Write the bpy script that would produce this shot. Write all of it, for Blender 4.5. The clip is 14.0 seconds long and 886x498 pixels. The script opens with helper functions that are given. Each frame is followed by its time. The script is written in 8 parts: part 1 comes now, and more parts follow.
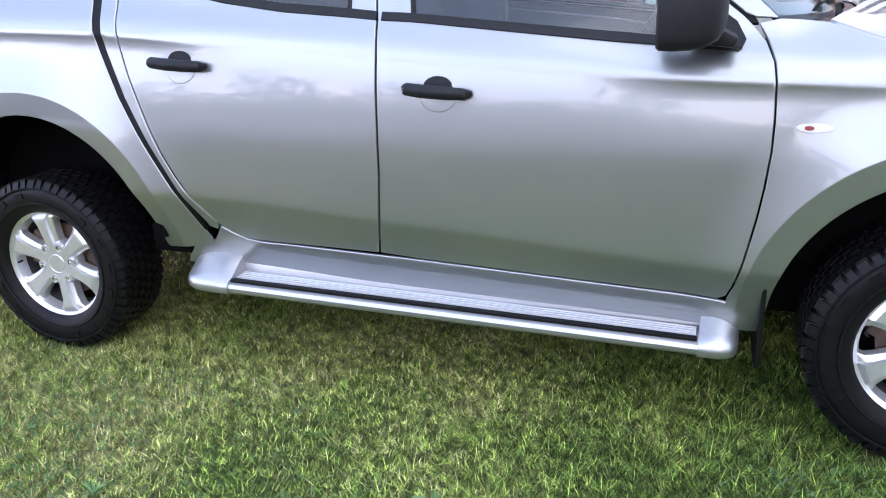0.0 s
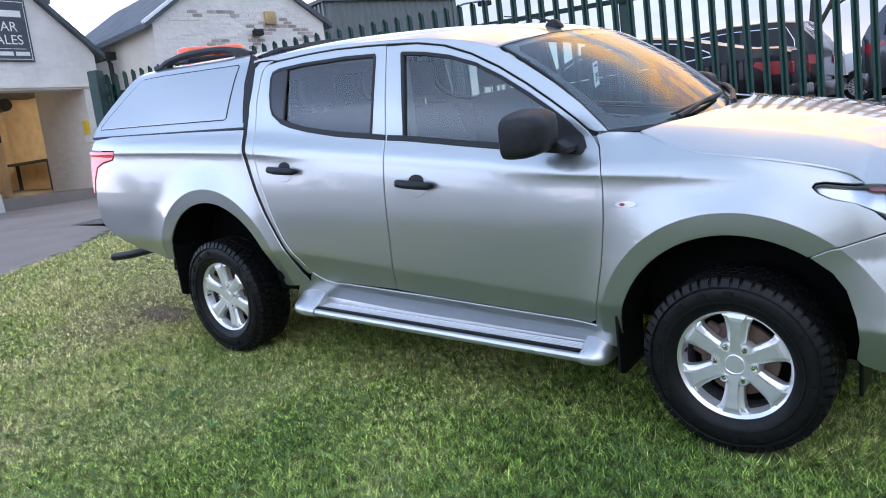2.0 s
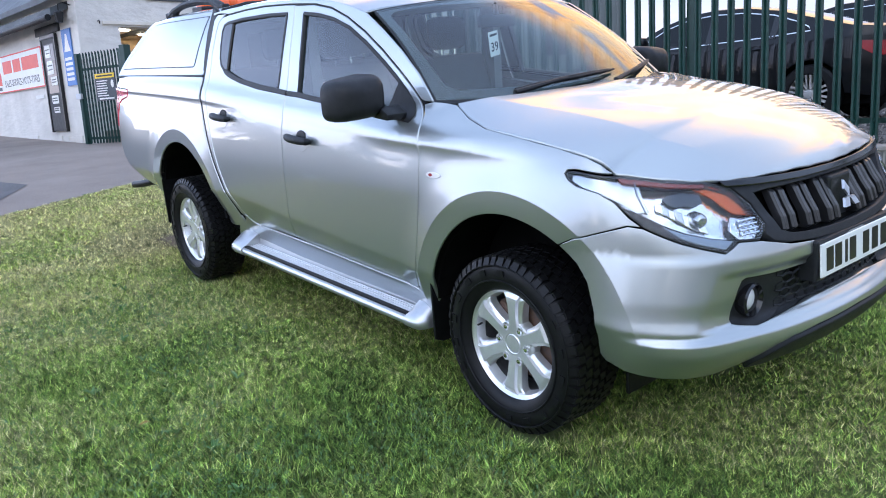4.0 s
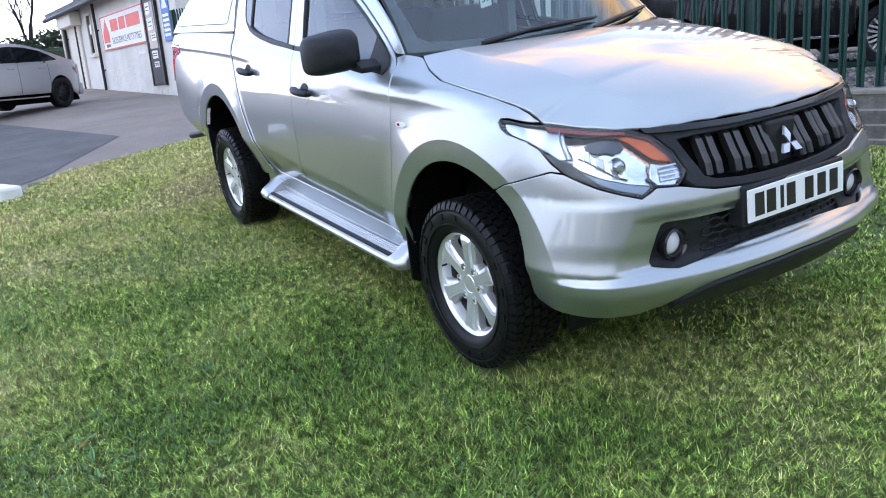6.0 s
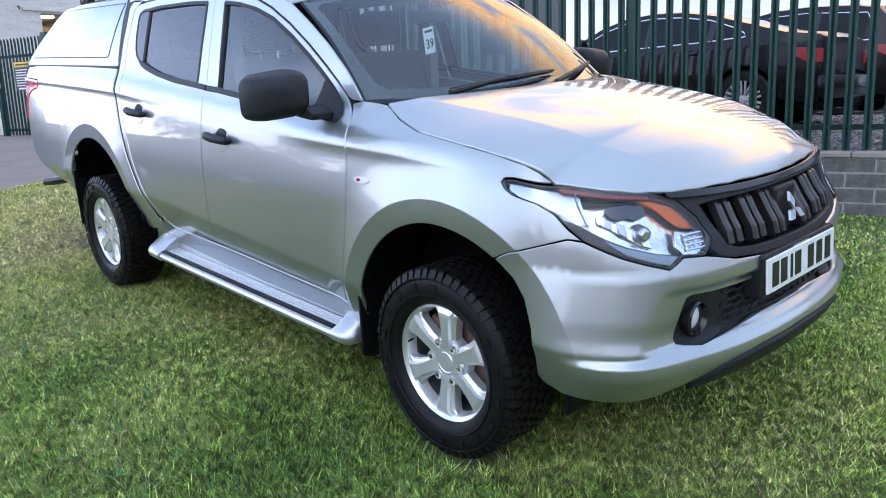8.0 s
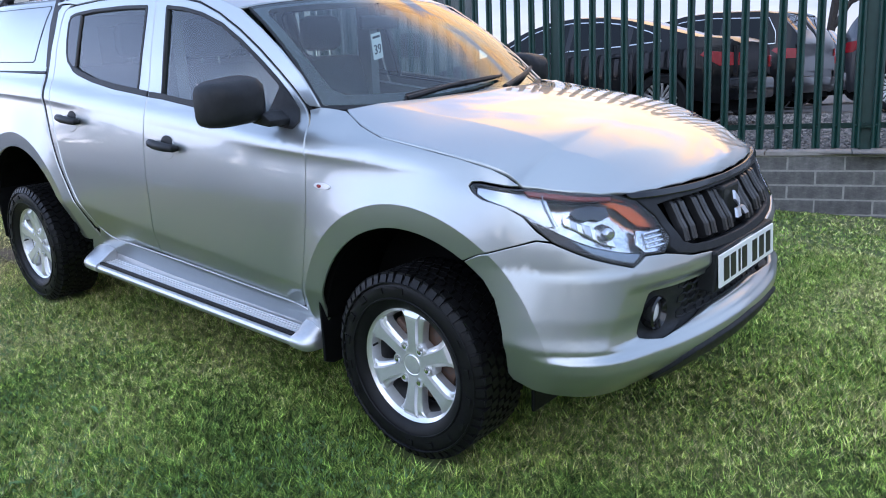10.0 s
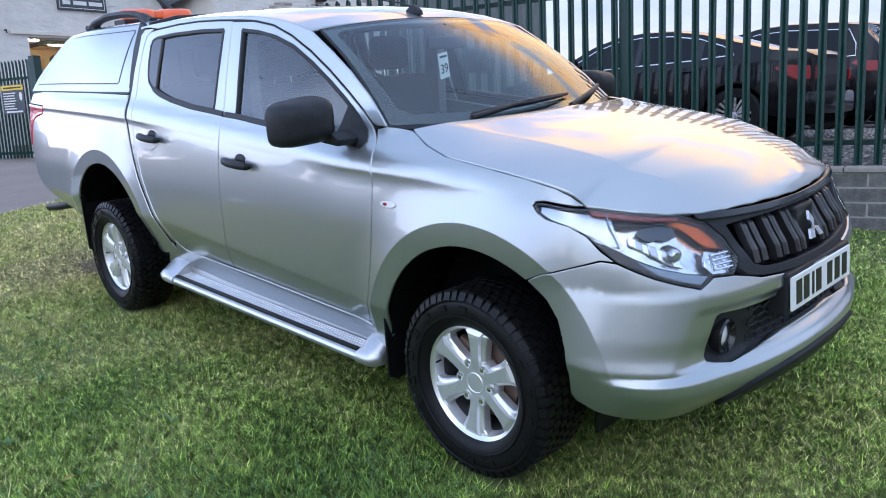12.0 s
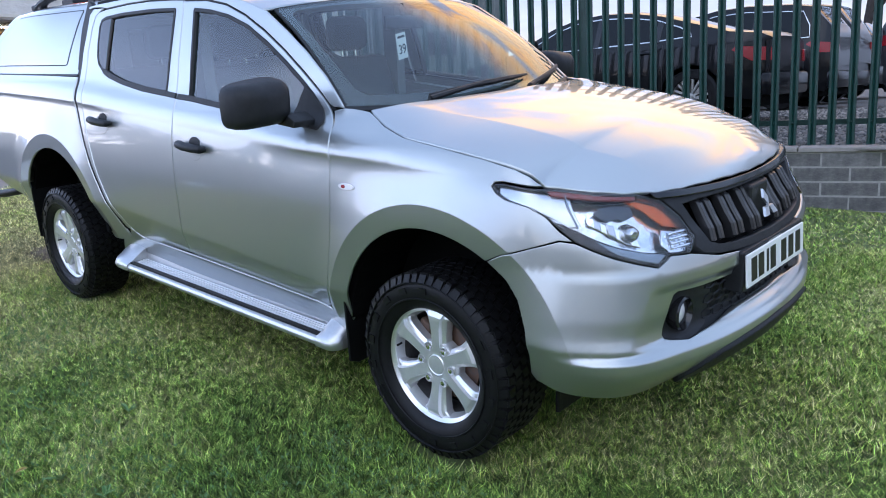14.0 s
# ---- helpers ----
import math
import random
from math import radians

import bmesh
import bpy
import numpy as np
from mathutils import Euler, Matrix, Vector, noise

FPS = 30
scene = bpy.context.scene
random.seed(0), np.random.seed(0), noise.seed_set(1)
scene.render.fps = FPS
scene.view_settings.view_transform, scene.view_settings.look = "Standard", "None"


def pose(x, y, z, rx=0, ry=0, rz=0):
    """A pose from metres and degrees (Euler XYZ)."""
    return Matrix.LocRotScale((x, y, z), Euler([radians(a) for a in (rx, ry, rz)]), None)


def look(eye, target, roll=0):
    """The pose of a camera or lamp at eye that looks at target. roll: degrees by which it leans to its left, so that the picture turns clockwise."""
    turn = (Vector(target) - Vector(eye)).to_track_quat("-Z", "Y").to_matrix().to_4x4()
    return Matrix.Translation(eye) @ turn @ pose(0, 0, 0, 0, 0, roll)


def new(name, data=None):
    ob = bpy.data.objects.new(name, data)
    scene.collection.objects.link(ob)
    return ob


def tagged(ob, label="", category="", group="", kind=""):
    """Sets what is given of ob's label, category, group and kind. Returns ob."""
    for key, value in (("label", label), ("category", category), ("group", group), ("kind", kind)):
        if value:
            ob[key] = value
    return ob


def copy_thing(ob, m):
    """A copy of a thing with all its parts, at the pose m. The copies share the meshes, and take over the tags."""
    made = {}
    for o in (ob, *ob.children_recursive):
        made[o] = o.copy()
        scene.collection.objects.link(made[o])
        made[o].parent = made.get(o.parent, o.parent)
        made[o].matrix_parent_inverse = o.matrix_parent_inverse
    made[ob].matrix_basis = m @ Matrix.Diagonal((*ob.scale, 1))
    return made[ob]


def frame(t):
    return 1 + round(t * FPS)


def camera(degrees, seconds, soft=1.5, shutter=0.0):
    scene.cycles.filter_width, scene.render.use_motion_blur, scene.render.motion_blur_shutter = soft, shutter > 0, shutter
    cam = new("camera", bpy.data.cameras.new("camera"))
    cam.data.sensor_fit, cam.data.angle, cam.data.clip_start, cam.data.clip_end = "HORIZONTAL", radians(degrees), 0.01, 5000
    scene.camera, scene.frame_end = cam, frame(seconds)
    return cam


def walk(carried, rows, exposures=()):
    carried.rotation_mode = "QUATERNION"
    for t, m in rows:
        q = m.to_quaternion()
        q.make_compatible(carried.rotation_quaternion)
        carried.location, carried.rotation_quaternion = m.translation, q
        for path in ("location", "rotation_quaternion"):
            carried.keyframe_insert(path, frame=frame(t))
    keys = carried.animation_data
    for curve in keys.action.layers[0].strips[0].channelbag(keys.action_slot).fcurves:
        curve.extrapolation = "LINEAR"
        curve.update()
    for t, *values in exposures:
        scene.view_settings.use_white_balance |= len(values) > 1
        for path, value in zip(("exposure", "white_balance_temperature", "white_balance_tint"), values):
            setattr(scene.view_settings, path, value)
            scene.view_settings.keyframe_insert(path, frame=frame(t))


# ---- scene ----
# World: metres, z up. The truck stands on a sloping lawn; SITE tilts its own frame (x forward, y to its left) into the world.
SITE = Matrix.Rotation(radians(4.95), 4, Vector((0.723, 0.691, 0.0)))
cam = camera(59.4, 14.0, soft=1.0)
PATH = [
    (0, (0.846, -3.032, 1.382), (0.234, -1.25, 0.712), -1.9),
    (0.5, (1.156, -3.375, 1.489), (0.3, -1.662, 0.915), -3.2),
    (1, (1.545, -3.577, 1.55), (0.552, -1.902, 1.093), -2.4),
    (1.5, (1.941, -3.542, 1.563), (0.83, -1.939, 1.12), -5.5),
    (2, (2.36, -3.565, 1.577), (1.152, -2.04, 1.114), -6.8),
    (2.5, (2.69, -3.391, 1.546), (1.415, -1.927, 1.068), -5.3),
    (3, (3.038, -3.196, 1.541), (1.659, -1.836, 1.043), -6.0),
    (3.5, (3.269, -2.972, 1.509), (1.829, -1.684, 0.991), -4.9),
    (3.7, (3.347, -2.852, 1.5), (1.879, -1.597, 0.982), -4.3),
    (5.8, (3.936, -2.332, 1.5), (2.288, -1.389, 0.871), -6.0),
    (6, (3.947, -2.356, 1.49), (2.307, -1.403, 0.856), -5.9),
    (6.5, (3.888, -2.426, 1.51), (2.279, -1.419, 0.88), -6.7),
    (7, (3.74, -2.504, 1.5), (2.224, -1.325, 0.941), -2.9),
    (7.5, (3.561, -2.526, 1.476), (2.058, -1.314, 0.958), -2.3),
    (8, (3.329, -2.531, 1.486), (1.923, -1.216, 0.942), -2.3),
    (8.5, (3.231, -2.656, 1.502), (1.947, -1.229, 0.943), -2.6),
    (8.7, (3.222, -2.697, 1.504), (1.993, -1.222, 0.943), -2.5),
    (10.8, (3.243, -2.651, 1.518), (1.944, -1.225, 0.989), -2.0),
    (11, (3.24, -2.655, 1.527), (1.922, -1.245, 1.003), -2.2),
    (11.5, (3.239, -2.679, 1.528), (1.88, -1.303, 1.019), -2.5),
    (12, (3.251, -2.67, 1.525), (1.868, -1.316, 1.021), -2.8),
    (12.5, (3.262, -2.67, 1.52), (1.87, -1.326, 1.013), -3.2),
    (13, (3.267, -2.657, 1.514), (1.886, -1.305, 1.0), -3.4),
    (13.5, (3.25, -2.672, 1.516), (1.91, -1.285, 0.986), -2.8),
    (14, (3.25, -2.649, 1.514), (1.941, -1.24, 0.965), -2.8),
]
walk(cam, [(t, SITE @ look(eye, target, roll)) for t, eye, target, roll in PATH],
     [(t, stops, kelvin, 17 - 7 * min(t / 1.2, 1.0)) for t, stops, kelvin in ((0.0, 0.66, 6350), (0.5, 0.60, 6150), (1.2, 0.26, 6000), (2.0, 0.30, 6000), (3.7, 0.42, 5940), (6.0, 0.46, 6060), (7.5, 0.42, 6000), (8.5, 0.33, 5900), (10.0, 0.24, 5820), (14.0, 0.22, 5800))])

# ---- world and light ----
def build_world():
    world = bpy.data.worlds.new("dusk_sky")
    scene.world = world
    world.use_nodes = True
    nt = world.node_tree
    nt.nodes.clear()
    N, L = nt.nodes.new, nt.links.new
    out, bg = N("ShaderNodeOutputWorld"), N("ShaderNodeBackground")
    sky = N("ShaderNodeTexSky")
    sky.sky_type, sky.sun_disc = "NISHITA", False
    sky.sun_elevation, sky.sun_rotation = radians(42.3), radians(150.5)
    sky.air_density, sky.dust_density, sky.ozone_density = 1.2, 2.0, 1.5
    co = N("ShaderNodeTexCoord")
    sep = N("ShaderNodeSeparateXYZ")
    L(co.outputs["Generated"], sep.inputs[0])
    # cloud deck: direction projected on a flat layer, so that clouds crowd towards the horizon
    zc = N("ShaderNodeMath"); zc.operation = "MAXIMUM"; zc.inputs[1].default_value = 0.0
    L(sep.outputs["Z"], zc.inputs[0])
    za = N("ShaderNodeMath"); za.operation = "ADD"; za.inputs[1].default_value = 0.30
    L(zc.outputs[0], za.inputs[0])
    div = N("ShaderNodeVectorMath"); div.operation = "DIVIDE"
    comb = N("ShaderNodeCombineXYZ")
    for i in range(3):
        L(za.outputs[0], comb.inputs[i])
    L(co.outputs["Generated"], div.inputs[0]); L(comb.outputs[0], div.inputs[1])
    n1 = N("ShaderNodeTexNoise"); n1.inputs["Scale"].default_value = 0.9
    n1.inputs["Detail"].default_value = 6.0; n1.inputs["Roughness"].default_value = 0.55; n1.inputs["Distortion"].default_value = 0.6
    L(div.outputs[0], n1.inputs["Vector"])
    # overcast dusk: dim and faintly warm at the skyline, blue-grey above it, brightest overhead
    ramp = N("ShaderNodeValToRGB")
    el = ramp.color_ramp.elements
    el[0].position, el[0].color = 0.0, (0.60, 0.52, 0.48, 1)
    el[1].position, el[1].color = 1.0, (0.40, 0.48, 0.64, 1)
    for p, c in ((0.045, (0.42, 0.37, 0.385, 1)), (0.085, (0.30, 0.295, 0.355, 1)), (0.18, (0.33, 0.355, 0.445, 1)), (0.34, (0.36, 0.43, 0.58, 1)), (0.55, (0.33, 0.40, 0.55, 1)), (0.75, (0.34, 0.41, 0.56, 1))):
        e = el.new(p); e.color = c
    L(zc.outputs[0], ramp.inputs[0])
    # broken cloud: blue-grey bellies and paler breaks
    cr = N("ShaderNodeValToRGB")
    e = cr.color_ramp.elements
    e[0].position, e[0].color = 0.38, (0.72, 0.76, 0.84, 1)
    e[1].position, e[1].color = 0.66, (1.22, 1.20, 1.16, 1)
    for p, c in ((0.47, (0.90, 0.92, 0.96, 1)), (0.56, (1.10, 1.10, 1.10, 1))):
        k = e.new(p); k.color = c
    L(n1.outputs["Fac"], cr.inputs[0])
    mix = N("ShaderNodeMix"); mix.data_type = "RGBA"; mix.blend_type = "MULTIPLY"
    mix.inputs["Factor"].default_value = 1.0
    L(ramp.outputs["Color"], mix.inputs["A"]); L(cr.outputs["Color"], mix.inputs["B"])
    # towards the set sun the edges of the clouds glow orange and cream
    west = N("ShaderNodeVectorMath"); west.operation = "DOT_PRODUCT"; west.inputs[1].default_value = Vector((-0.32, 0.80, 0.50)).normalized()
    L(co.outputs["Generated"], west.inputs[0])
    wr = N("ShaderNodeMapRange"); wr.interpolation_type = "SMOOTHSTEP"
    wr.inputs[1].default_value, wr.inputs[2].default_value = 0.72, 0.96
    L(west.outputs["Value"], wr.inputs[0])
    n2 = N("ShaderNodeTexNoise"); n2.inputs["Scale"].default_value = 1.7; n2.inputs["Detail"].default_value = 5.0; n2.inputs["Roughness"].default_value = 0.5; n2.inputs["Distortion"].default_value = 0.9
    L(div.outputs[0], n2.inputs["Vector"])
    gr = N("ShaderNodeValToRGB")
    e = gr.color_ramp.elements
    e[0].position, e[0].color = 0.42, (0.80, 0.86, 0.98, 1)
    e[1].position, e[1].color = 0.68, (1.45, 1.22, 1.02, 1)
    for p, c in ((0.46, (1.35, 1.02, 0.88, 1)), (0.51, (3.5, 1.55, 0.42, 1)), (0.58, (2.9, 1.62, 0.66, 1))):
        k = e.new(p); k.color = c
    L(n2.outputs["Fac"], gr.inputs[0])
    glow = N("ShaderNodeMix"); glow.data_type = "RGBA"; glow.blend_type = "MULTIPLY"
    gz = N("ShaderNodeMapRange"); gz.interpolation_type = "SMOOTHSTEP"
    gz.inputs[1].default_value, gz.inputs[2].default_value = 0.10, 0.34
    L(sep.outputs["Z"], gz.inputs[0])
    gf = N("ShaderNodeMath"); gf.operation = "MULTIPLY"
    gt = N("ShaderNodeMapRange"); gt.interpolation_type = "SMOOTHSTEP"
    gt.inputs[1].default_value, gt.inputs[2].default_value, gt.inputs[3].default_value, gt.inputs[4].default_value = 0.54, 0.68, 1.0, 0.0
    L(sep.outputs["Z"], gt.inputs[0])
    gb = N("ShaderNodeMath"); gb.operation = "MULTIPLY"
    L(gz.outputs[0], gb.inputs[0]); L(gt.outputs[0], gb.inputs[1])
    L(wr.outputs[0], gf.inputs[0]); L(gb.outputs[0], gf.inputs[1]); L(gf.outputs[0], glow.inputs["Factor"])
    L(mix.outputs["Result"], glow.inputs["A"]); L(gr.outputs["Color"], glow.inputs["B"])
    mix = glow
    # the clear side of the sky, opposite the sunset, is the brighter one
    east = N("ShaderNodeVectorMath"); east.operation = "DOT_PRODUCT"; east.inputs[1].default_value = Vector((-0.80, -0.55, 0.22)).normalized()
    L(co.outputs["Generated"], east.inputs[0])
    er = N("ShaderNodeMapRange"); er.interpolation_type = "SMOOTHSTEP"
    er.inputs[1].default_value, er.inputs[2].default_value, er.inputs[3].default_value, er.inputs[4].default_value = -0.05, 1.0, 0.0, 2.9
    L(east.outputs["Value"], er.inputs[0])
    eh = N("ShaderNodeMapRange"); eh.interpolation_type = "SMOOTHSTEP"
    eh.inputs[1].default_value, eh.inputs[2].default_value, eh.inputs[3].default_value, eh.inputs[4].default_value = 0.17, 0.42, 1.0, 0.05
    L(sep.outputs["Z"], eh.inputs[0])
    ef = N("ShaderNodeMath"); ef.operation = "MULTIPLY_ADD"; ef.inputs[2].default_value = 1.25
    L(er.outputs[0], ef.inputs[0]); L(eh.outputs[0], ef.inputs[1])
    es = N("ShaderNodeVectorMath"); es.operation = "SCALE"
    L(mix.outputs["Result"], es.inputs[0]); L(ef.outputs[0], es.inputs["Scale"])
    # physical sky underneath gives the warm side towards the set sun
    skm = N("ShaderNodeMix"); skm.data_type = "RGBA"; skm.blend_type = "ADD"
    skm.inputs["Factor"].default_value = 1.0
    sc = N("ShaderNodeVectorMath"); sc.operation = "SCALE"; sc.inputs["Scale"].default_value = 0.02
    L(sky.outputs[0], sc.inputs[0])
    L(es.outputs[0], skm.inputs["A"]); L(sc.outputs[0], skm.inputs["B"])
    L(skm.outputs["Result"], bg.inputs["Color"])
    bg.inputs["Strength"].default_value = 1.63
    L(bg.outputs[0], out.inputs[0])


build_world()
sun = new("sun", bpy.data.lights.new("sun", "SUN"))
sun.data.energy, sun.data.angle, sun.data.color = 0.35, radians(55), (1.0, 0.97, 0.93)
sun.matrix_world = look((13, -23, 24), (0, 0, 0))
scene.view_settings.exposure = 0.0


# ---- materials ----
def material(name, color, rough=0.6, metal=0.0, vary=0.0, scale=8.0, bump=0.0, bump_scale=60.0, coat=0.0, color2=None, spec=0.5, random=0.0, coat_ior=1.5):
    m = bpy.data.materials.new(name)
    m.use_nodes = True
    nt = m.node_tree
    N, L = nt.nodes.new, nt.links.new
    b = nt.nodes["Principled BSDF"]
    b.inputs["Base Color"].default_value = (*color, 1)
    b.inputs["Roughness"].default_value, b.inputs["Metallic"].default_value = rough, metal
    b.inputs["Coat Weight"].default_value, b.inputs["Coat Roughness"].default_value = coat, 0.03
    b.inputs["Specular IOR Level"].default_value, b.inputs["Coat IOR"].default_value = spec, coat_ior
    co = N("ShaderNodeTexCoord")
    if vary or color2:
        n = N("ShaderNodeTexNoise"); n.inputs["Scale"].default_value = scale; n.inputs["Detail"].default_value = 8
        n.inputs["Roughness"].default_value = 0.65
        L(co.outputs["Object"], n.inputs["Vector"])
        r = N("ShaderNodeMapRange"); r.inputs[1].default_value, r.inputs[2].default_value = 0.3, 0.7
        L(n.outputs["Fac"], r.inputs[0])
        mx = N("ShaderNodeMix"); mx.data_type = "RGBA"
        c2 = color2 or tuple(max(0, c * (1 - vary)) for c in color)
        c1 = color if color2 else tuple(min(1, c * (1 + vary)) for c in color)
        mx.inputs["A"].default_value, mx.inputs["B"].default_value = (*c1, 1), (*c2, 1)
        L(r.outputs[0], mx.inputs["Factor"])
        col = mx.outputs["Result"]
        if random:
            oi = N("ShaderNodeObjectInfo")
            hs = N("ShaderNodeHueSaturation")
            mr = N("ShaderNodeMapRange"); mr.inputs[3].default_value, mr.inputs[4].default_value = 1 - random, 1 + random
            L(oi.outputs["Random"], mr.inputs[0]); L(mr.outputs[0], hs.inputs["Value"]); L(col, hs.inputs["Color"])
            col = hs.outputs[0]
        L(col, b.inputs["Base Color"])
        rr = N("ShaderNodeMapRange"); rr.inputs[3].default_value, rr.inputs[4].default_value = max(0.02, rough * 0.85), min(1, rough * 1.15)
        L(n.outputs["Fac"], rr.inputs[0]); L(rr.outputs[0], b.inputs["Roughness"])
    if bump:
        nb = N("ShaderNodeTexNoise"); nb.inputs["Scale"].default_value = bump_scale; nb.inputs["Detail"].default_value = 5
        L(co.outputs["Object"], nb.inputs["Vector"])
        bp = N("ShaderNodeBump"); bp.inputs["Strength"].default_value = bump; bp.inputs["Distance"].default_value = 0.01
        L(nb.outputs["Fac"], bp.inputs["Height"]); L(bp.outputs[0], b.inputs["Normal"])
    return m


def glass(name, tint, rough=0.0, ior=1.8):
    m = bpy.data.materials.new(name)
    m.use_nodes = True
    nt = m.node_tree
    nt.nodes.clear()
    N, L = nt.nodes.new, nt.links.new
    out, mix, tr, gl, fr = N("ShaderNodeOutputMaterial"), N("ShaderNodeMixShader"), N("ShaderNodeBsdfTransparent"), N("ShaderNodeBsdfGlossy"), N("ShaderNodeLayerWeight")
    tr.inputs[0].default_value = (*tint, 1)
    gl.inputs["Roughness"].default_value = rough
    # a thin pane mirrors alike from both sides, more so at a glancing view
    r0 = ((ior - 1) / (ior + 1)) ** 2
    fr.inputs[0].default_value = 0.5
    pw, sc = N("ShaderNodeMath"), N("ShaderNodeMath")
    pw.operation, pw.inputs[1].default_value = "POWER", 5.0
    sc.operation, sc.inputs[1].default_value, sc.inputs[2].default_value = "MULTIPLY_ADD", 1 - r0, r0
    L(fr.outputs["Facing"], pw.inputs[0]); L(pw.outputs[0], sc.inputs[0])
    L(sc.outputs[0], mix.inputs[0]); L(tr.outputs[0], mix.inputs[1]); L(gl.outputs[0], mix.inputs[2]); L(mix.outputs[0], out.inputs[0])
    return m


def emitter(name, color, strength):
    m = bpy.data.materials.new(name)
    m.use_nodes = True
    b = m.node_tree.nodes["Principled BSDF"]
    b.inputs["Base Color"].default_value = (*color, 1)
    b.inputs["Emission Color"].default_value, b.inputs["Emission Strength"].default_value = (*color, 1), strength
    return m


M_SILVER = material("silver_paint", (0.388, 0.408, 0.404), 0.36, 0.86, vary=0.03, scale=900, coat=1.0, coat_ior=1.65)
M_BLACKTRIM = material("black_plastic", (0.013, 0.014, 0.016), 0.5, vary=0.25, scale=30, bump=0.08, bump_scale=900, spec=0.3)
M_GLOSSBLACK = material("black_gloss", (0.012, 0.012, 0.013), 0.12)
M_RUBBER = material("rubber", (0.006, 0.006, 0.0065), 0.45, vary=0.35, scale=25, bump=0.08, bump_scale=200, spec=0.22)
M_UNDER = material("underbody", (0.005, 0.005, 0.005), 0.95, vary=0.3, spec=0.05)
M_ALLOY = material("alloy_wheel", (0.78, 0.78, 0.785), 0.30, 0.70, vary=0.05, scale=40, coat=0.35)
# darker than the rim, the shade inside the wheel is put in the colour
M_SHADED_BARREL = material("shaded_wheel_barrel", (0.10, 0.10, 0.105), 0.5, 0.4, vary=0.3, scale=30)
M_CHROME = material("chrome", (0.85, 0.85, 0.86), 0.06, 1.0)
M_STEEL = material("brushed_steel", (0.62, 0.63, 0.65), 0.3, 0.9, vary=0.06, scale=60)
M_RUST = material("rusty_brake", (0.16, 0.075, 0.04), 0.8, vary=0.4, scale=40, color2=(0.10, 0.09, 0.085))
M_WHITE = material("white_paint", (0.8, 0.8, 0.78), 0.5, vary=0.04)
M_PLATE = material("plate_white", (0.82, 0.82, 0.80), 0.35, vary=0.02)
M_CHAR = material("black_ink", (0.01, 0.01, 0.01), 0.4)
M_FENCE = material("green_powder_coat", (0.005, 0.035, 0.028), 0.45, vary=0.22, scale=9, bump=0.05, bump_scale=80)
M_BLOCK = material("concrete_block", (0.235, 0.222, 0.206), 0.9, color2=(0.085, 0.083, 0.080), scale=7, bump=0.5, bump_scale=70, random=0.18)
M_COPE = material("coping_concrete", (0.27, 0.245, 0.22), 0.9, vary=0.25, scale=7, bump=0.4, bump_scale=60)
M_MORTAR = material("mortar", (0.30, 0.285, 0.26), 0.95, vary=0.2, scale=20, bump=0.4)
M_TARMAC = material("tarmac", (0.285, 0.235, 0.198), 0.9, color2=(0.200, 0.165, 0.140), scale=0.7, bump=0.5, bump_scale=160)
M_PATCH = material("new_tarmac", (0.100, 0.094, 0.092), 0.85, vary=0.2, scale=2.0, bump=0.5, bump_scale=160)
M_GRAVEL = material("gravel", (0.20, 0.18, 0.16), 0.95, color2=(0.055, 0.052, 0.050), scale=22, bump=1.0, bump_scale=60)
M_SOIL = material("lawn_soil", (0.075, 0.112, 0.028), 0.95, color2=(0.100, 0.112, 0.038), scale=1.6, bump=1.0, bump_scale=70)
M_EARTH = material("bare_earth", (0.17, 0.125, 0.075), 0.95, color2=(0.075, 0.055, 0.034), scale=9, bump=1.0, bump_scale=50)
M_FARGROUND = material("far_ground", (0.07, 0.09, 0.035), 0.95, vary=0.3, scale=0.2)
M_WALL = material("painted_stone", (0.76, 0.72, 0.66), 0.85, color2=(0.60, 0.57, 0.52), scale=1.3, bump=0.8, bump_scale=9)
for n in M_WALL.node_tree.nodes:  # lumpy coursed rubble under the paint
    if n.type == "BUMP":
        n.inputs["Distance"].default_value = 0.04
        mp = M_WALL.node_tree.nodes.new("ShaderNodeMapping")
        mp.inputs["Scale"].default_value = (0.45, 0.45, 1.0)
        src = n.inputs["Height"].links[0].from_node
        M_WALL.node_tree.links.new(src.inputs["Vector"].links[0].from_socket, mp.inputs["Vector"])
        M_WALL.node_tree.links.new(mp.outputs[0], src.inputs["Vector"])
M_TAIL = material("tail_lens", (0.66, 0.035, 0.07), 0.15, coat=0.6)
M_CREAM = material("cream_render", (0.70, 0.65, 0.56), 0.85, vary=0.08, scale=2, bump=0.3, bump_scale=25)
M_SLATE = material("roof_sheet", (0.085, 0.095, 0.105), 0.7, vary=0.25, scale=2.0, bump=0.3, bump_scale=40)
M_SHED = material("grey_cladding", (0.13, 0.145, 0.145), 0.55, vary=0.12, scale=2)
M_DARKWOOD = material("dark_timber", (0.035, 0.035, 0.037), 0.6, vary=0.3, scale=12)
M_BARGE = material("pale_bargeboard", (0.75, 0.76, 0.78), 0.4, vary=0.05)
M_INSIDE = material("workshop_wall", (0.74, 0.58, 0.38), 0.85, vary=0.15, scale=3)
M_TUBE = emitter("tube_light", (1.0, 0.86, 0.62), 100.0)
M_BARK = material("bark", (0.030, 0.024, 0.020), 0.9, vary=0.3, scale=20, bump=0.6)
M_LEAF = material("hedge_leaf", (0.025, 0.045, 0.018), 0.6, vary=0.4, scale=6)
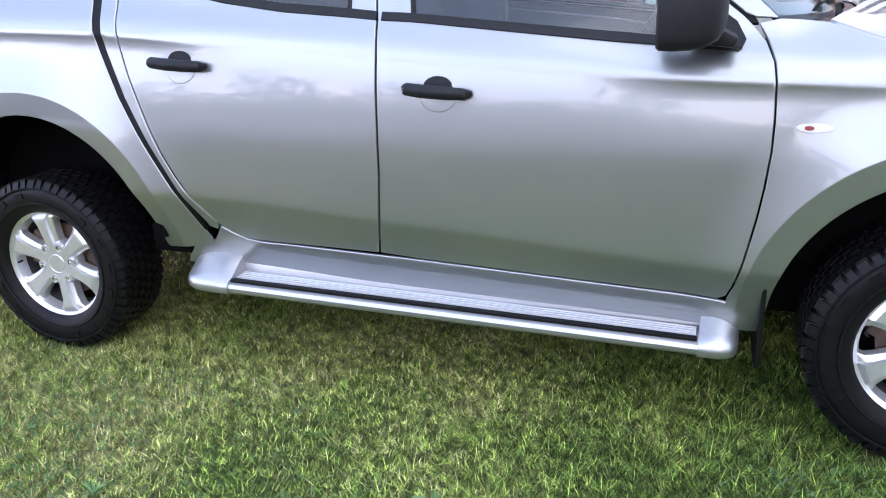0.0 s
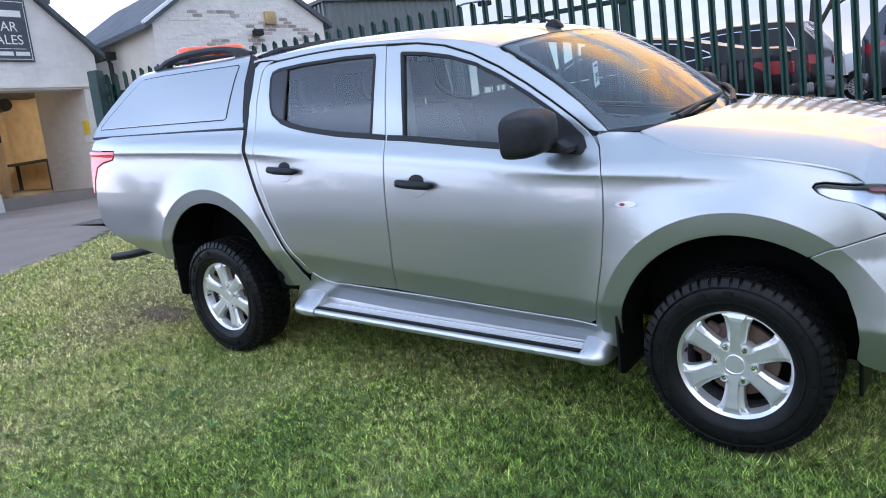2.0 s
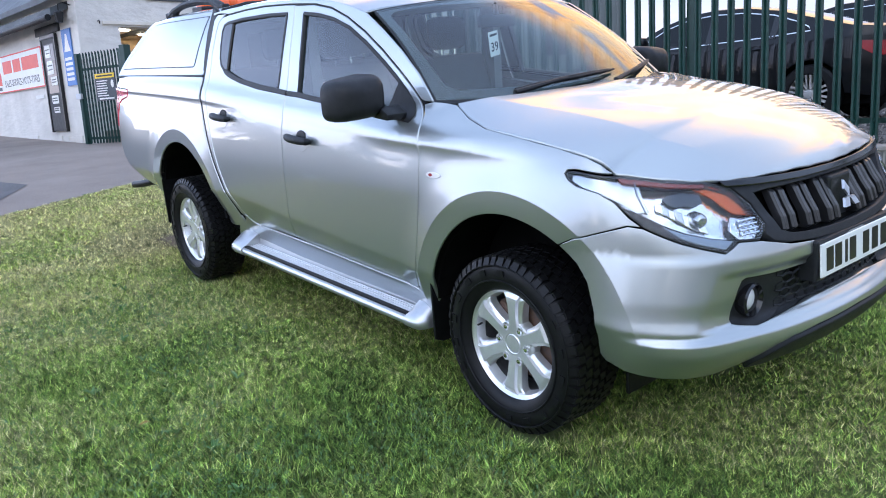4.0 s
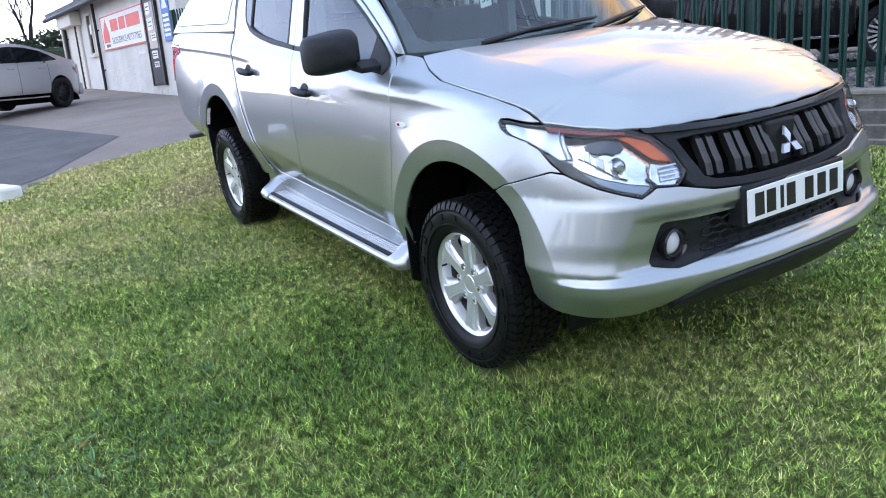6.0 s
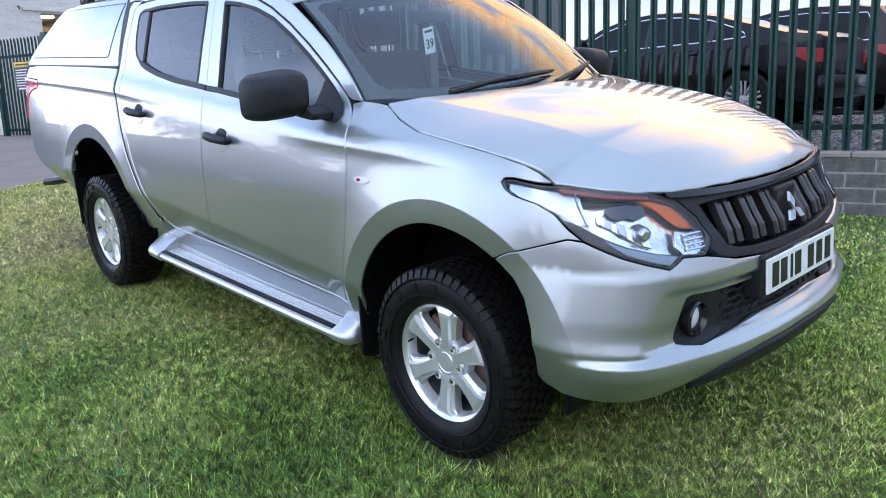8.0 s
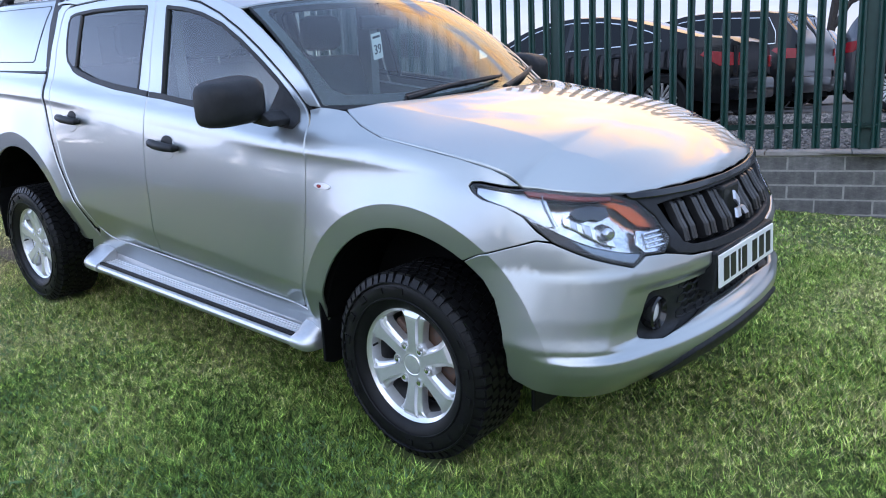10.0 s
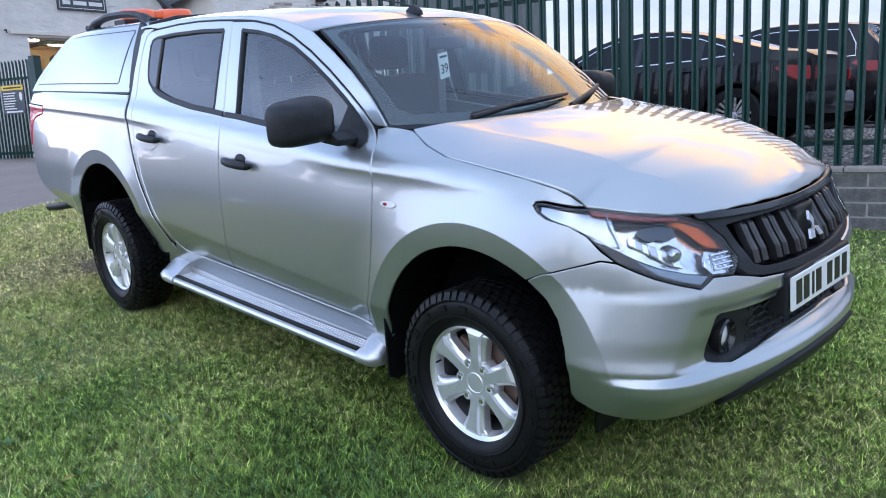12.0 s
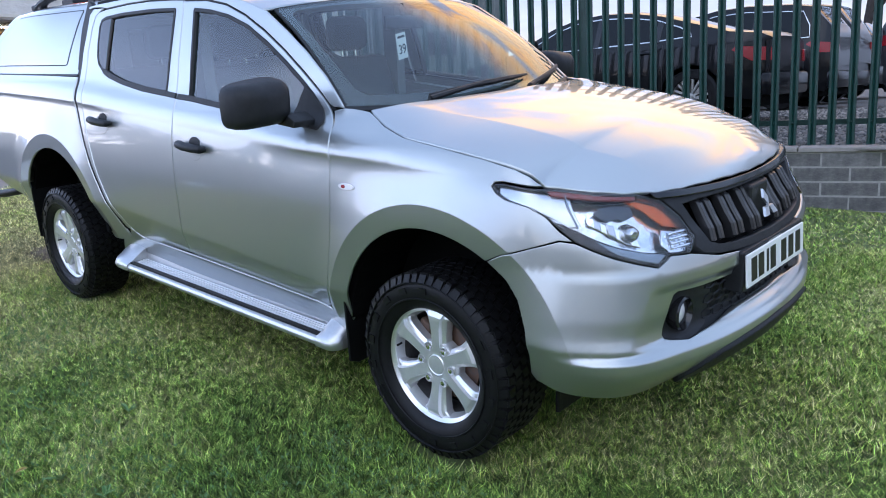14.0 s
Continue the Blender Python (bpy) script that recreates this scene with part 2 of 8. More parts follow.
M_SIGN = material("slate_sign", (0.055, 0.062, 0.072), 0.5, vary=0.15, scale=6)
M_SIGNW = material("sign_white", (0.75, 0.74, 0.70), 0.5, vary=0.06, scale=5)
M_RED = material("sign_red", (0.70, 0.075, 0.045), 0.5, vary=0.08)
M_BLUE = material("sign_blue", (0.06, 0.18, 0.48), 0.5, vary=0.08)
M_YELLOW = material("sign_yellow", (0.75, 0.52, 0.03), 0.5, vary=0.08)
M_ORANGE = material("beacon_amber", (0.90, 0.13, 0.025), 0.25, coat=0.5)
M_CARBLACK = material("black_car_paint", (0.003, 0.0035, 0.005), 0.3, 0.0, coat=0.4, spec=0.15)
M_CARSILVER = material("pale_car_paint", (0.48, 0.47, 0.46), 0.35, 0.6, coat=0.8)
M_CARWHITE = material("white_car_paint", (0.72, 0.73, 0.76), 0.3, coat=0.8)
M_CARGREY = material("grey_car_paint", (0.05, 0.052, 0.058), 0.3, 0.5, coat=1.0)
M_ORANGEBOX = material("tan_plastic", (0.42, 0.30, 0.14), 0.6, vary=0.2)
M_OLDBRICK = material("old_brick", (0.46, 0.40, 0.35), 0.9, color2=(0.32, 0.27, 0.24), scale=14, bump=0.4, random=0.25)
M_DARKGLASS = material("dark_car_glass", (0.006, 0.008, 0.009), 0.04, spec=0.25)
M_REDLENS = material("red_lens", (0.24, 0.008, 0.014), 0.15, coat=0.2)


# ---- mesh helpers ----
def mesh_from(name, verts, faces, smooth=False):
    me = bpy.data.meshes.new(name)
    me.from_pydata([tuple(v) for v in verts], [], faces)
    if smooth:
        me.shade_smooth()
    me.update()
    return me


def part(name, bm, mat, parent=None, label="", smooth=False):
    """Links a bmesh or a mesh as one object, under a thing or a part where one is given."""
    if isinstance(bm, bmesh.types.BMesh):
        me = bpy.data.meshes.new(name)
        bmesh.ops.recalc_face_normals(bm, faces=bm.faces)
        bm.to_mesh(me)
        bm.free()
        if smooth:
            me.shade_smooth()
            me.set_sharp_from_angle(angle=radians(35))
    else:
        me = bm
    if mat and not me.materials:
        me.materials.append(mat)
    ob = new(name, me)
    if parent:
        ob.parent = parent
    if label:
        ob["label"] = label
    return ob


def thing(name, label, category, m=None, group="", kind=""):
    ob = new(name)
    ob.empty_display_size = 0.2
    if m is not None:
        ob.matrix_basis = m
    return tagged(ob, label, category, group, kind)


def box(bm, x0, x1, y0, y1, z0, z1, m=None, bevel=0.0, seg=2):
    vs = [bm.verts.new((x, y, z)) for x in (x0, x1) for y in (y0, y1) for z in (z0, z1)]
    fs = [bm.faces.new([vs[i] for i in f]) for f in ((0, 1, 3, 2), (4, 6, 7, 5), (0, 4, 5, 1), (2, 3, 7, 6), (0, 2, 6, 4), (1, 5, 7, 3))]
    if bevel:
        es = {e for f in fs for e in f.edges}
        r = bmesh.ops.bevel(bm, geom=list(es), offset=bevel, segments=seg, profile=0.5, affect="EDGES")
        vs = list({v for v in vs if v.is_valid} | set(r["verts"]))
    if m is not None:
        bmesh.ops.transform(bm, matrix=m, verts=vs)
    return bm


def boxes(*specs, m=None, bevel=0.0):
    bm = bmesh.new()
    for s in specs:
        box(bm, *s, m=m, bevel=bevel)
    return bm


def prism(pts, y0, y1, axis="y", bevel=0.0, seg=2):
    """A closed outline, given in two axes, drawn out along the third."""
    def put(a, b, c):
        return {"y": (a, c, b), "x": (c, a, b), "z": (a, b, c)}[axis]
    bm = bmesh.new()
    A = [bm.verts.new(put(a, b, y0)) for a, b in pts]
    B = [bm.verts.new(put(a, b, y1)) for a, b in pts]
    bm.faces.new(A)
    bm.faces.new(B[::-1])
    n = len(pts)
    for i in range(n):
        bm.faces.new((A[i], B[i], B[(i + 1) % n], A[(i + 1) % n]))
    if bevel:
        bmesh.ops.bevel(bm, geom=bm.edges[:], offset=bevel, segments=seg, profile=0.5, affect="EDGES")
    return bm


def tube(points, radius, sides=10, close=False):
    """A round bar along a line of points; radius is one number or one for each point."""
    bm = bmesh.new()
    P = [Vector(p) for p in points]
    R = radius if isinstance(radius, (list, tuple)) else [radius] * len(P)
    rings, up = [], Vector((0, 0, 1))
    for i, p in enumerate(P):
        a, b = P[max(i - 1, 0)], P[min(i + 1, len(P) - 1)]
        d = (b - a).normalized()
        u = d.cross(up if abs(d.z) < 0.95 else Vector((1, 0, 0))).normalized()
        v = d.cross(u)
        rings.append([bm.verts.new(p + R[i] * (math.cos(t) * u + math.sin(t) * v)) for t in (2 * math.pi * k / sides for k in range(sides))])
    for r, s in zip(rings, rings[1:]):
        for k in range(sides):
            bm.faces.new((r[k], r[(k + 1) % sides], s[(k + 1) % sides], s[k]))
    bm.faces.new(rings[0])
    bm.faces.new(rings[-1][::-1])
    return bm


def lathe(profile, sides=48, axis="y"):
    """A turned body: profile of (radius, along) turned round the axis."""
    bm = bmesh.new()
    rings = []
    for r, h in profile:
        rings.append([bm.verts.new((r * math.cos(t), h, r * math.sin(t))) for t in (2 * math.pi * k / sides for k in range(sides))])
    for a, b in zip(rings, rings[1:]):
        for k in range(sides):
            bm.faces.new((a[k], a[(k + 1) % sides], b[(k + 1) % sides], b[k]))
    if axis == "z":
        bmesh.ops.rotate(bm, cent=(0, 0, 0), matrix=Matrix.Rotation(radians(90), 3, "X"), verts=bm.verts)
    return bm


# ---- ground ----
FU = Vector((math.cos(radians(14.5)), math.sin(radians(14.5))))  # along the fence
FN = Vector((-FU.y, FU.x))
FC = 4.13  # fence line: FN . p = FC
YARD = 0.55


def fence_point(s, off=0.0, z=0.0):
    p = FU * s + FN * (FC + off)
    return Vector((p.x, p.y, z))


def lay(x, y):
    """Height of the lawn and the drive."""
    f = -0.0597 * x if x > -6 else 0.358 - 0.037 * (x + 6)
    if x < -26:
        f = 0.358 + 0.037 * 20
    if x > 6:
        f = -0.358 - 0.02 * (x - 6) if x < 20 else -0.638
    g = 0.0625 * y
    if y > 1.0:
        t = min((y - 1.0) / 2.0, 1)
        g = 0.0625 + 0.04 * t
    if y < -5:
        g = -0.3125 + 0.02 * max(y + 5, -10)
    return f + g


def yard(x, y):
    """Height of the gravel behind the fence."""
    return YARD + 0.13 * min(max((FN.x * x + FN.y * y - FC) / 2.5, 0), 1)


def sheet(name, xs, ys, z, mat, keep=None):
    idx, verts, faces = {}, [], []
    for i, x in enumerate(xs):
        for j, y in enumerate(ys):
            idx[i, j] = len(verts)
            verts.append((x, y, z(x, y)))
    for i in range(len(xs) - 1):
        for j in range(len(ys) - 1):
            if keep is None or keep((xs[i] + xs[i + 1]) / 2, (ys[j] + ys[j + 1]) / 2):
                faces.append((idx[i, j], idx[i + 1, j], idx[i + 1, j + 1], idx[i, j + 1]))
    me = mesh_from(name, verts, faces, smooth=True)
    return part(name, me, mat)


def span(*stops):
    """Numbers from stop to stop at the steps given: (a, step, b, step, c)."""
    out = [stops[0]]
    for k in range(1, len(stops) - 1, 2):
        n = max(1, round((stops[k + 1] - out[-1]) / stops[k]))
        a = out[-1]
        out += [a + (stops[k + 1] - a) * (i + 1) / n for i in range(n)]
    return out


def behind(x, y, off=0.15):
    return FN.x * x + FN.y * y > FC + off


EDGE_PTS = ((-12, -1.5), (-2.6, -4.0), (-2.2, -4.45), (-1.62, -5.33), (-1.1, -5.6), (-0.3, -5.98), (0.74, -6.4), (1.8, -7.4), (4.0, -9.4))
def EDGE(y):
    for (a, b), (c, d) in zip(EDGE_PTS, EDGE_PTS[1:]):
        if y <= c:
            return b + (d - b) * (y - a) / (c - a)
    return EDGE_PTS[-1][1]


def drive_edge(y):
    """x of the line where lawn meets the drive."""
    return EDGE(y)


tagged(sheet("ground", span(-400, 40, -40, 2, -6, 1, 6, 2, 40, 40, 400), span(-400, 40, -40, 2, 40, 40, 400),
             lambda x, y: (YARD - 0.04 if behind(x, y, 3.2) else lay(x, y) - 0.06), M_FARGROUND),
       "dull grass and earth reaching the horizon", "ground", kind="structure")
# beyond y = -5 the tarmac is unseen, added to lighten the doors' reflections
tagged(sheet("driveway", span(-45, 1.0, 14.0), span(-14, 0.5, 12), lambda x, y: lay(x, y), M_TARMAC, lambda x, y: (x < -4.0 or y < -5.0) and (not behind(x, y, -0.1) or x < -9.3)),
       "worn grey tarmac drive with lighter patches", "driveway", kind="structure")
tagged(sheet("gravel_yard", span(-9, 0.5, 25), span(0, 0.5, 40), lambda x, y: yard(x, y), M_GRAVEL, lambda x, y: behind(x, y, 0.0)),
       "loose grey stone gravel behind the fence", "gravel", kind="structure")

# ---- block wall and palisade fence ----
def build_wall():
    wall = tagged(new("boundary_wall"), "low grey concrete block wall under the fence", "wall", kind="structure")
    base = prism([(-0.1005, -0.5), (0.1005, -0.5), (0.1005, 0.53), (-0.1005, 0.53)], -7.1, 9.0, axis="x")
    m = Matrix.Translation(fence_point(0, 0, 0)) @ Matrix.Rotation(radians(14.5), 4, "Z")
    core = part("core", base, M_MORTAR, wall)
    core.matrix_basis = m
    L, H, J = 0.44, 0.115, 0.012
    me = None
    for row in range(5):
        z0 = 0.53 - (row + 1) * (H + J)
        for k in range(-15, 20):
            if me is None:
                bm = boxes((0, L, -0.103, 0.103, 0, H), bevel=0.004)
                ob = part("block", bm, M_BLOCK, wall)
                me = ob.data
            else:
                ob = part("block", me, None, wall)
            ob.matrix_basis = m @ Matrix.Translation((k * (L + J) + (0.225 if row % 2 else 0), random.uniform(-0.0015, 0.0025), z0))
    for k in range(-10, 13):
        ob = part("coping", boxes((0, 0.68, -0.125, 0.125, 0.53, 0.57), bevel=0.006), M_COPE, wall)
        ob.matrix_basis = m @ Matrix.Translation((k * 0.69, 0, 0))
    return wall


PITCH = 0.1535
def pale_mesh(height):
    """One W-section pale with a pointed, splayed head."""
    prof = [(-0.034, 0.006), (-0.026, -0.010), (-0.013, -0.010), (0.0, 0.006), (0.013, -0.010), (0.026, -0.010), (0.034, 0.006)]
    bm = bmesh.new()
    t = 0.003
    rows = []
    for z, k, lean in ((0, 1, 0), (height - 0.11, 1, 0), (height - 0.035, 0.98, -0.004), (height, 0.16, -0.012)):
        rows.append([[bm.verts.new((x * k, y + lean + o, z)) for x, y in prof] for o in (0, t)])
    for a, b in zip(rows, rows[1:]):
        for s in (0, 1):
            for i in range(6):
                bm.faces.new((a[s][i], a[s][i + 1], b[s][i + 1], b[s][i]))
        for i in (0, 6):
            bm.faces.new((a[0][i], b[0][i], b[1][i], a[1][i]))
    for r in (rows[0], rows[-1]):
        for i in range(6):
            bm.faces.new((r[0][i], r[0][i + 1], r[1][i + 1], r[1][i]))
    me = bpy.data.meshes.new("pale")
    bmesh.ops.recalc_face_normals(bm, faces=bm.faces)
    bm.to_mesh(me); bm.free()
    me.materials.append(M_FENCE)
    return me


def build_fence():
    pale = pale_mesh(1.98)
    bay = PITCH * 18
    bolt = lathe([(0.0, -0.018), (0.007, -0.017), (0.010, -0.012), (0.010, -0.008)], 10)
    bme = bpy.data.meshes.new("bolt"); bolt.to_mesh(bme); bolt.free(); bme.materials.append(M_FENCE)
    for b in range(-3, 3):
        s0 = 0.09 + b * bay
        f = thing("palisade_fence", "dark green painted steel palisade fence bay on the wall", "fence",
                  Matrix.Translation(fence_point(s0, 0, 0.0)) @ Matrix.Rotation(radians(14.5), 4, "Z"), "fence bays", )
        k0 = 8 if b == -3 else 0
        for z in (0.78, 2.30):
            part("rail", boxes((k0 * PITCH, bay, 0.006, 0.050, z - 0.022, z + 0.022), (k0 * PITCH, bay, 0.006, 0.012, z - 0.024, z + 0.024)), M_FENCE, f)
        q = k0 * PITCH
        part("post", boxes((q - 0.05, q + 0.05, 0.052, 0.060, 0.3, 2.45), (q - 0.05, q + 0.05, 0.152, 0.160, 0.3, 2.45), (q - 0.004, q + 0.004, 0.060, 0.152, 0.3, 2.45)), M_FENCE, f)
        for k in range(k0, 18):
            ob = part("pale", pale, None, f)
            ob.matrix_basis = Matrix.Translation((PITCH * (k + 0.5) + random.uniform(-0.003, 0.003), 0, 0.585)) @ Matrix.Rotation(random.uniform(-0.004, 0.004), 4, "Y")
            for z in (0.78, 2.30):
                o = part("bolt", bme, None, f)
                o.matrix_basis = Matrix.Translation((PITCH * (k + 0.5), 0.003, z))


build_wall()
build_fence()

# ---- garage buildings ----
AL = radians(5.0)
def site(x, y, z=0.0):
    """Frame of the garage: its front wall runs along local y, its side wall along local -x."""
    return Matrix.Translation((x, y, z)) @ Matrix.Rotation(AL, 4, "Z")


def build_workshop():
    w = thing("workshop", "whitewashed stone gable workshop with a wide open doorway", "building", site(-13.8, 1.9, 0.6))
    # front wall in the local y-z plane, x = 0, with the doorway cut through
    W, EAVE, APEX, T = 3.92, 3.25, 5.0, 0.4
    o0, o1, oz = 0.85, 3.52, 2.52
    def wall(pts, name="wall"):
        return part(name, prism(pts, -T, 0, axis="x"), M_WALL, w)
    wall([(0, -0.6), (o0, -0.6), (o0, oz), (o0, 3.5 + 0.5), (0, EAVE)])
    wall([(o1, -0.6), (W, -0.6), (W, EAVE), (o1, EAVE + 0.55)])
    wall([(o0, oz), (o1, oz), (o1, EAVE + 0.55), (W / 2, APEX), (o0, 3.5 + 0.5)])
    D = 6.6  # the room widens behind the front wall
    part("wall", boxes((-9, -T, 0.03, T, -0.6, EAVE)), M_WALL, w)
    part("wall", boxes((-1.9, -T, W - T, W, -0.6, EAVE)), M_WALL, w)
    part("wall", boxes((-9, -2.25, D, D + 0.3, -0.6, EAVE)), M_WALL, w)
    part("back_wall", boxes((-9.3, -9, 0, D + 0.3, -0.6, EAVE)), M_INSIDE, w)
    part("floor_slab", boxes((-9, 0.1, 0.3, W - 0.3, -0.6, 0.38), (-9, -2.25, W - 0.3, D, -0.6, 0.38)), M_TARMAC, w)
    for b in ((-8.9, -T - 0.01, T, T + 0.03, 0.38, 3.2), (-8.9, -2.3, D - 0.03, D, 0.38, 3.2)):
        part("lining", boxes(b), M_INSIDE, w)
    part("ceiling", boxes((-9, -T, 0.2, W - 0.2, 3.2, 3.24), (-9, -2.25, W - 0.2, D, 3.2, 3.24)), M_CREAM, w)
    for sgn, y0 in ((1, -0.22), (-1, W + 0.22)):
        sl = (APEX - EAVE) / (W / 2)
        part("roof", prism([(y0, EAVE - 0.18 * sl + 0.02), (W / 2, APEX + 0.04), (W / 2, APEX + 0.16), (y0, EAVE - 0.18 * sl + 0.14)], -9.3, 0.14, axis="x"), M_SLATE, w)
    part("lintel", boxes((0.0, 0.05, o0 - 0.35, o1 + 0.35, oz + 0.04, oz + 0.10)), M_CREAM, w)
    part("pier", prism([(o0 - 0.30, -0.6), (o0 + 0.42, -0.6), (o0 + 0.32, 0.4), (o0 + 0.20, 1.55), (o0 - 0.05, 1.75), (o0 - 0.3, 1.7)], 0.0, 0.25, axis="x", bevel=0.03), M_WALL, w)
    for x, y in ((-5.6, 3.0), (-6.6, 4.6), (-4.0, 5.6)):
        part("tube_light", boxes((x - 0.05, x + 0.05, y - 0.45, y + 0.45, 3.07, 3.13), bevel=0.02), M_TUBE, w)
    return w


def build_annexe():
    a = thing("annexe", "low whitewashed stone building with a dark roof and signs", "building", site(-13.8, 1.9, 0.6))
    part("wall", boxes((-11.7, -0.4, 0, 0.4, -0.6, 2.85)), M_WALL, a)
    part("roof", prism([(-0.35, 2.75), (3.4, 4.4), (3.4, 4.55), (-0.35, 2.9)], -11.95, -0.42, axis="x"), M_SLATE, a)
    part("yard_wall", boxes((-14.5, -11.72, 0.3, 0.5, -0.6, 1.35)), M_CREAM, a)
    part("end_wall", boxes((-11.7, -11.3, 0.4, 4, -0.6, 2.85)), M_WALL, a)
    return a


def build_store():
    b = thing("store", "whitewashed brick gable building with flaking paint", "building", site(-12.1, 6.3, 0.6) @ Matrix.Rotation(radians(-14), 4, "Z") @ Matrix.Translation((0, -0.25, 0)))
    W, EAVE, APEX = 4.3, 3.6, 5.05
    part("wall", prism([(0, -0.6), (W, -0.6), (W, EAVE), (W / 2, APEX), (0, EAVE)], -0.35, 0, axis="x"), M_WALL, b)
    part("side_wall", boxes((-6, -0.35, 0, 0.3, -0.6, EAVE)), M_CREAM, b)
    sl = (APEX - EAVE) / (W / 2)
    for y0 in (-0.2, W + 0.2):
        part("roof", prism([(y0, EAVE - 0.2 * sl), (W / 2, APEX), (W / 2, APEX + 0.12), (y0, EAVE - 0.2 * sl + 0.12)], -7, 0.1, axis="x"), M_SLATE, b)
    part("bargeboard", prism([(-0.2, EAVE - 0.2 * sl + 0.10), (W / 2, APEX + 0.10), (W / 2, APEX + 0.17), (-0.2, EAVE - 0.2 * sl + 0.17)], -0.05, 0.13, axis="x"), M_BARGE, b)
    return b


build_workshop()
build_annexe()
build_store()

# ---- pickup truck: body surfaces (truck frame: x forward, y to its left, z up; front axle x = 1.5) ----
def curve(*pts):
    """A smooth line through points (a, b) that does not overshoot between them."""
    X, Y = [p[0] for p in pts], [p[1] for p in pts]
    n = len(X)
    d = [(Y[i + 1] - Y[i]) / (X[i + 1] - X[i]) for i in range(n - 1)]
    m = [d[0]] + [0.0 if d[i - 1] * d[i] <= 0 else 2 * d[i - 1] * d[i] / (d[i - 1] + d[i]) for i in range(1, n - 1)] + [d[-1]]
    def at(x):
        if x <= X[0]:
            return Y[0] + m[0] * (x - X[0])
        if x >= X[-1]:
            return Y[-1] + m[-1] * (x - X[-1])
        i = 0
        while X[i + 1] < x:
            i += 1
        h = X[i + 1] - X[i]
        t = (x - X[i]) / h
        return (Y[i] * (1 + 2 * t) * (1 - t) ** 2 + Y[i + 1] * t * t * (3 - 2 * t) + h * m[i] * t * (1 - t) ** 2 + h * m[i + 1] * t * t * (t - 1))
    return at


def smooth(t):
    t = min(max(t, 0.0), 1.0)
    return t * t * (3 - 2 * t)


LOWER = curve((0.25, 0.838), (0.45, 0.846), (0.62, 0.850), (0.75, 0.854), (0.88, 0.857), (0.98, 0.852), (1.08, 0.8425), (1.25, 0.8245), (1.45, 0.800))
UPPER = curve((0.0, 0.0), (0.05, 0.016), (0.115, 0.047), (0.30, 0.098), (0.60, 0.182))
FOLD_Z = curve((-3.0, 0.70), (-0.95, 0.685), (0.0, 0.626), (1.05, 0.565), (3.0, 0.56))  # fold along the foot of the doors
CREASE_Z = curve((-2.9, 1.262), (-2.5, 1.256), (-1.17, 1.222), (-0.5, 1.172), (0.6, 1.100), (1.2, 1.082), (1.8, 1.066), (2.2, 1.060))
CREASE_A = curve((-3.0, 1.0), (-1.0, 1.0), (-0.45, 0.12), (0.0, 0.0), (0.4, 0.1), (0.9, 1.0), (1.4, 0.8), (1.75, 0.1), (3.0, 0.0))
SEAM_Z = curve((1.0, 1.262), (1.14, 1.238), (1.25, 1.197), (1.37, 1.174), (1.57, 1.147), (1.76, 1.117), (1.88, 1.090), (1.96, 1.036), (2.3, 0.99), (3.0, 0.99))
SEAM_Y = curve((1.0, 0.715), (1.14, 0.724), (1.25, 0.765), (1.37, 0.785), (1.57, 0.80), (1.76, 0.795), (1.88, 0.780), (1.96, 0.763))
PLAN = [(1.5, 0.865), (1.75, 0.852), (2.0, 0.806), (2.12, 0.742), (2.22, 0.63), (2.283, 0.50), (2.33, 0.27), (2.347, 0.0)]
PLAN_U = [1.5]
for (ax, ay), (bx, by) in zip(PLAN, PLAN[1:]):
    PLAN_U.append(PLAN_U[-1] + math.hypot(bx - ax, by - ay))
U_END = PLAN_U[-1]
def _spline(vals, ends):
    """Natural-looking cubic through the plan points with given end slopes."""
    X, Y, n = PLAN_U, vals, len(vals)
    m = [ends[0]] + [(Y[i + 1] - Y[i - 1]) / (X[i + 1] - X[i - 1]) for i in range(1, n - 1)] + [ends[1]]
    def at(x):
        x = min(max(x, X[0]), X[-1])
        i = 0
        while i < n - 2 and X[i + 1] < x:
            i += 1
        h = X[i + 1] - X[i]
        t = (x - X[i]) / h
        return Y[i] * (1 + 2 * t) * (1 - t) ** 2 + Y[i + 1] * t * t * (3 - 2 * t) + h * m[i] * t * (1 - t) ** 2 + h * m[i + 1] * t * t * (t - 1)
    return at
PLAN_X, PLAN_Y = _spline([p[0] for p in PLAN], (1.0, 0.0)), _spline([p[1] for p in PLAN], (0.0, -1.0))
NOSE = curve((0.28, -0.19), (0.34, -0.11), (0.40, -0.05), (0.45, -0.012), (0.50, 0.006), (0.555, 0.0), (0.60, -0.008), (0.66, 0.0), (0.76, 0.0), (0.80, -0.010), (0.86, -0.035), (0.90, -0.060), (0.96, -0.085), (1.0, -0.105), (1.06, -0.145))
ARCH_R, ARCH_F = (-1.49, 0.455, 0.492), (1.515, 0.415, 0.460)


def flare(x, z):
    """The skin swells towards the wheel openings and ends in a flat band round them."""
    out = 0.0
    for cx, cz, r in (ARCH_R, ARCH_F):
        d = math.hypot(x - cx, z - cz) - r
        if d < 0.082:
            out = 0.024 - 0.115 * (0.082 - max(d, -0.02))
        elif d < 0.25:
            out = 0.024 * ((0.25 - d) / 0.168) ** 1.7
    return out


